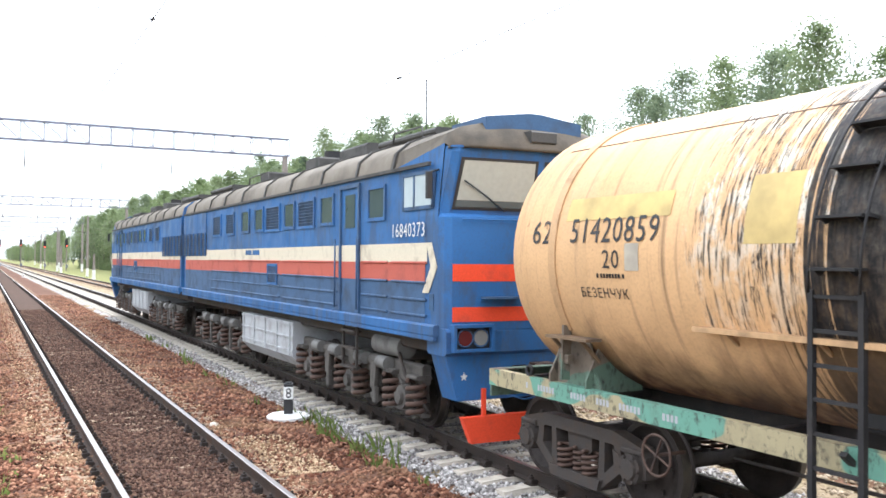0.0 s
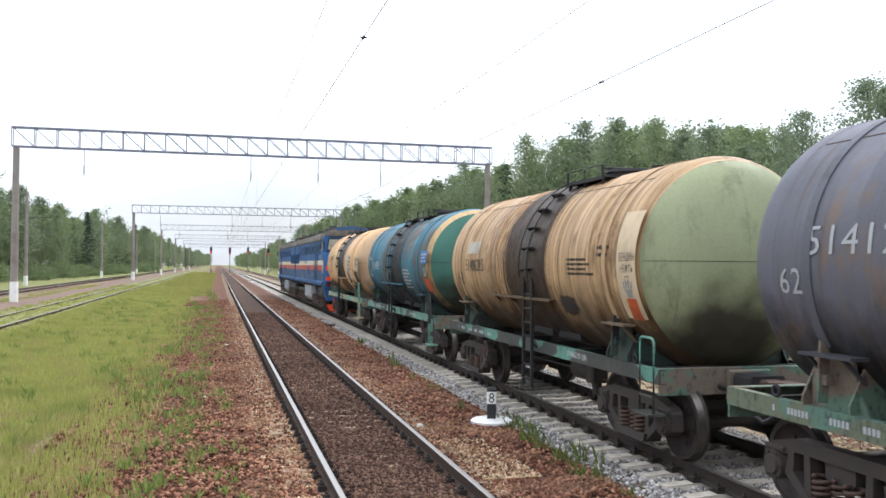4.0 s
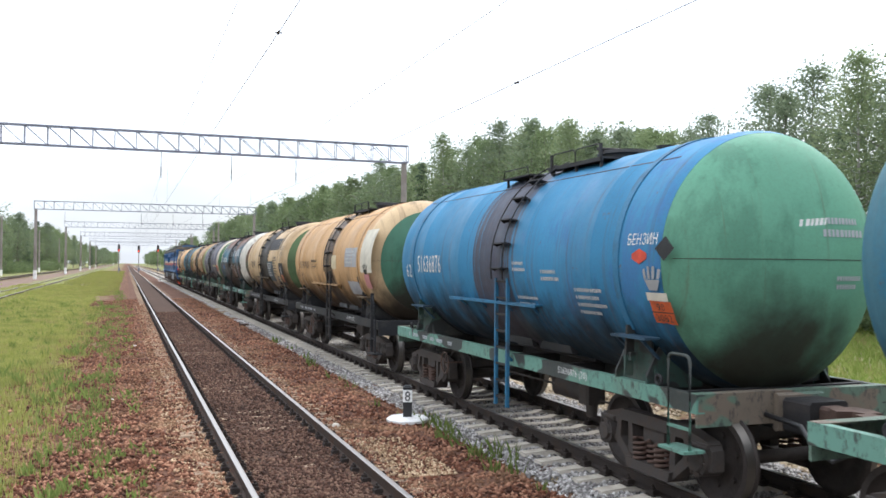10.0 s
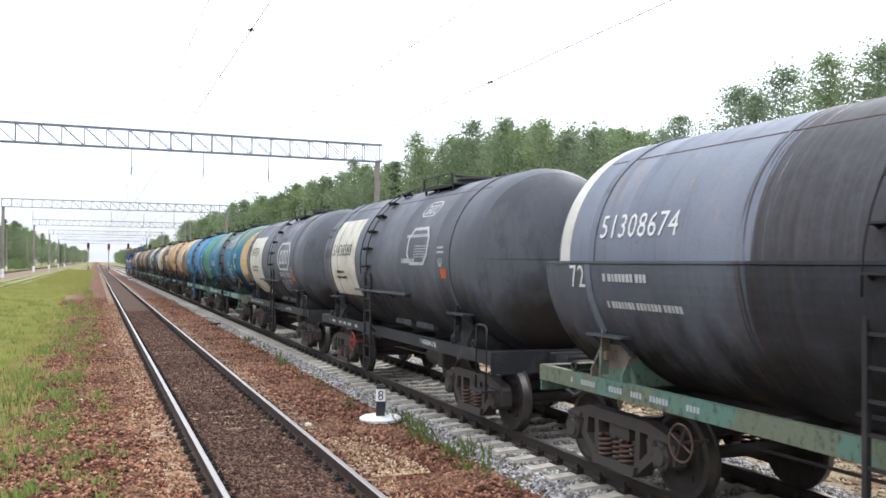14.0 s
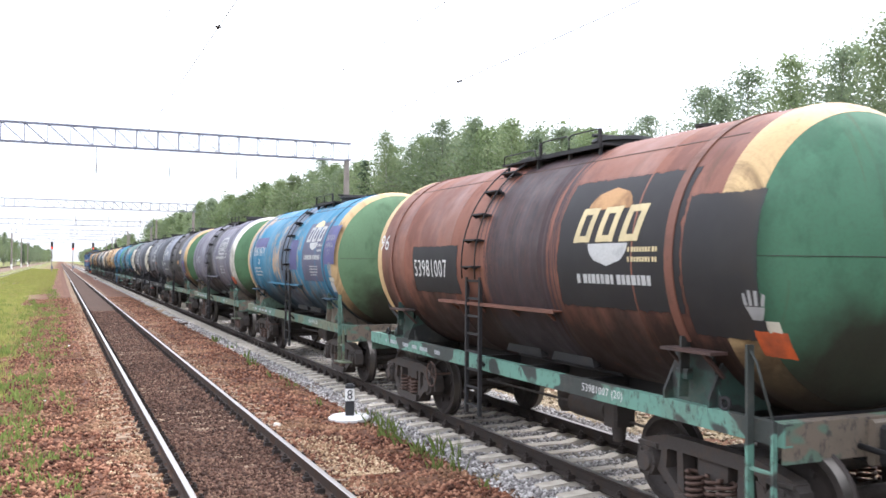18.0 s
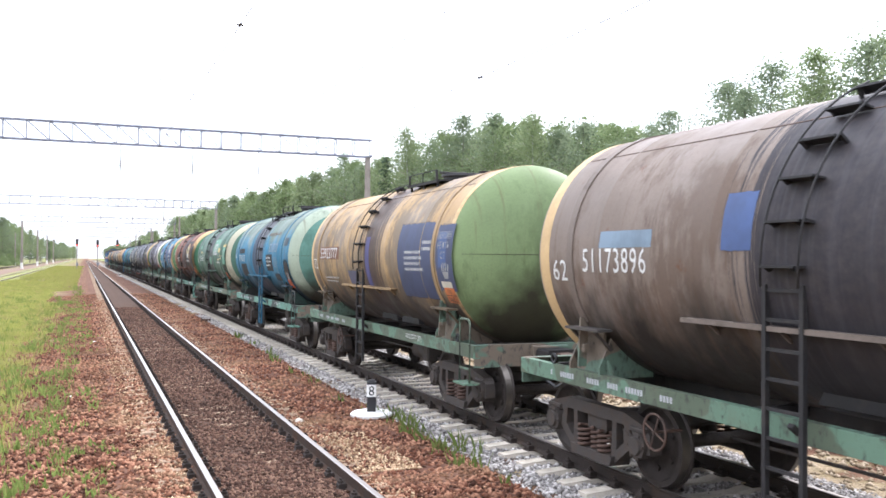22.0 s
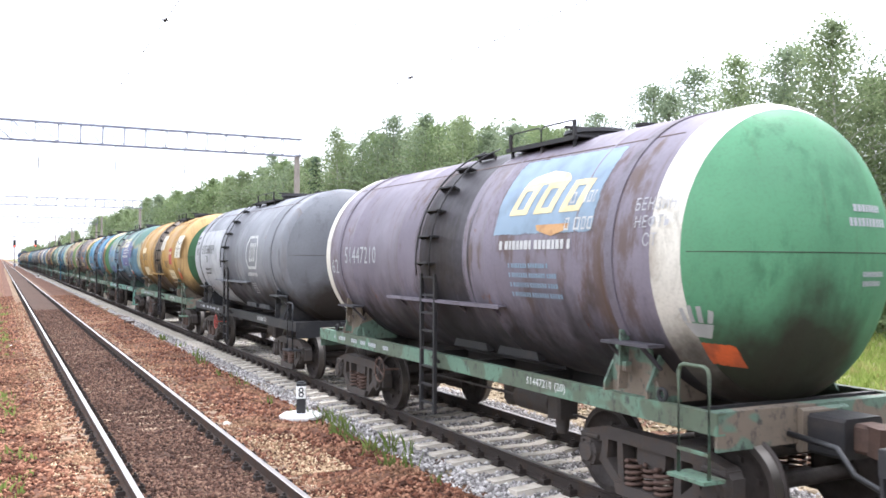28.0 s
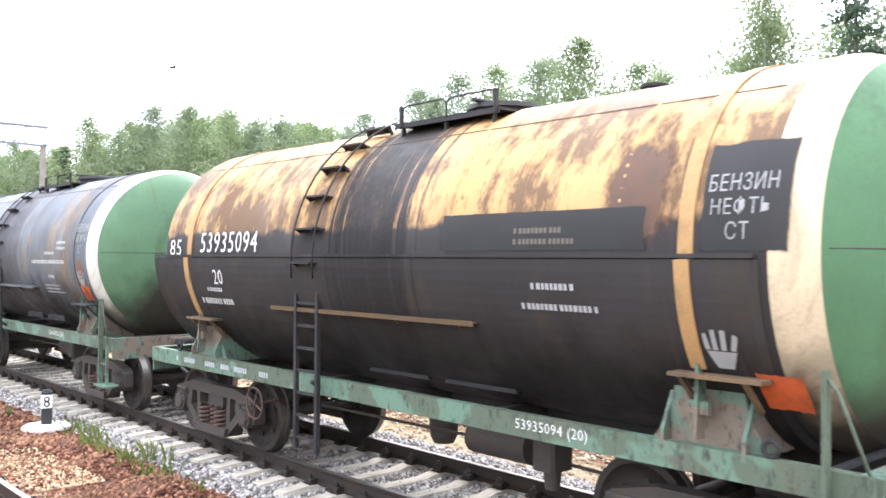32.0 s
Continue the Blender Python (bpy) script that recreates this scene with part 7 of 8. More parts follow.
def panel_paint(key):
    if key not in PANEL:
        c = TINT[key]
        dull = (0.10, 0.05, 0.035) if key.startswith("orange") else tuple(0.4 * q + 0.02 for q in c)
        PANEL[key] = worn("panel_paint", c, dull, 0.6 if key.startswith("orange") else 0.35 if max(c) > 0.1 else 0.15, 0.6, 0.0, 4.0)
        PANEL["thin " + key] = peeling("peeling_paint", c, key in ("smear", "rustp"), key in ("panelwhite", "palegrey", "palebeige", "butter", "plategrey", "violet"))
    return PANEL[key]


def thin_paint(key):
    panel_paint(key)
    return PANEL["thin " + key]


def tank_point(y, z, lift):
    a = math.asin(max(-0.99, min(0.99, (z - ZC) / R)))
    r = R + lift + PROUD[0]
    return (-r * math.cos(a), y, ZC + r * math.sin(a))


def sheet(y0, y1, z0, z1, lift, ragged=0.0, seed=0, outline=None):
    """A painted patch on the shell, as a grid that follows the curve; ragged: uneven edges."""
    rng = random.Random(seed)
    span = math.degrees(math.asin(max(-0.99, min(0.99, (z1 - ZC) / R))) - math.asin(max(-0.99, min(0.99, (z0 - ZC) / R))))
    nz, ny = max(2, math.ceil(span / 3)), 2 if not ragged else 12
    k = Kit()
    vs = []
    for i in range(nz + 1):
        for j in range(ny + 1):
            u, v = j / ny, i / nz
            if outline:
                a, b = outline(v)
                u = a + (b - a) * u
            y, z = y0 + (y1 - y0) * u, z0 + (z1 - z0) * v
            if ragged and (i in (0, nz) or j in (0, ny)):
                y += rng.gauss(0, ragged)
                z += rng.gauss(0, ragged)
            vs.append(tank_point(y, z, lift))
    k.add(vs, [(i * (ny + 1) + j, i * (ny + 1) + j + 1, (i + 1) * (ny + 1) + j + 1, (i + 1) * (ny + 1) + j) for i in range(nz) for j in range(ny)], 0, True)
    return k


def flat_on_tank(faces, y0, y1, z0, z1, lift):
    """Shapes drawn in a unit square, laid on the shell."""
    k = Kit()
    for f in faces:
        k.add([tank_point(y0 + (y1 - y0) * u, z0 + (z1 - z0) * v, lift) for u, v in f], [tuple(range(len(f)))])
    return k


def octagon():
    a, b = 0.28, 0.16
    o = [(a * 0.6, 0), (1 - a * 0.6, 0), (1, a), (1, 1 - a), (1 - a * 0.6, 1), (a * 0.6, 1), (0, 1 - a), (0, a)]
    i = [(0.5 + (u - 0.5) * 0.88, 0.5 + (v - 0.5) * (1 - b)) for u, v in o]
    faces = []
    for j in range(8):
        p, q, r, s = o[j], o[(j + 1) % 8], i[(j + 1) % 8], i[j]
        m = 6
        for t in range(m):
            w = lambda A, B, x: (A[0] + (B[0] - A[0]) * x, A[1] + (B[1] - A[1]) * x)
            faces.append([w(p, q, t / m), w(p, q, (t + 1) / m), w(s, r, (t + 1) / m), w(s, r, t / m)])
    return faces


def blocks():
    """Three slanting hollow blocks that stand for a company's initials."""
    marks = []
    for c in range(3):
        u0 = 0.02 + 0.33 * c
        faces = []

        def strip(ua, ub, v0, v1, n):
            for i in range(n):
                a, b = v0 + (v1 - v0) * i / n, v0 + (v1 - v0) * (i + 1) / n
                faces.append([(u0 + ua + 0.08 * a, a), (u0 + ub + 0.08 * a, a), (u0 + ub + 0.08 * b, b), (u0 + ua + 0.08 * b, b)])

        strip(0.0, 0.075, 0.0, 1.0, 8)
        strip(0.17, 0.245, 0.0, 1.0, 8)
        for v in (0.0, 0.8):
            strip(0.075, 0.17, v, v + 0.2, 2)
        marks.append(faces)
    return marks


SYMBOL = [[(0.3, 0.0), (0.7, 0.0), (0.9, 0.45), (0.1, 0.45)], [(0.08, 0.48), (0.22, 0.48), (0.16, 0.9), (0.04, 0.86)], [(0.28, 0.48), (0.42, 0.48), (0.40, 1.0), (0.28, 1.0)],
          [(0.50, 0.48), (0.64, 0.48), (0.68, 1.0), (0.54, 1.0)], [(0.74, 0.48), (0.88, 0.48), (1.0, 0.84), (0.86, 0.9)]]


def fitted(text, y0, y1, z0, z1, lift):
    high = (z1 - z0) * R / max(0.5, math.sqrt(max(0.1, R * R - ((z0 + z1) / 2 - ZC) ** 2)))
    return on_tank(text, y0, z0, high, lift, (y0 - y1) / (TEXTS[text][2] * high))


def mark(w, i, kind, key, y0, y1, z0, z1, rows, spec, wi):
    """One painted mark on a wagon's side."""
    lift = 0.0035 + 0.0005 * (i % 8)
    PROUD[0] = 0.055 if wi in JACKETED and (z0 + z1) / 2 < 2.6 else 0.0
    if kind == "b" and wi in (16, 25) and z1 - z0 > 0.13 and not rows > 1:
        key = "orangep" if wi == 16 else "grey"
    if kind == "p" and wi == 25 and key == "blackp":
        key = "smear"
    if kind == "p" and key == "white":
        key = "panelwhite"
    if kind == "L" and wi in (8, 16, 25):
        key = "greyblue" if wi == 16 else "grey"
    seed = wi * 50 + i
    if kind == "n":
        part("wagon_number", fitted(spec["num"], y0, y1, z0, z1, 0.0095), INK[spec["ink"]], w, "painted wagon number")
    elif kind == "c":
        part("area_code", fitted(spec["code"], y0, y1, z0, z1, 0.0095), INK[spec["ink"]], w, "painted two-figure code")
    elif kind == "t":
        part("lettering", fitted(key, y0, y1, z0, z1, 0.0095), INK[spec["ink"]], w, "painted words")
    elif kind == "x":
        key = "faded" if key == "black" and wi != 21 else "fadedwhite" if key == "white" else key
        h = (z1 - z0) * 0.26
        for t, a, b in (("БЕНЗИН", 0.0, 0.72), ("НЕФТЬ", 0.06, 0.37), ("СТ", 0.30, 0.02)):
            wide = (y0 - y1) * {0.0: 1.0, 0.06: 0.86, 0.30: 0.34}[a]
            z = z0 + (z1 - z0) * b
            part("lettering", fitted(t, y0 - (y0 - y1) * a, y0 - (y0 - y1) * a - wide, z, z + h, 0.0098), panel_paint(key), w, "painted words")
    elif kind == "p":
        part("paint_patch" if key in ("smear", "rustp") else "painted_panel", sheet(y0, y1, z0, z1, lift, 0.0, seed), thin_paint(key), w)
    elif kind == "b":
        n = rows or 1
        for r in range(n):
            h = (z1 - z0) / n
            length = (y0 - y1) * (1.0 if n == 1 else random.Random(seed + r).uniform(0.7, 1.0))
            tagged(part("small_print", bars_on_tank([(y0, length, z1 - h * (r + 0.85), h * (0.5 if n > 1 else 0.85))], 0.009), thin_paint(key) if h > 0.13 else panel_paint(key), w), kind="stuff")
    elif kind == "8":
        part("logo_frame", flat_on_tank(octagon(), y0, y1, z0, z1, 0.009), panel_paint(key), w, "white eight-sided frame")
    elif kind == "L":
        for face in blocks():
            part("company_mark", flat_on_tank(face, y0, y1, z0, z1, 0.0092), thin_paint(key), w)
    elif kind in ("d", "u"):
        if kind == "d":
            part("logo_half_disc", sheet(y0, y1, z0, z1, 0.008, 0, 0, lambda v: (0.5 - 0.5 * math.sqrt(max(0.0, 1 - v * v)), 0.5 + 0.5 * math.sqrt(max(0.0, 1 - v * v)))), panel_paint(key), w)
        else:
            part("logo_half_disc", sheet(y0, y1, z0, z1, 0.008, 0, 0, lambda v: (0.5 - 0.5 * math.sqrt(max(0.0, 1 - (1 - v) ** 2)), 0.5 + 0.5 * math.sqrt(max(0.0, 1 - (1 - v) ** 2)))), panel_paint(key), w)
    elif kind == "h":
        part("hazard_symbol", flat_on_tank(SYMBOL, y0, y1, z0, z1, 0.0102), thin_paint("fadedwhite" if key == "white" else key), w, "peeling hazard symbol")
    elif kind == "m":
        part("hazard_diamond", sheet(y0, y1, z0, z1, 0.0088, 0, 0, lambda v: (abs(v - 0.5), 1 - abs(v - 0.5))), panel_paint(key), w, "diamond-shaped hazard label")
    elif kind == "o":
        y0, y1 = y0 - 0.12 * (y0 - y1), y1 + 0.1 * (y0 - y1)
        plate = part("warning_plate", sheet(y0, y1, z0, z1, 0.0085, 0.004, seed), panel_paint(key), w, "orange danger plate")
        if wi in (5, 7, 11, 17, 18, 19, 20, 26):
            m, h = (z0 + z1) / 2, (z1 - z0) * 0.32
            part("lettering", fitted("90", y0 - (y0 - y1) * 0.3, y0 - (y0 - y1) * 0.66, m + h * 0.25, m + h * 1.25, 0.0108), LETTER_BLACK, plate)
            part("lettering", fitted("3082", y0 - (y0 - y1) * 0.12, y0 - (y0 - y1) * 0.86, m - h * 1.3, m - h * 0.3, 0.0108), LETTER_BLACK, plate)
            part("plate_bar", sheet(y0, y1, m - 0.006, m + 0.006, 0.0098), LETTER_BLACK, plate)


def beam_text(w, text, y, z, high):
    """Stencilled lettering on the side beam."""
    vs, fs, wide = TEXTS[text]
    k = Kit()
    k.add([(-1.304, y - u * high, z + v * high) for u, v in vs], fs)
    part("stencilled_number", k, LETTER_WHITE, w)

# ---- the diesel locomotive: two like sections, cab ends outwards ----
L_BLUE = tank_paint("blue_loco_paint", (0.036, 0.125, 0.31), (0.05, 0.095, 0.185), 0.45, (0.05, 0.05, 0.06), 0.45, shine=0.42, seed=2.0)
L_GREY = worn("grey_blue_side_paint", (0.048, 0.10, 0.195), (0.05, 0.06, 0.08), 0.55, 0.55)
L_CREAM = worn("cream_stripe_paint", (0.62, 0.55, 0.42), (0.3, 0.24, 0.18), 0.3, 0.55)
L_RED = worn("brick_red_stripe_paint", (0.45, 0.10, 0.07), (0.2, 0.07, 0.06), 0.3, 0.55)
L_ROOF = worn("grimy_roof_paint", (0.175, 0.148, 0.115), (0.075, 0.062, 0.05), 0.6, 0.7, 0.0, 1.2)
L_CABROOF = worn("brown_cab_roof_paint", (0.115, 0.095, 0.072), (0.06, 0.055, 0.05), 0.5, 0.7)
L_ROOF_DARK = worn("sooty_roof_paint", (0.07, 0.066, 0.062), (0.03, 0.03, 0.03), 0.5, 0.7)
L_GLASS = glass_material("dark_window_glass", (0.05, 0.07, 0.075))
L_BLIND = plain("drawn_beige_blind", (0.36, 0.36, 0.31), 0.22)
L_FUEL = worn("dusty_grey_tank_paint", (0.40, 0.41, 0.42), (0.2, 0.18, 0.16), 0.35, 0.7)
L_PIPE = worn("grimy_grey_paint", (0.17, 0.165, 0.155), (0.08, 0.072, 0.065), 0.5, 0.75)
L_RED_BRIGHT = worn("bright_red_band_paint", (0.75, 0.075, 0.03), (0.35, 0.06, 0.04), 0.2, 0.45)
L_BOGIE = worn("dusty_bogie_steel", (0.105, 0.095, 0.085), (0.045, 0.04, 0.037), 0.5, 0.75, 0.1, 4.0)
HALF = 1.475


def cross_section(y, half=HALF, edge=3.86, crown=4.52):
    """Body outline at one place: sill, upright side, rounded roof."""
    pts = [(-half, 1.62), (-half, edge)]
    for i in range(1, 10):
        a = math.pi * i / 10
        pts.append((-half * math.cos(a), edge + (crown - edge) * math.sin(a) ** 0.75))
    return pts + [(half, edge), (half, 1.62)]


def framed_window(root, y0, y1, z0, z1, glass, name="window", louvre=False):
    for s in (-1, 1):
        k = Kit()
        x = s * (HALF + 0.012)
        w = 0.055
        for a, b, c, d in ((y0, y1, z1 - w, z1), (y0, y1, z0, z0 + w), (y0, y0 + w, z0 + w, z1 - w), (y1 - w, y1, z0 + w, z1 - w)):
            k.box((x, (a + b) / 2, (c + d) / 2), (0.035, b - a, d - c))
        if louvre:
            fr = part("louvre_frame", k, L_BLUE, root)
            k = Kit()
            n = 8
            for i in range(n):
                z = z0 + w + (z1 - z0 - 2 * w) * (i + 0.5) / n
                k.box((x, (y0 + y1) / 2, z), (0.012, y1 - y0 - 2 * w, (z1 - z0) / n * 0.95), 0, Matrix.Rotation(s * 0.6, 3, "Y"))
            k.box((s * (HALF + 0.004), (y0 + y1) / 2, (z0 + z1) / 2), (0.006, y1 - y0 - 2 * w, z1 - z0 - 2 * w), 1)
            part("louvres", k, [L_GREY, BLACK], fr, "dark slatted louvres")
        else:
            fr = part("window_frame", k, L_BLUE, root)
            part("pane", Kit().box((s * (HALF + 0.006), (y0 + y1) / 2, (z0 + z1) / 2), (0.01, y1 - y0 - 2 * w, z1 - z0 - 2 * w)), glass, fr, "dark glass pane")


def build_loco():
    root = thing("diesel_locomotive", "blue diesel locomotive section with cream and red side stripes", "locomotive", "locomotive sections")
    # body shell from the inner end (+8.55) to the cab's rear wall
    k = Kit()
    rows = [(8.45, 0), (4.9, 0), (0, 0), (-6.6, 0)]
    vs = []
    sec = None
    for y, _ in rows:
        sec = cross_section(y)
        vs += [(p[0], y, p[1]) for p in sec]
    n = len(sec)
    k.add(vs, [(j * n + i, j * n + i + 1, (j + 1) * n + i + 1, (j + 1) * n + i) for j in range(len(rows) - 1) for i in range(n - 1)])
    for j in range(len(rows) - 1):
        for i in range(n - 1):
            q = j * (n - 1) + i
            k.m[q] = 1 if 1 <= i <= n - 3 else 0
            k.s[q] = 1 <= i <= n - 3
    k.add(vs[:n], [tuple(range(n))], 0)
    part("body", k, [L_BLUE, L_ROOF], root)
    for y in (7.2, 5.2, 3.6, 1.9, 0.0, -1.8, -3.6, -5.3, -6.75):
        kk = Kit()
        a = cross_section(y, HALF + 0.015, 3.86, 4.545)
        pts = a[1:-1]
        for p, q in zip(pts, pts[1:]):
            kk.bar((p[0], y, p[1]), (q[0], y, q[1]), 0.07, 0.03)
        part("roof_seam", kk, L_ROOF_DARK, root)
    for s in (-1, 1):
        kk = Kit()
        kk.box((s * (HALF + 0.02), 0.2, 3.87), (0.05, 16.4, 0.05))
        part("gutter", kk, L_ROOF_DARK, root)
        kk = Kit()
        kk.box((s * (HALF + 0.03), 0.1, 1.60), (0.10, 16.7, 0.16), ch=0.02)
        kk.box((s * (HALF + 0.05), 0.1, 1.50), (0.05, 16.7, 0.06))
        part("sill", kk, L_BLUE, root)
        kk = Kit()
        kk.box((s * (HALF + 0.004), 0.17, 2.655), (0.006, 16.16, 0.27), 0)
        part("cream_stripe", kk, L_CREAM, root)
        kk = Kit()
        kk.box((s * (HALF + 0.005), 0.20, 2.38), (0.007, 16.1, 0.28), 0)
        part("red_stripe", kk, L_RED, root)
        kk = Kit()
        kk.box((s * (HALF + 0.003), 0.20, 1.96), (0.005, 16.1, 0.56), 0)
        part("lower_band", kk, L_GREY, root)
        for z in (2.515, 2.24, 2.0, 1.78):
            for y0, y1 in ((4.9, 2.0), (1.7, -1.2), (-1.4, -4.5), (-5.6, -6.6), (-6.75, -7.9)):
                part("moulding", Kit().box((s * (HALF + 0.014), (y0 + y1) / 2, z), (0.028, y0 - y1, 0.035), ch=0.008), L_GREY if z < 2.3 else L_RED, root)
        kk = Kit()
        pts = [(-6.95, 2.52), (-7.95, 2.79), (-8.18, 2.79), (-8.36, 2.46), (-8.12, 2.10), (-7.98, 2.10), (-8.12, 2.46), (-8.02, 2.56)]
        kk.prism([(-7.90, 2.79), (-8.05, 2.79), (-8.22, 2.46), (-7.97, 2.10), (-7.78, 2.10), (-8.03, 2.46)], min(s * (HALF + 0.004), s * (HALF + 0.013)), max(s * (HALF + 0.004), s * (HALF + 0.013)))
        part("arrow_mark", kk, L_CREAM, root, "cream arrow point ending the stripes")
    for a, b in ((-6.52, -5.83), (-4.32, -3.62), (-2.16, -1.46), (0.0, 0.72), (1.13, 1.84)):
        framed_window(root, a, b, 3.15, 3.70, L_GLASS)
    for a, b in ((-3.32, -2.36), (-1.2, -0.18), (2.51, 3.31), (3.83, 4.71)):
        framed_window(root, a, b, 3.13, 3.70, L_GLASS, louvre=True)
    framed_window(root, -1.03, -0.33, 2.02, 2.46, L_GLASS, louvre=True)
    # doors
    for s in (-1, 1):
        kk = Kit()
        x = s * (HALF - 0.005)
        kk.box((x, -5.07, 2.72), (0.02, 0.78, 2.0))
        door = part("side_door", kk, L_BLUE, root, "recessed blue side door")
        kk = Kit()
        for y in (-4.66, -5.48):
            kk.box((s * (HALF + 0.015), y, 2.72), (0.05, 0.06, 2.05))
        kk.box((s * (HALF + 0.015), -5.07, 3.76), (0.05, 0.88, 0.06))
        part("door_frame", kk, L_GREY, door)
        part("pane", Kit().box((s * (HALF + 0.008), -5.07, 3.35), (0.012, 0.42, 0.55)), L_GLASS, door, "dark glass pane")
        part("handrail", Kit().tube([(s * (HALF + 0.09), -4.58, 1.75), (s * (HALF + 0.09), -4.58, 2.9)], 0.016, 6).tube([(s * (HALF + 0.09), -5.56, 1.75), (s * (HALF + 0.09), -5.56, 2.9)], 0.016, 6), L_GREY, door)
        # radiator panel near the inner end
        kk = Kit()
        kk.box((s * (HALF + 0.01), 7.0, 3.55), (0.03, 3.0, 0.55))
        part("radiator_cover", kk, L_BLUE, root)
        kk = Kit()
        kk.box((s * (HALF + 0.006), 7.0, 2.95), (0.01, 3.0, 0.62), 1)
        grille = part("radiator_grille", kk, [L_GREY, BLACK], root, "dark radiator grille")
        for i in range(9):
            part("slat", Kit().box((s * (HALF + 0.03), 7.0, 2.67 + 0.07 * i), (0.02, 3.0, 0.035), 0, Matrix.Rotation(s * 0.5, 3, "Y")), L_GREY, grille)
        for i in range(7):
            part("upright", Kit().box((s * (HALF + 0.045), 5.5 + 0.5 * i, 2.95), (0.03, 0.04, 0.64)), L_BLUE, grille)
        # foot ladder below the door
        kk = Kit()
        for y in (-4.75, -5.35):
            kk.bar((s * 1.46, y, 0.75), (s * 1.46, y, 1.5), 0.04, 0.04)
        for z in (0.78, 1.1, 1.38):
            kk.box((s * 1.46, -5.05, z), (0.14, 0.62, 0.03))
        part("door_steps", kk, GRIME, root)
    # cab: nose, set-back windscreens that lean forward at the top, low roof with a visor
    k = Kit()
    vs = []
    for y, top, edge, crown in ((-6.6, HALF, 3.86, 4.52), (-7.4, 1.44, 3.99, 4.52), (-8.22, 1.38, 4.13, 4.50)):
        ring = [(-HALF, y, 1.62), (-HALF, y, 3.16), (-top, y, edge)]
        ring += [(-top * math.cos(math.pi * i / 10), y, edge + (crown - edge) * math.sin(math.pi * i / 10) ** 0.75) for i in range(1, 10)]
        vs += ring + [(top, y, edge), (HALF, y, 3.16), (HALF, y, 1.62)]
    n = len(vs) // 3
    for j in range(2):
        for i in range(n - 1):
            roof = 2 <= i <= n - 4
            k.add([vs[j * n + i], vs[j * n + i + 1], vs[(j + 1) * n + i + 1], vs[(j + 1) * n + i]], [(0, 1, 2, 3)], 1 if roof else 0)
    part("cab_shell", k, [L_BLUE, L_CABROOF], root)
    rim = vs[2 * n + 2:3 * n - 2]
    k = Kit()
    fr = [(-HALF, -8.22), (-1.44, -8.34), (-1.36, -8.41), (-0.7, -8.47), (0.0, -8.49), (0.7, -8.47), (1.36, -8.41), (1.44, -8.34), (HALF, -8.22)]
    levels = [(1.62, 0.0, 1.0), (3.13, 0.0, 1.0), (3.18, 0.12, 0.99), (4.0, -0.02, 0.935), (4.09, -0.02, 0.925)]

    def front(x, z, lift):
        """A place on the cab's end wall."""
        back = np.interp(z, [v[0] for v in levels], [v[1] for v in levels])
        return (x, float(np.interp(x, [p[0] for p in fr], [p[1] for p in fr]) + back - lift), z)

    k = Kit()
    m = len(fr)
    vs = [(x * w, y + (back if y < -8.3 else 0), z) for z, back, w in levels for x, y in fr]
    k.add(vs, [(j * m + i, (j + 1) * m + i, (j + 1) * m + i + 1, j * m + i + 1) for j in range(len(levels) - 1) for i in range(m - 1)])
    part("cab_front", k, L_BLUE, root)
    # sloping brow of the roof, down to a straight lip over the windscreens
    k = Kit()
    lip = [(p[0], front(p[0], 4.09, 0.10)[1] if abs(p[0]) < 1.3 else -8.32, 4.09) for p in rim]
    under = [(p[0], p[1] + 0.02, 4.05) for p in lip]
    soffit = [(p[0], front(p[0], 4.05, -0.03)[1], 4.06) for p in lip]
    q = len(rim)
    k.add(rim + lip + under + soffit, [(r * q + i, r * q + i + 1, r * q + q + i + 1, r * q + q + i) for r in range(3) for i in range(q - 1)], 0, True)
    part("visor", k, L_CABROOF, root, "brown brow over the windscreens")
    k = Kit()
    k.prism([(-0.80, 4.34), (0.80, 4.34), (0.80, 4.53), (0.1, 4.62), (-0.1, 4.62), (-0.80, 4.53)], -8.32, -7.35, "xz")
    part("roof_hood", k, L_GREY, root, "dark pitched box on the cab roof")
    part("roof_lamp", Kit().box((0.0, -8.44, 4.26), (0.42, 0.24, 0.17), ch=0.02), L_ROOF_DARK, root, "dark headlamp box on the brow")
    for s in (-1, 1):
        def glazing(x0, x1, x2, z0, z1, lift):
            g = []
            for i in range(5):
                z = z0 + (z1 - z0) * i / 4
                for j in range(5):
                    xa = x0 + (x1 - x0) * i / 4
                    g.append(front(s * (xa + (x2 - xa) * j / 4), z, lift))
            kk = Kit()
            kk.add(g, [(i * 5 + j, i * 5 + j + 1, i * 5 + j + 6, i * 5 + j + 5) for i in range(4) for j in range(4)])
            return kk

        f = part("windscreen_frame", glazing(1.32, 1.24, 0.05, 3.23, 3.93, 0.008), BLACK, root, "black rubber windscreen surround")
        part("drawn_blind", glazing(1.26, 1.19, 0.10, 3.36, 3.89, 0.014), L_BLIND, f, "beige blind drawn behind the windscreen")
        part("pane", glazing(1.28, 1.26, 0.09, 3.27, 3.355, 0.014), L_GLASS, f)
        k = Kit()
        k.tube([front(s * 0.55, 3.22, 0.05), front(s * 0.85, 3.42, 0.05), front(s * 1.18, 3.62, 0.035)], 0.012, 5)
        part("wiper", k, BLACK, f)
        part("handrail", Kit().tube([front(s * 1.25, 3.10, 0.07), front(s * 0.2, 3.10, 0.07)], 0.014, 6), L_BLUE, root)
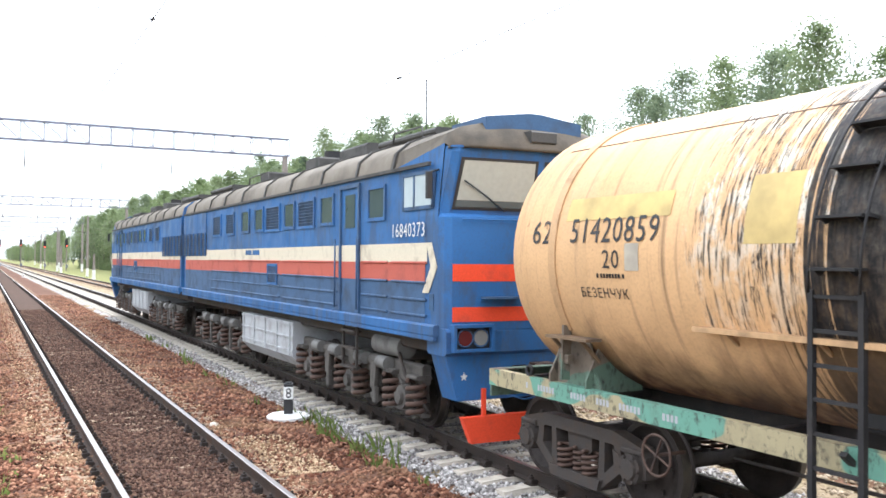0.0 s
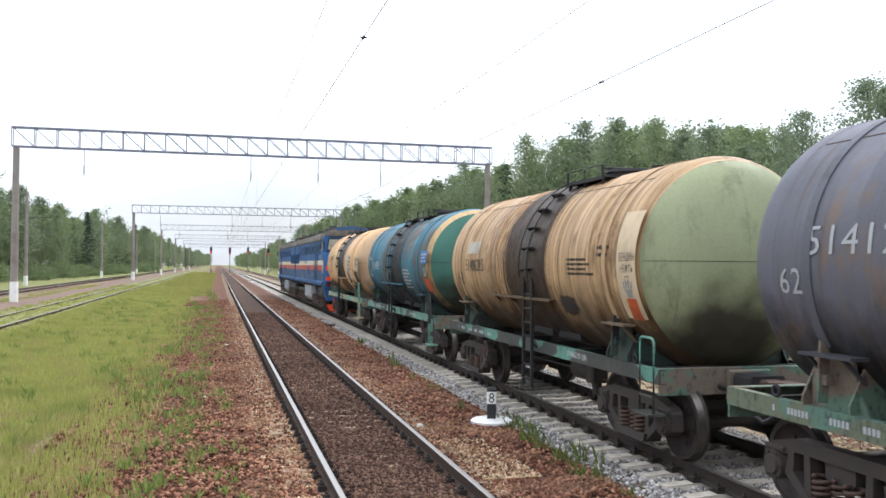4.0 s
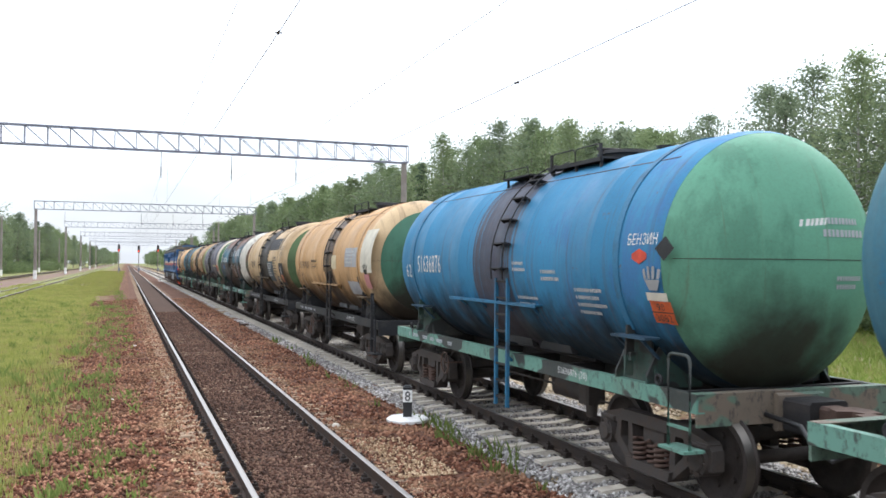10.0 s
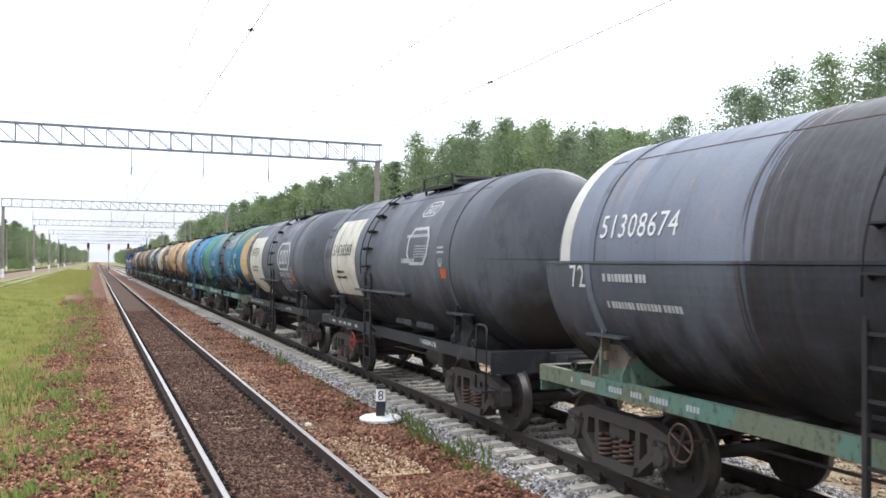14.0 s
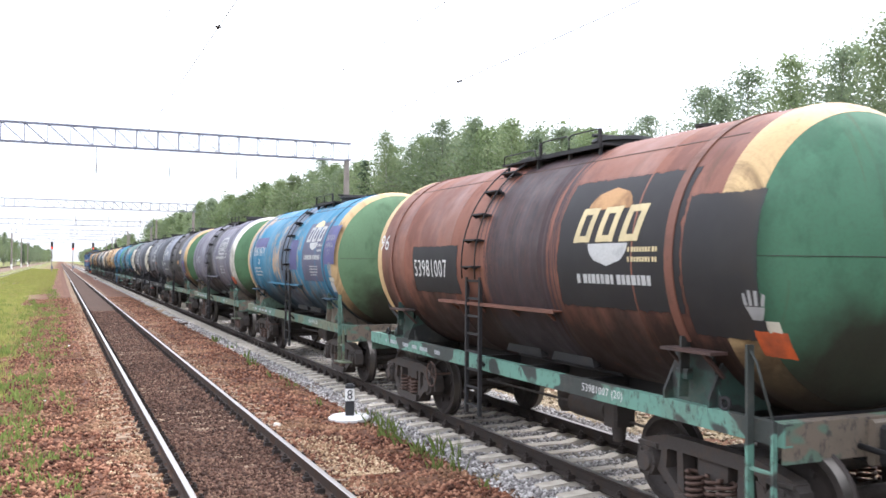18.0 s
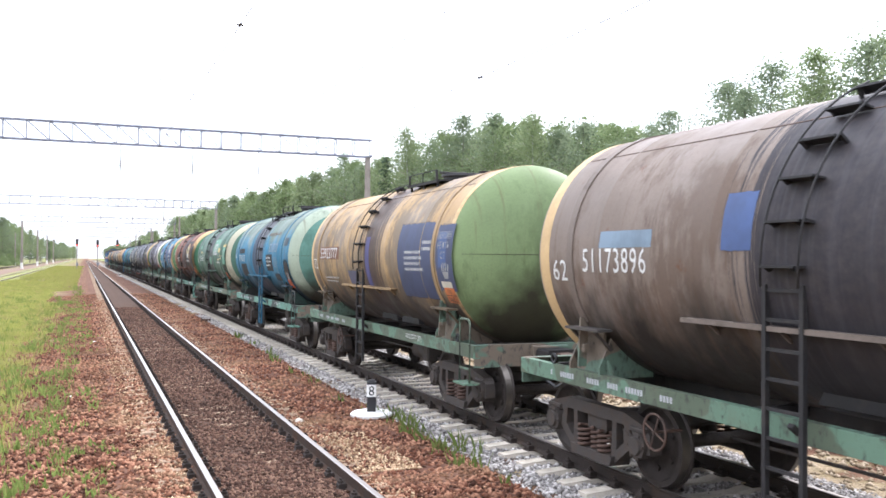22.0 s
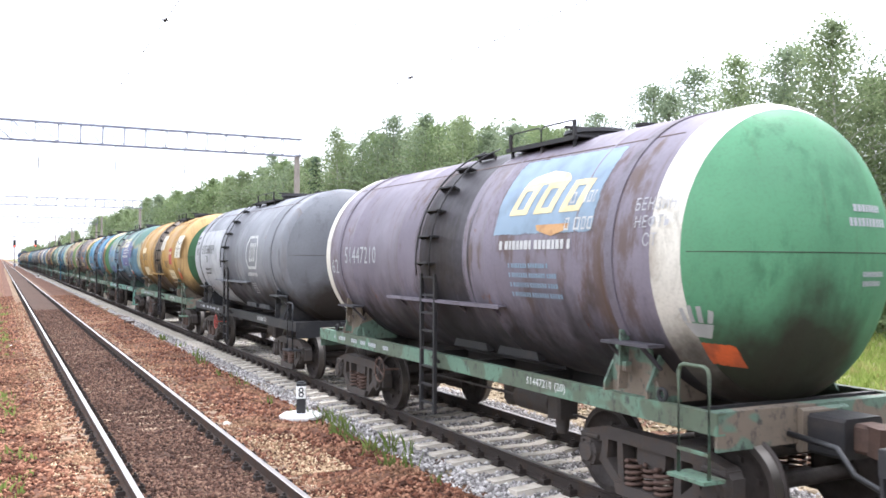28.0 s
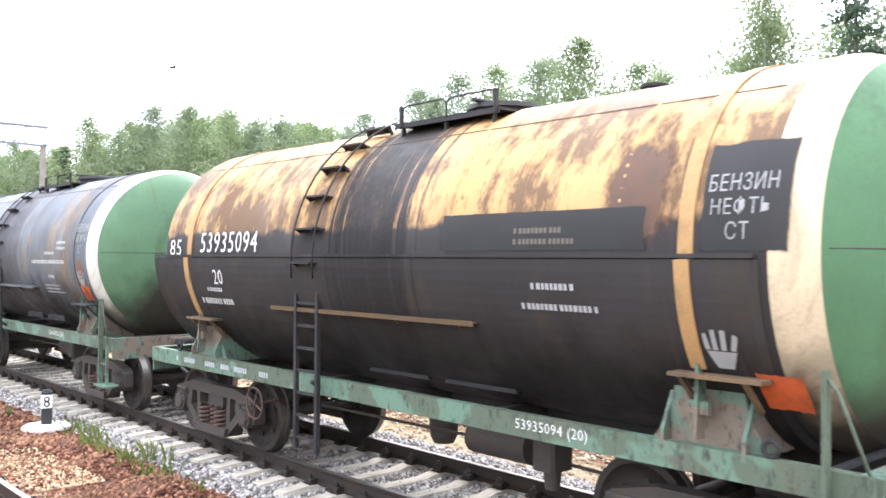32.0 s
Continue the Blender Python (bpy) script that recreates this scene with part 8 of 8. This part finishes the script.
        for z0, z1 in ((2.27, 2.50), (1.73, 1.925)):
            part("red_band", glazing(1.355, 1.355, 0.02, z0, z1, 0.007), L_RED_BRIGHT, root, "bright red warning band")
        part("front_step", Kit().box(front(s * 0.65, 2.05, 0.07), (0.6, 0.14, 0.03)), L_GREY, root)
        part("cab_vent", Kit().box((s * (HALF + 0.006), -8.05, 1.98), (0.012, 0.12, 0.22)), L_GREY, root)
    for s in (-1, 1):
        k = Kit()
        for yv in (-7.14, -7.5, -8.06):
            k.box((s * (HALF - 0.005), yv, 3.52), (0.05, 0.05, 0.5))
        for zv in (3.28, 3.76):
            k.box((s * (HALF - 0.005), -7.60, zv), (0.05, 0.97, 0.05))
        f = part("cab_side_window", k, L_GREY, root)
        # the bright reflection on this pane is put into its pale base colour
        part("pane", Kit().box((s * (HALF - 0.004), -7.60, 3.52), (0.03, 0.90, 0.44)), glass_material("pale_window_glass", (0.35, 0.40, 0.42)), f, "pale reflecting pane")
        k = Kit()
        k.box((s * (HALF + 0.14), -8.22, 3.55), (0.10, 0.06, 0.36), ch=0.02)
        k.tube([(s * (HALF - 0.06), -8.12, 3.78), (s * (HALF + 0.14), -8.22, 3.72)], 0.014, 5)
        part("wing_mirror", k, BLACK, root)
    k = Kit()
    k.box((0, -8.2, 1.46), (2.95, 0.56, 0.36), ch=0.04)
    k.prism([(-1.46, 1.30), (1.46, 1.30), (1.28, 0.68), (-1.28, 0.68)], -8.44, -8.0, "xz")
    part("buffer_beam", k, L_BLUE, root)
    for x in (-1.10, 1.10):
        k = Kit()
        for a, b, c, d in ((-0.31, 0.31, 0.14, 0.18), (-0.31, 0.31, -0.18, -0.14), (-0.31, -0.27, -0.14, 0.14), (0.27, 0.31, -0.14, 0.14)):
            k.box((x + (a + b) / 2, -8.50, 1.52 + (c + d) / 2), (b - a, 0.16, d - c))
        k.box((x, -8.485, 1.52), (0.56, 0.03, 0.30), 1)
        lamp = part("lamp_housing", k, [L_BLUE, BLACK], root, "blue lamp box with two round lamps")
        for dx, mat in ((-0.12, plain("dark_red_lens", (0.10, 0.02, 0.02), 0.2)), (0.12, plain("clear_lamp_lens", (0.2, 0.2, 0.19), 0.15))):
            k = Kit()
            k.cyl((x + dx, -8.50, 1.52), (x + dx, -8.54, 1.52), 0.11, 0.10, 18)
            part("lens", k, mat, lamp)
            part("bezel", Kit().ring((x + dx, -8.53, 1.52), (0, 1, 0), 0.115, 0.012, 18, 6), L_GREY, lamp)
    part("star_mark", Kit().prism([(-1.19 + (0.06 if q % 2 == 0 else 0.025) * math.sin(q * math.pi / 5), 1.0 + (0.06 if q % 2 == 0 else 0.025) * math.cos(q * math.pi / 5)) for q in range(10)], -8.452, -8.446, "xz"), LETTER_WHITE, root, "small white star")
    for x in (-1.0, 1.0):
        part("beam_opening", Kit().box((x * 0.32, -8.445, 1.04), (0.22, 0.012, 0.16)), BLACK, root)
        part("uncoupling_rod", Kit().tube([(x * 0.75, -8.47, 0.80), (x * 0.3, -8.55, 0.66), (x * 0.05, -8.6, 0.70)], 0.014, 5), L_BLUE, root)
    k = Kit()
    k.prism([(-1.30, 0.49), (0.30, 0.49), (0.30, 0.14), (-1.16, 0.14)], -8.62, -8.52, "xz")
    k.bar((-0.95, -8.56, 0.45), (-0.95, -8.56, 0.85), 0.05, 0.05)
    part("snow_plough", k, L_RED_BRIGHT, root, "bright red plough plate")
    for q in (-1, 1):
        k = Kit()
        k.box((0, q * 8.55, 1.0), (0.3, 0.3, 0.3), ch=0.03)
        k.box((0, q * 8.68, 1.0), (0.4, 0.16, 0.28), ch=0.03)
        part("coupler", k, RUSTY, root)
    # gangway and inner end
    k = Kit()
    for i in range(4):
        k.box((0, 8.5 + 0.05 * i, 2.7), (1.1 + 0.06 * (i % 2), 0.04, 2.0 + 0.06 * (i % 2)))
    part("gangway_bellows", k, BLACK, root)
    # roof fittings
    for y, w, ln, h in ((6.6, 1.7, 2.6, 0.12), (3.5, 0.9, 0.8, 0.3), (-0.2, 0.9, 0.9, 0.3), (-2.7, 1.0, 1.4, 0.28), (-5.6, 1.5, 2.2, 0.12)):
        part("roof_hatch", Kit().box((0, y, 4.49 + h / 2), (w, ln, h), ch=0.04), L_ROOF_DARK, root)
    part("exhaust_stack", Kit().cyl((0, -0.3, 4.55), (0, -0.3, 4.95), 0.22, 0.2, 14), SOOT, root)
    part("aerial", Kit().cyl((-0.5, -5.9, 4.5), (-0.5, -5.9, 5.5), 0.012, n=5), BLACK, root)
    for y0, y1 in ((-6.3, -5.15), (3.9, 2.15)):
        d = 0.05 if y1 > y0 else -0.05
        part("roof_rail", Kit().tube([(-0.75, y0, 4.35), (-0.75, y0 + d, 4.66), (-0.75, y1 - d, 4.68), (-0.75, y1, 4.4)], 0.018, 6), L_ROOF_DARK, root)
    for i, (y, w) in enumerate(((1.45, 0.5), (0.86, 0.55))):
        part("company_word", Kit().box((-(HALF + 0.009), y - w / 2, 2.70), (0.004, w, 0.11)), L_BLUE, root)
    # frame, fuel tank, bogies
    part("main_frame", Kit().box((0, 0, 1.38), (2.5, 16.6, 0.26), ch=0.03), GRIME, root)
    k = Kit()
    k.prism([(-1.42, 1.30), (1.42, 1.30), (1.42, 0.62), (1.2, 0.40), (-1.2, 0.40), (-1.42, 0.62)], -1.9, 1.9, "xz")
    f = part("fuel_tank", k, L_FUEL, root, "dusty pale grey fuel tank")
    for s in (-1, 1):
        for i in range(5):
            part("rib", Kit().box((s * 1.435, -1.75 + 0.87 * i, 0.96), (0.03, 0.05, 0.66)), L_FUEL, f)
        for z in (0.72, 1.0, 1.25):
            part("band", Kit().box((s * 1.432, 0, z), (0.02, 3.8, 0.035)), L_FUEL, f)
    for s in (-1, 1):
        part("air_tank", Kit().cyl((s * 1.15, -6.6, 1.22), (s * 1.15, -5.6, 1.22), 0.17, n=14), L_PIPE, root)
    ws, sp = wheelset_mesh(), spring_mesh()
    for q in (1, -1):
        k = Kit()
        for s in (-1, 1):
            k.box((s * 1.14, 0, 0.87), (0.14, 5.3, 0.30), ch=0.03)
            for y in (-2.4, -0.3, 0.3, 2.4):
                k.box((s * 1.06, y, 0.66), (0.12, 0.12, 0.3))
            for y in (-1.05, 1.05):
                k.cyl((s * 1.2, y - 0.3, 0.92), (s * 1.2, y + 0.3, 0.92), 0.09, n=10)
                k.box((s * 1.24, y, 0.72), (0.14, 0.26, 0.42), ch=0.03)
                k.box((s * 1.22, y, 0.36), (0.10, 0.34, 0.10), ch=0.02)
            for y in (-2.1, 0.0, 2.1):
                k.box((s * 1.20, y - 0.42, 0.84), (0.26, 0.34, 0.07), ch=0.02)
                k.box((s * 1.20, y + 0.42, 0.84), (0.26, 0.34, 0.07), ch=0.02)
        k.box((0, 0, 0.9), (2.0, 0.6, 0.2), ch=0.03)
        bog = part("bogie", k, L_BOGIE, root, "three-axle bogie with coil springs", Matrix.Translation((0, q * 4.6, 0)))
        for s in (-1, 1):
            for y in (-1.5, -0.6, 0.6, 1.5):
                kk = Kit()
                kk.cyl((s * 1.30, y - 0.17, 0.95), (s * 1.30, y + 0.17, 0.95), 0.105, 0.105, 14)
                kk.cyl((s * 1.30, y + 0.17, 0.95), (s * 1.30, y + 0.23, 0.95), 0.075, 0.06, 12)
                part("brake_cylinder", kk, L_PIPE, bog, "dusty grey brake cylinder")
                kk = Kit()
                kk.bar((s * 1.32, y + 0.26, 0.95), (s * 1.32, y + 0.34, 0.48), 0.05, 0.07)
                kk.box((s * 1.30, y + 0.33, 0.42), (0.10, 0.12, 0.26), ch=0.02)
                part("brake_lever", kk, L_BOGIE, bog)
            part("sanding_pipe", Kit().tube([(s * 1.28, -2.0, 1.15), (s * 1.32, -2.3, 0.85), (s * 1.15, -2.75, 0.35)], 0.028, 6), GRIME, bog)
        for s in (-1, 1):
            for y in (-2.1, 0.0, 2.1):
                kk = Kit()
                kk.cyl((s * 0.95, y, 0.5), (s * 1.30, y, 0.5), 0.20, 0.18, 14)
                kk.box((s * 1.16, y, 0.30), (0.16, 1.15, 0.07), ch=0.02)
                kk.cyl((s * 1.30, y, 0.5), (s * 1.36, y, 0.5), 0.11, 0.10, 12)
                kk.bar((s * 1.1, y - 0.45, 0.52), (s * 1.1, y + 0.45, 0.48), 0.12, 0.12)
                kk.bar((s * 1.2, y, 0.56), (s * 1.2, y + 0.35, 0.86), 0.05, 0.06)
                part("axle_box", kk, L_BOGIE, bog)
                for d in (-0.42, 0.42):
                    ob = part("spring", sp, None, bog, at=pose(s * 1.24, y + d, 0.28))
                    ob.scale = (1.6, 1.6, 2.0)
        for y in (-2.1, 0.0, 2.1):
            part("wheelset", ws, None, bog, at=pose(0, y, 0.50))
    return root

# ---- the train ----
spell([s["num"] for s in SPECS] + sorted({s["code"] for s in SPECS}) + [s["num"] + " (20)" for s in SPECS] + ["БЕНЗИН", "НЕФТЬ", "СТ", "20", "16840373", "66т", "БЕЗЕНЧУК", "БЕНЗИН-С", "БЕНЗИН С", "НЕФТЕПРОДУКТЫ", "26", "90", "3082"])
PLATE_GREY = worn("dusty_plate_paint", (0.075, 0.076, 0.08), (0.03, 0.03, 0.03), 0.5, 0.6)
PROTO = build_wagon()
WAGONS = []
for i, s in enumerate(SPECS):
    if i == len(SPECS) - 1:
        w = PROTO
    else:
        w = copy_thing(PROTO, Matrix())
    tagged(w, s["label"], "tank wagon", "tank wagons of the train")
    # the default lower colour gives each belly dirt plus painted-in shade
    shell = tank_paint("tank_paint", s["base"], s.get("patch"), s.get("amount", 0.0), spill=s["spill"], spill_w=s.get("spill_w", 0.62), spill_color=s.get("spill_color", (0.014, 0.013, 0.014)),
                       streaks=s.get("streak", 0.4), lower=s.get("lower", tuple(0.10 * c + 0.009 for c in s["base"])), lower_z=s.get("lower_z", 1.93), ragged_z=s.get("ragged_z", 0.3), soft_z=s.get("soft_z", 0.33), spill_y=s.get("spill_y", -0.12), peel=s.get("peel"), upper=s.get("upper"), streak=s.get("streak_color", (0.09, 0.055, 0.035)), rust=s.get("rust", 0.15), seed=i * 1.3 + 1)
    # ring and dome darken downwards: dirt and shade mixed into their colours
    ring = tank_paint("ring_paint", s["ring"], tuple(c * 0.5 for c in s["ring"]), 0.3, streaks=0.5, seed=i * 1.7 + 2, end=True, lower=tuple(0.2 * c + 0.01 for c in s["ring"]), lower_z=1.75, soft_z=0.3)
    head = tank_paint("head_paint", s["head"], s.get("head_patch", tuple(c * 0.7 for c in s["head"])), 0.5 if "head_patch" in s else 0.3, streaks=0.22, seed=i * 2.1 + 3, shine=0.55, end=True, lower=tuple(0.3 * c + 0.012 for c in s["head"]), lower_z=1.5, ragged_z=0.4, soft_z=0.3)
    frame_paint = FRAME[s["frame"]]
    dark = worn("fitting_paint", tuple(0.25 * c + 0.02 for c in s["base"]), (0.03, 0.03, 0.03), 0.6, 0.65)
    board = worn("board_paint", tuple((0.2 if i in (2, 5, 27) else 0.75) * c for c in s["base"]), (0.06, 0.05, 0.04), 0.5, 0.65)
    rim, ring_mesh, dome = head_zones(*RINGS.get(i, (0, 20)))
    if rim:
        part("head_rim", rim, None, w)
    for o in [c for o in w.children for c in (o, *o.children)]:
        n = o.name.split(".")[0]
        if n == "head_ring":
            o.data = ring_mesh
        elif n == "rear_head":
            o.data = dome
        elif n in ("lower_ladder", "upper_ladder"):
            o.matrix_basis = Matrix.Translation((0, LADDERS[i] - 0.77, 0))
        elif n in ("hatch", "walkway", "walkway_rail"):
            o.matrix_basis = Matrix.Translation((0, 0.6 if i == 27 else 0.25 if i in (0, 14, 22, 25, 26) else -0.4, 0))
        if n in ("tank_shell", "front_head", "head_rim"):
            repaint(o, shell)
        elif n == "front_ring":
            repaint(o, worn("ring_paint", s["front"], tuple(c * 0.45 for c in s["front"]), 0.4, 0.6, 0.0, 1.5) if "front" in s else shell)
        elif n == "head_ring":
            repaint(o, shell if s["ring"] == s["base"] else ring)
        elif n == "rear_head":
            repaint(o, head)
        elif n == "end_beam" and s["frame"] != "black":
            repaint(o, FRAME["dusty"])
        elif n in ("side_beam", "end_beam", "shunter_step", "shunter_post", "short_post", "handhold", "step", "brace"):
            repaint(o, frame_paint)
        elif n == "heater_box" and s["frame"] == "black":
            repaint(o, PLATE_GREY)
        elif n == "handbrake_wheel":
            repaint(o, RED if i in (10, 22) else RUSTY)
        elif n == "lower_ladder" and i in (7, 16):
            repaint(o, board)
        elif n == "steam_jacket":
            # near-black below z 1.75: grime, with the jacket's underside shade painted in
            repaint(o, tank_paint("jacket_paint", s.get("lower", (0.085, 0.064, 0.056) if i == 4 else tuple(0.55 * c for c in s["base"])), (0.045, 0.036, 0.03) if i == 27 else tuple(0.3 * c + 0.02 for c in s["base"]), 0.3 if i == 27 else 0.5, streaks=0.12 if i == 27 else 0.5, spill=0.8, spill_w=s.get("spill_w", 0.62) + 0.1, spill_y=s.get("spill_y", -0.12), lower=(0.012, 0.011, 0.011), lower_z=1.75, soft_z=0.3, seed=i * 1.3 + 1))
        elif n in ("running_board", "step_plate"):
            repaint(o, board if n == "running_board" else dark)
        elif n in ("saddle", "gusset", "strap_tensioner"):
            repaint(o, FRAME["dusty"] if s["frame"] in ("green", "olive", "creamy") else FRAME["deep"] if s["frame"] in ("mint", "patched") else frame_paint)
        elif n == "strap":
            repaint(o, worn("strap_paint", tuple(0.8 * c for c in s["base"]), (0.06, 0.045, 0.035), 0.4, 0.6))
    if i in JACKETED:
        # the straps run on over the jacket
        for y in (-3.8, 3.8):
            for a in (-32, 182):
                k = Kit()
                k.lathe([(y - 0.06, R + 0.054), (y - 0.06, R + 0.07), (y + 0.06, R + 0.07), (y + 0.06, R + 0.054)], (0, 0, ZC), 60, 0, a, a + 30, False)
                part("strap", k, worn("strap_paint", tuple(0.8 * c for c in s["base"]), (0.06, 0.045, 0.035), 0.4, 0.6), w)
    for o in list(w.children):
        if o.name.startswith("shunter_step" if i in (0, 1, 6, 13, 14, 20, 24, 25, 26, 27) else "shunter_post") or (o.name.startswith("top_grating") and s["frame"] != "mint") or (o.name.startswith("steam_jacket") and i not in JACKETED) or (o.name.startswith("running_board") and i in (4, 11)):
            for inner in list(o.children):
                bpy.data.objects.remove(inner)
            bpy.data.objects.remove(o)
    if s["num"] in ("51438588", "53981007", "51558039"):
        for d in (0.0, 0.14):
            part("drain_hose", Kit().tube([(-1.12 + d, 4.62, 2.30 + d), (-1.12 + d, 5.05, 2.28 + d), (-1.06 + d, 5.22, 2.0), (-1.0 + d, 5.15, 1.7), (-0.9 + d, 4.95, 1.5), (-0.8 + d, 4.7, 1.42)], 0.04, 8), BLACK, w, "thick black hose looped at the tank end")
    ink = LETTER_BLACK if sum(s["head"]) > 0.8 else LETTER_GREY
    rng = random.Random(i)
    for z, x0, x1, h in ((3.02, 0.30, 0.78, 0.07), (2.88, 0.22, 0.86, 0.08), (2.40, 0.42, 0.82, 0.05), (2.31, 0.42, 0.76, 0.05)):
        k = Kit()
        x = x0
        while x < x1:
            wd = h * rng.uniform(0.5, 0.8)
            back = [-(4.456 + 0.76 * math.sqrt(1 - (xx * xx + (z - ZC) ** 2) / R ** 2)) for xx in (x, x + wd)]
            top = [-(4.456 + 0.76 * math.sqrt(1 - (xx * xx + (z + h - ZC) ** 2) / R ** 2)) for xx in (x, x + wd)]
            k.add([(x, back[0], z), (x + wd, back[1], z), (x + wd, top[1], z + h), (x, top[0], z + h)], [(0, 1, 2, 3)])
            x += wd + h * 0.25
        tagged(part("end_stencil", k, ink, w), kind="stuff")
    kinds = [m[0] for m in MARKS[i]]
    for j, m in enumerate(MARKS[i]):
        mark(w, j, *m[:6], m[6] if len(m) > 6 else 0, s, i)
    if "n" not in kinds:
        mark(w, 0, "n", "", 3.53, 2.15, 2.48, 2.76, 0, s, i)
    if "c" not in kinds:
        mark(w, 0, "c", "", 4.2, 3.88, 2.30, 2.55, 0, s, i)
    PROUD[0] = 0.0
    beam_text(w, s["num"] + " (20)", -2.0, 1.065, 0.115)
    x = 4.6
    for piece in (0.1, 0.34, 0.0, 0.3, 0.22, 0.34, 0.0, 0.26):
        if piece:
            k = Kit()
            for q in range(int(piece / 0.055)):
                k.box((-1.3025, x - 0.025 - 0.055 * q, 1.12), (0.003, 0.036, 0.065))
            tagged(part("small_print", k, LETTER_GREY, w), kind="stuff")
        x -= piece + 0.14
    WAGONS.append(w)

LOCO_REAR = build_loco()
k = Kit()
vs, fs, wide = TEXTS["16840373"]
k.add([(-(HALF + 0.02), -6.8 - u * 0.20 * 0.92, 2.88 + v * 0.20) for u, v in vs], fs)
part("running_number", k, LETTER_WHITE, LOCO_REAR, "white running number")
LOCO_FRONT = copy_thing(LOCO_REAR, Matrix())
LOCO_FRONT["label"] = "leading blue diesel locomotive section with cream and red stripes"


# ---- what moves ----
def run(t):
    """How far the first wagon's front coupling has come along the track."""
    return 9.8539 + 8.515098 * t + 0.09432943 * t ** 2 - 0.001966222 * t ** 3 + 2.84582e-05 * t ** 4 - 1.975222e-07 * t ** 5


def motions():
    ticks = [i * 0.5 for i in range(65)]
    turns = [i / 15 for i in range(481)]
    for i, w in enumerate(WAGONS):
        walk(w, [(t, pose(MAIN, run(t) - WAGON_LENGTH * (i + 0.5), 0)) for t in ticks])
    walk(LOCO_REAR, [(t, pose(MAIN, run(t) + 8.7, 0)) for t in ticks])
    walk(LOCO_FRONT, [(t, pose(MAIN, run(t) + 26.1, 0, 0, 0, 180)) for t in ticks])
    for w in WAGONS + [LOCO_REAR, LOCO_FRONT]:
        for bog in w.children:
            if not bog.name.startswith("bogie"):
                continue
            for o in bog.children:
                if o.name.startswith("wheelset"):
                    x, y, z = o.matrix_basis.translation
                    sign = -1 if w is LOCO_FRONT else 1
                    walk(o, [(t, pose(x, y, z, -sign * math.degrees((run(t) - run(0)) / z))) for t in turns])


motions()
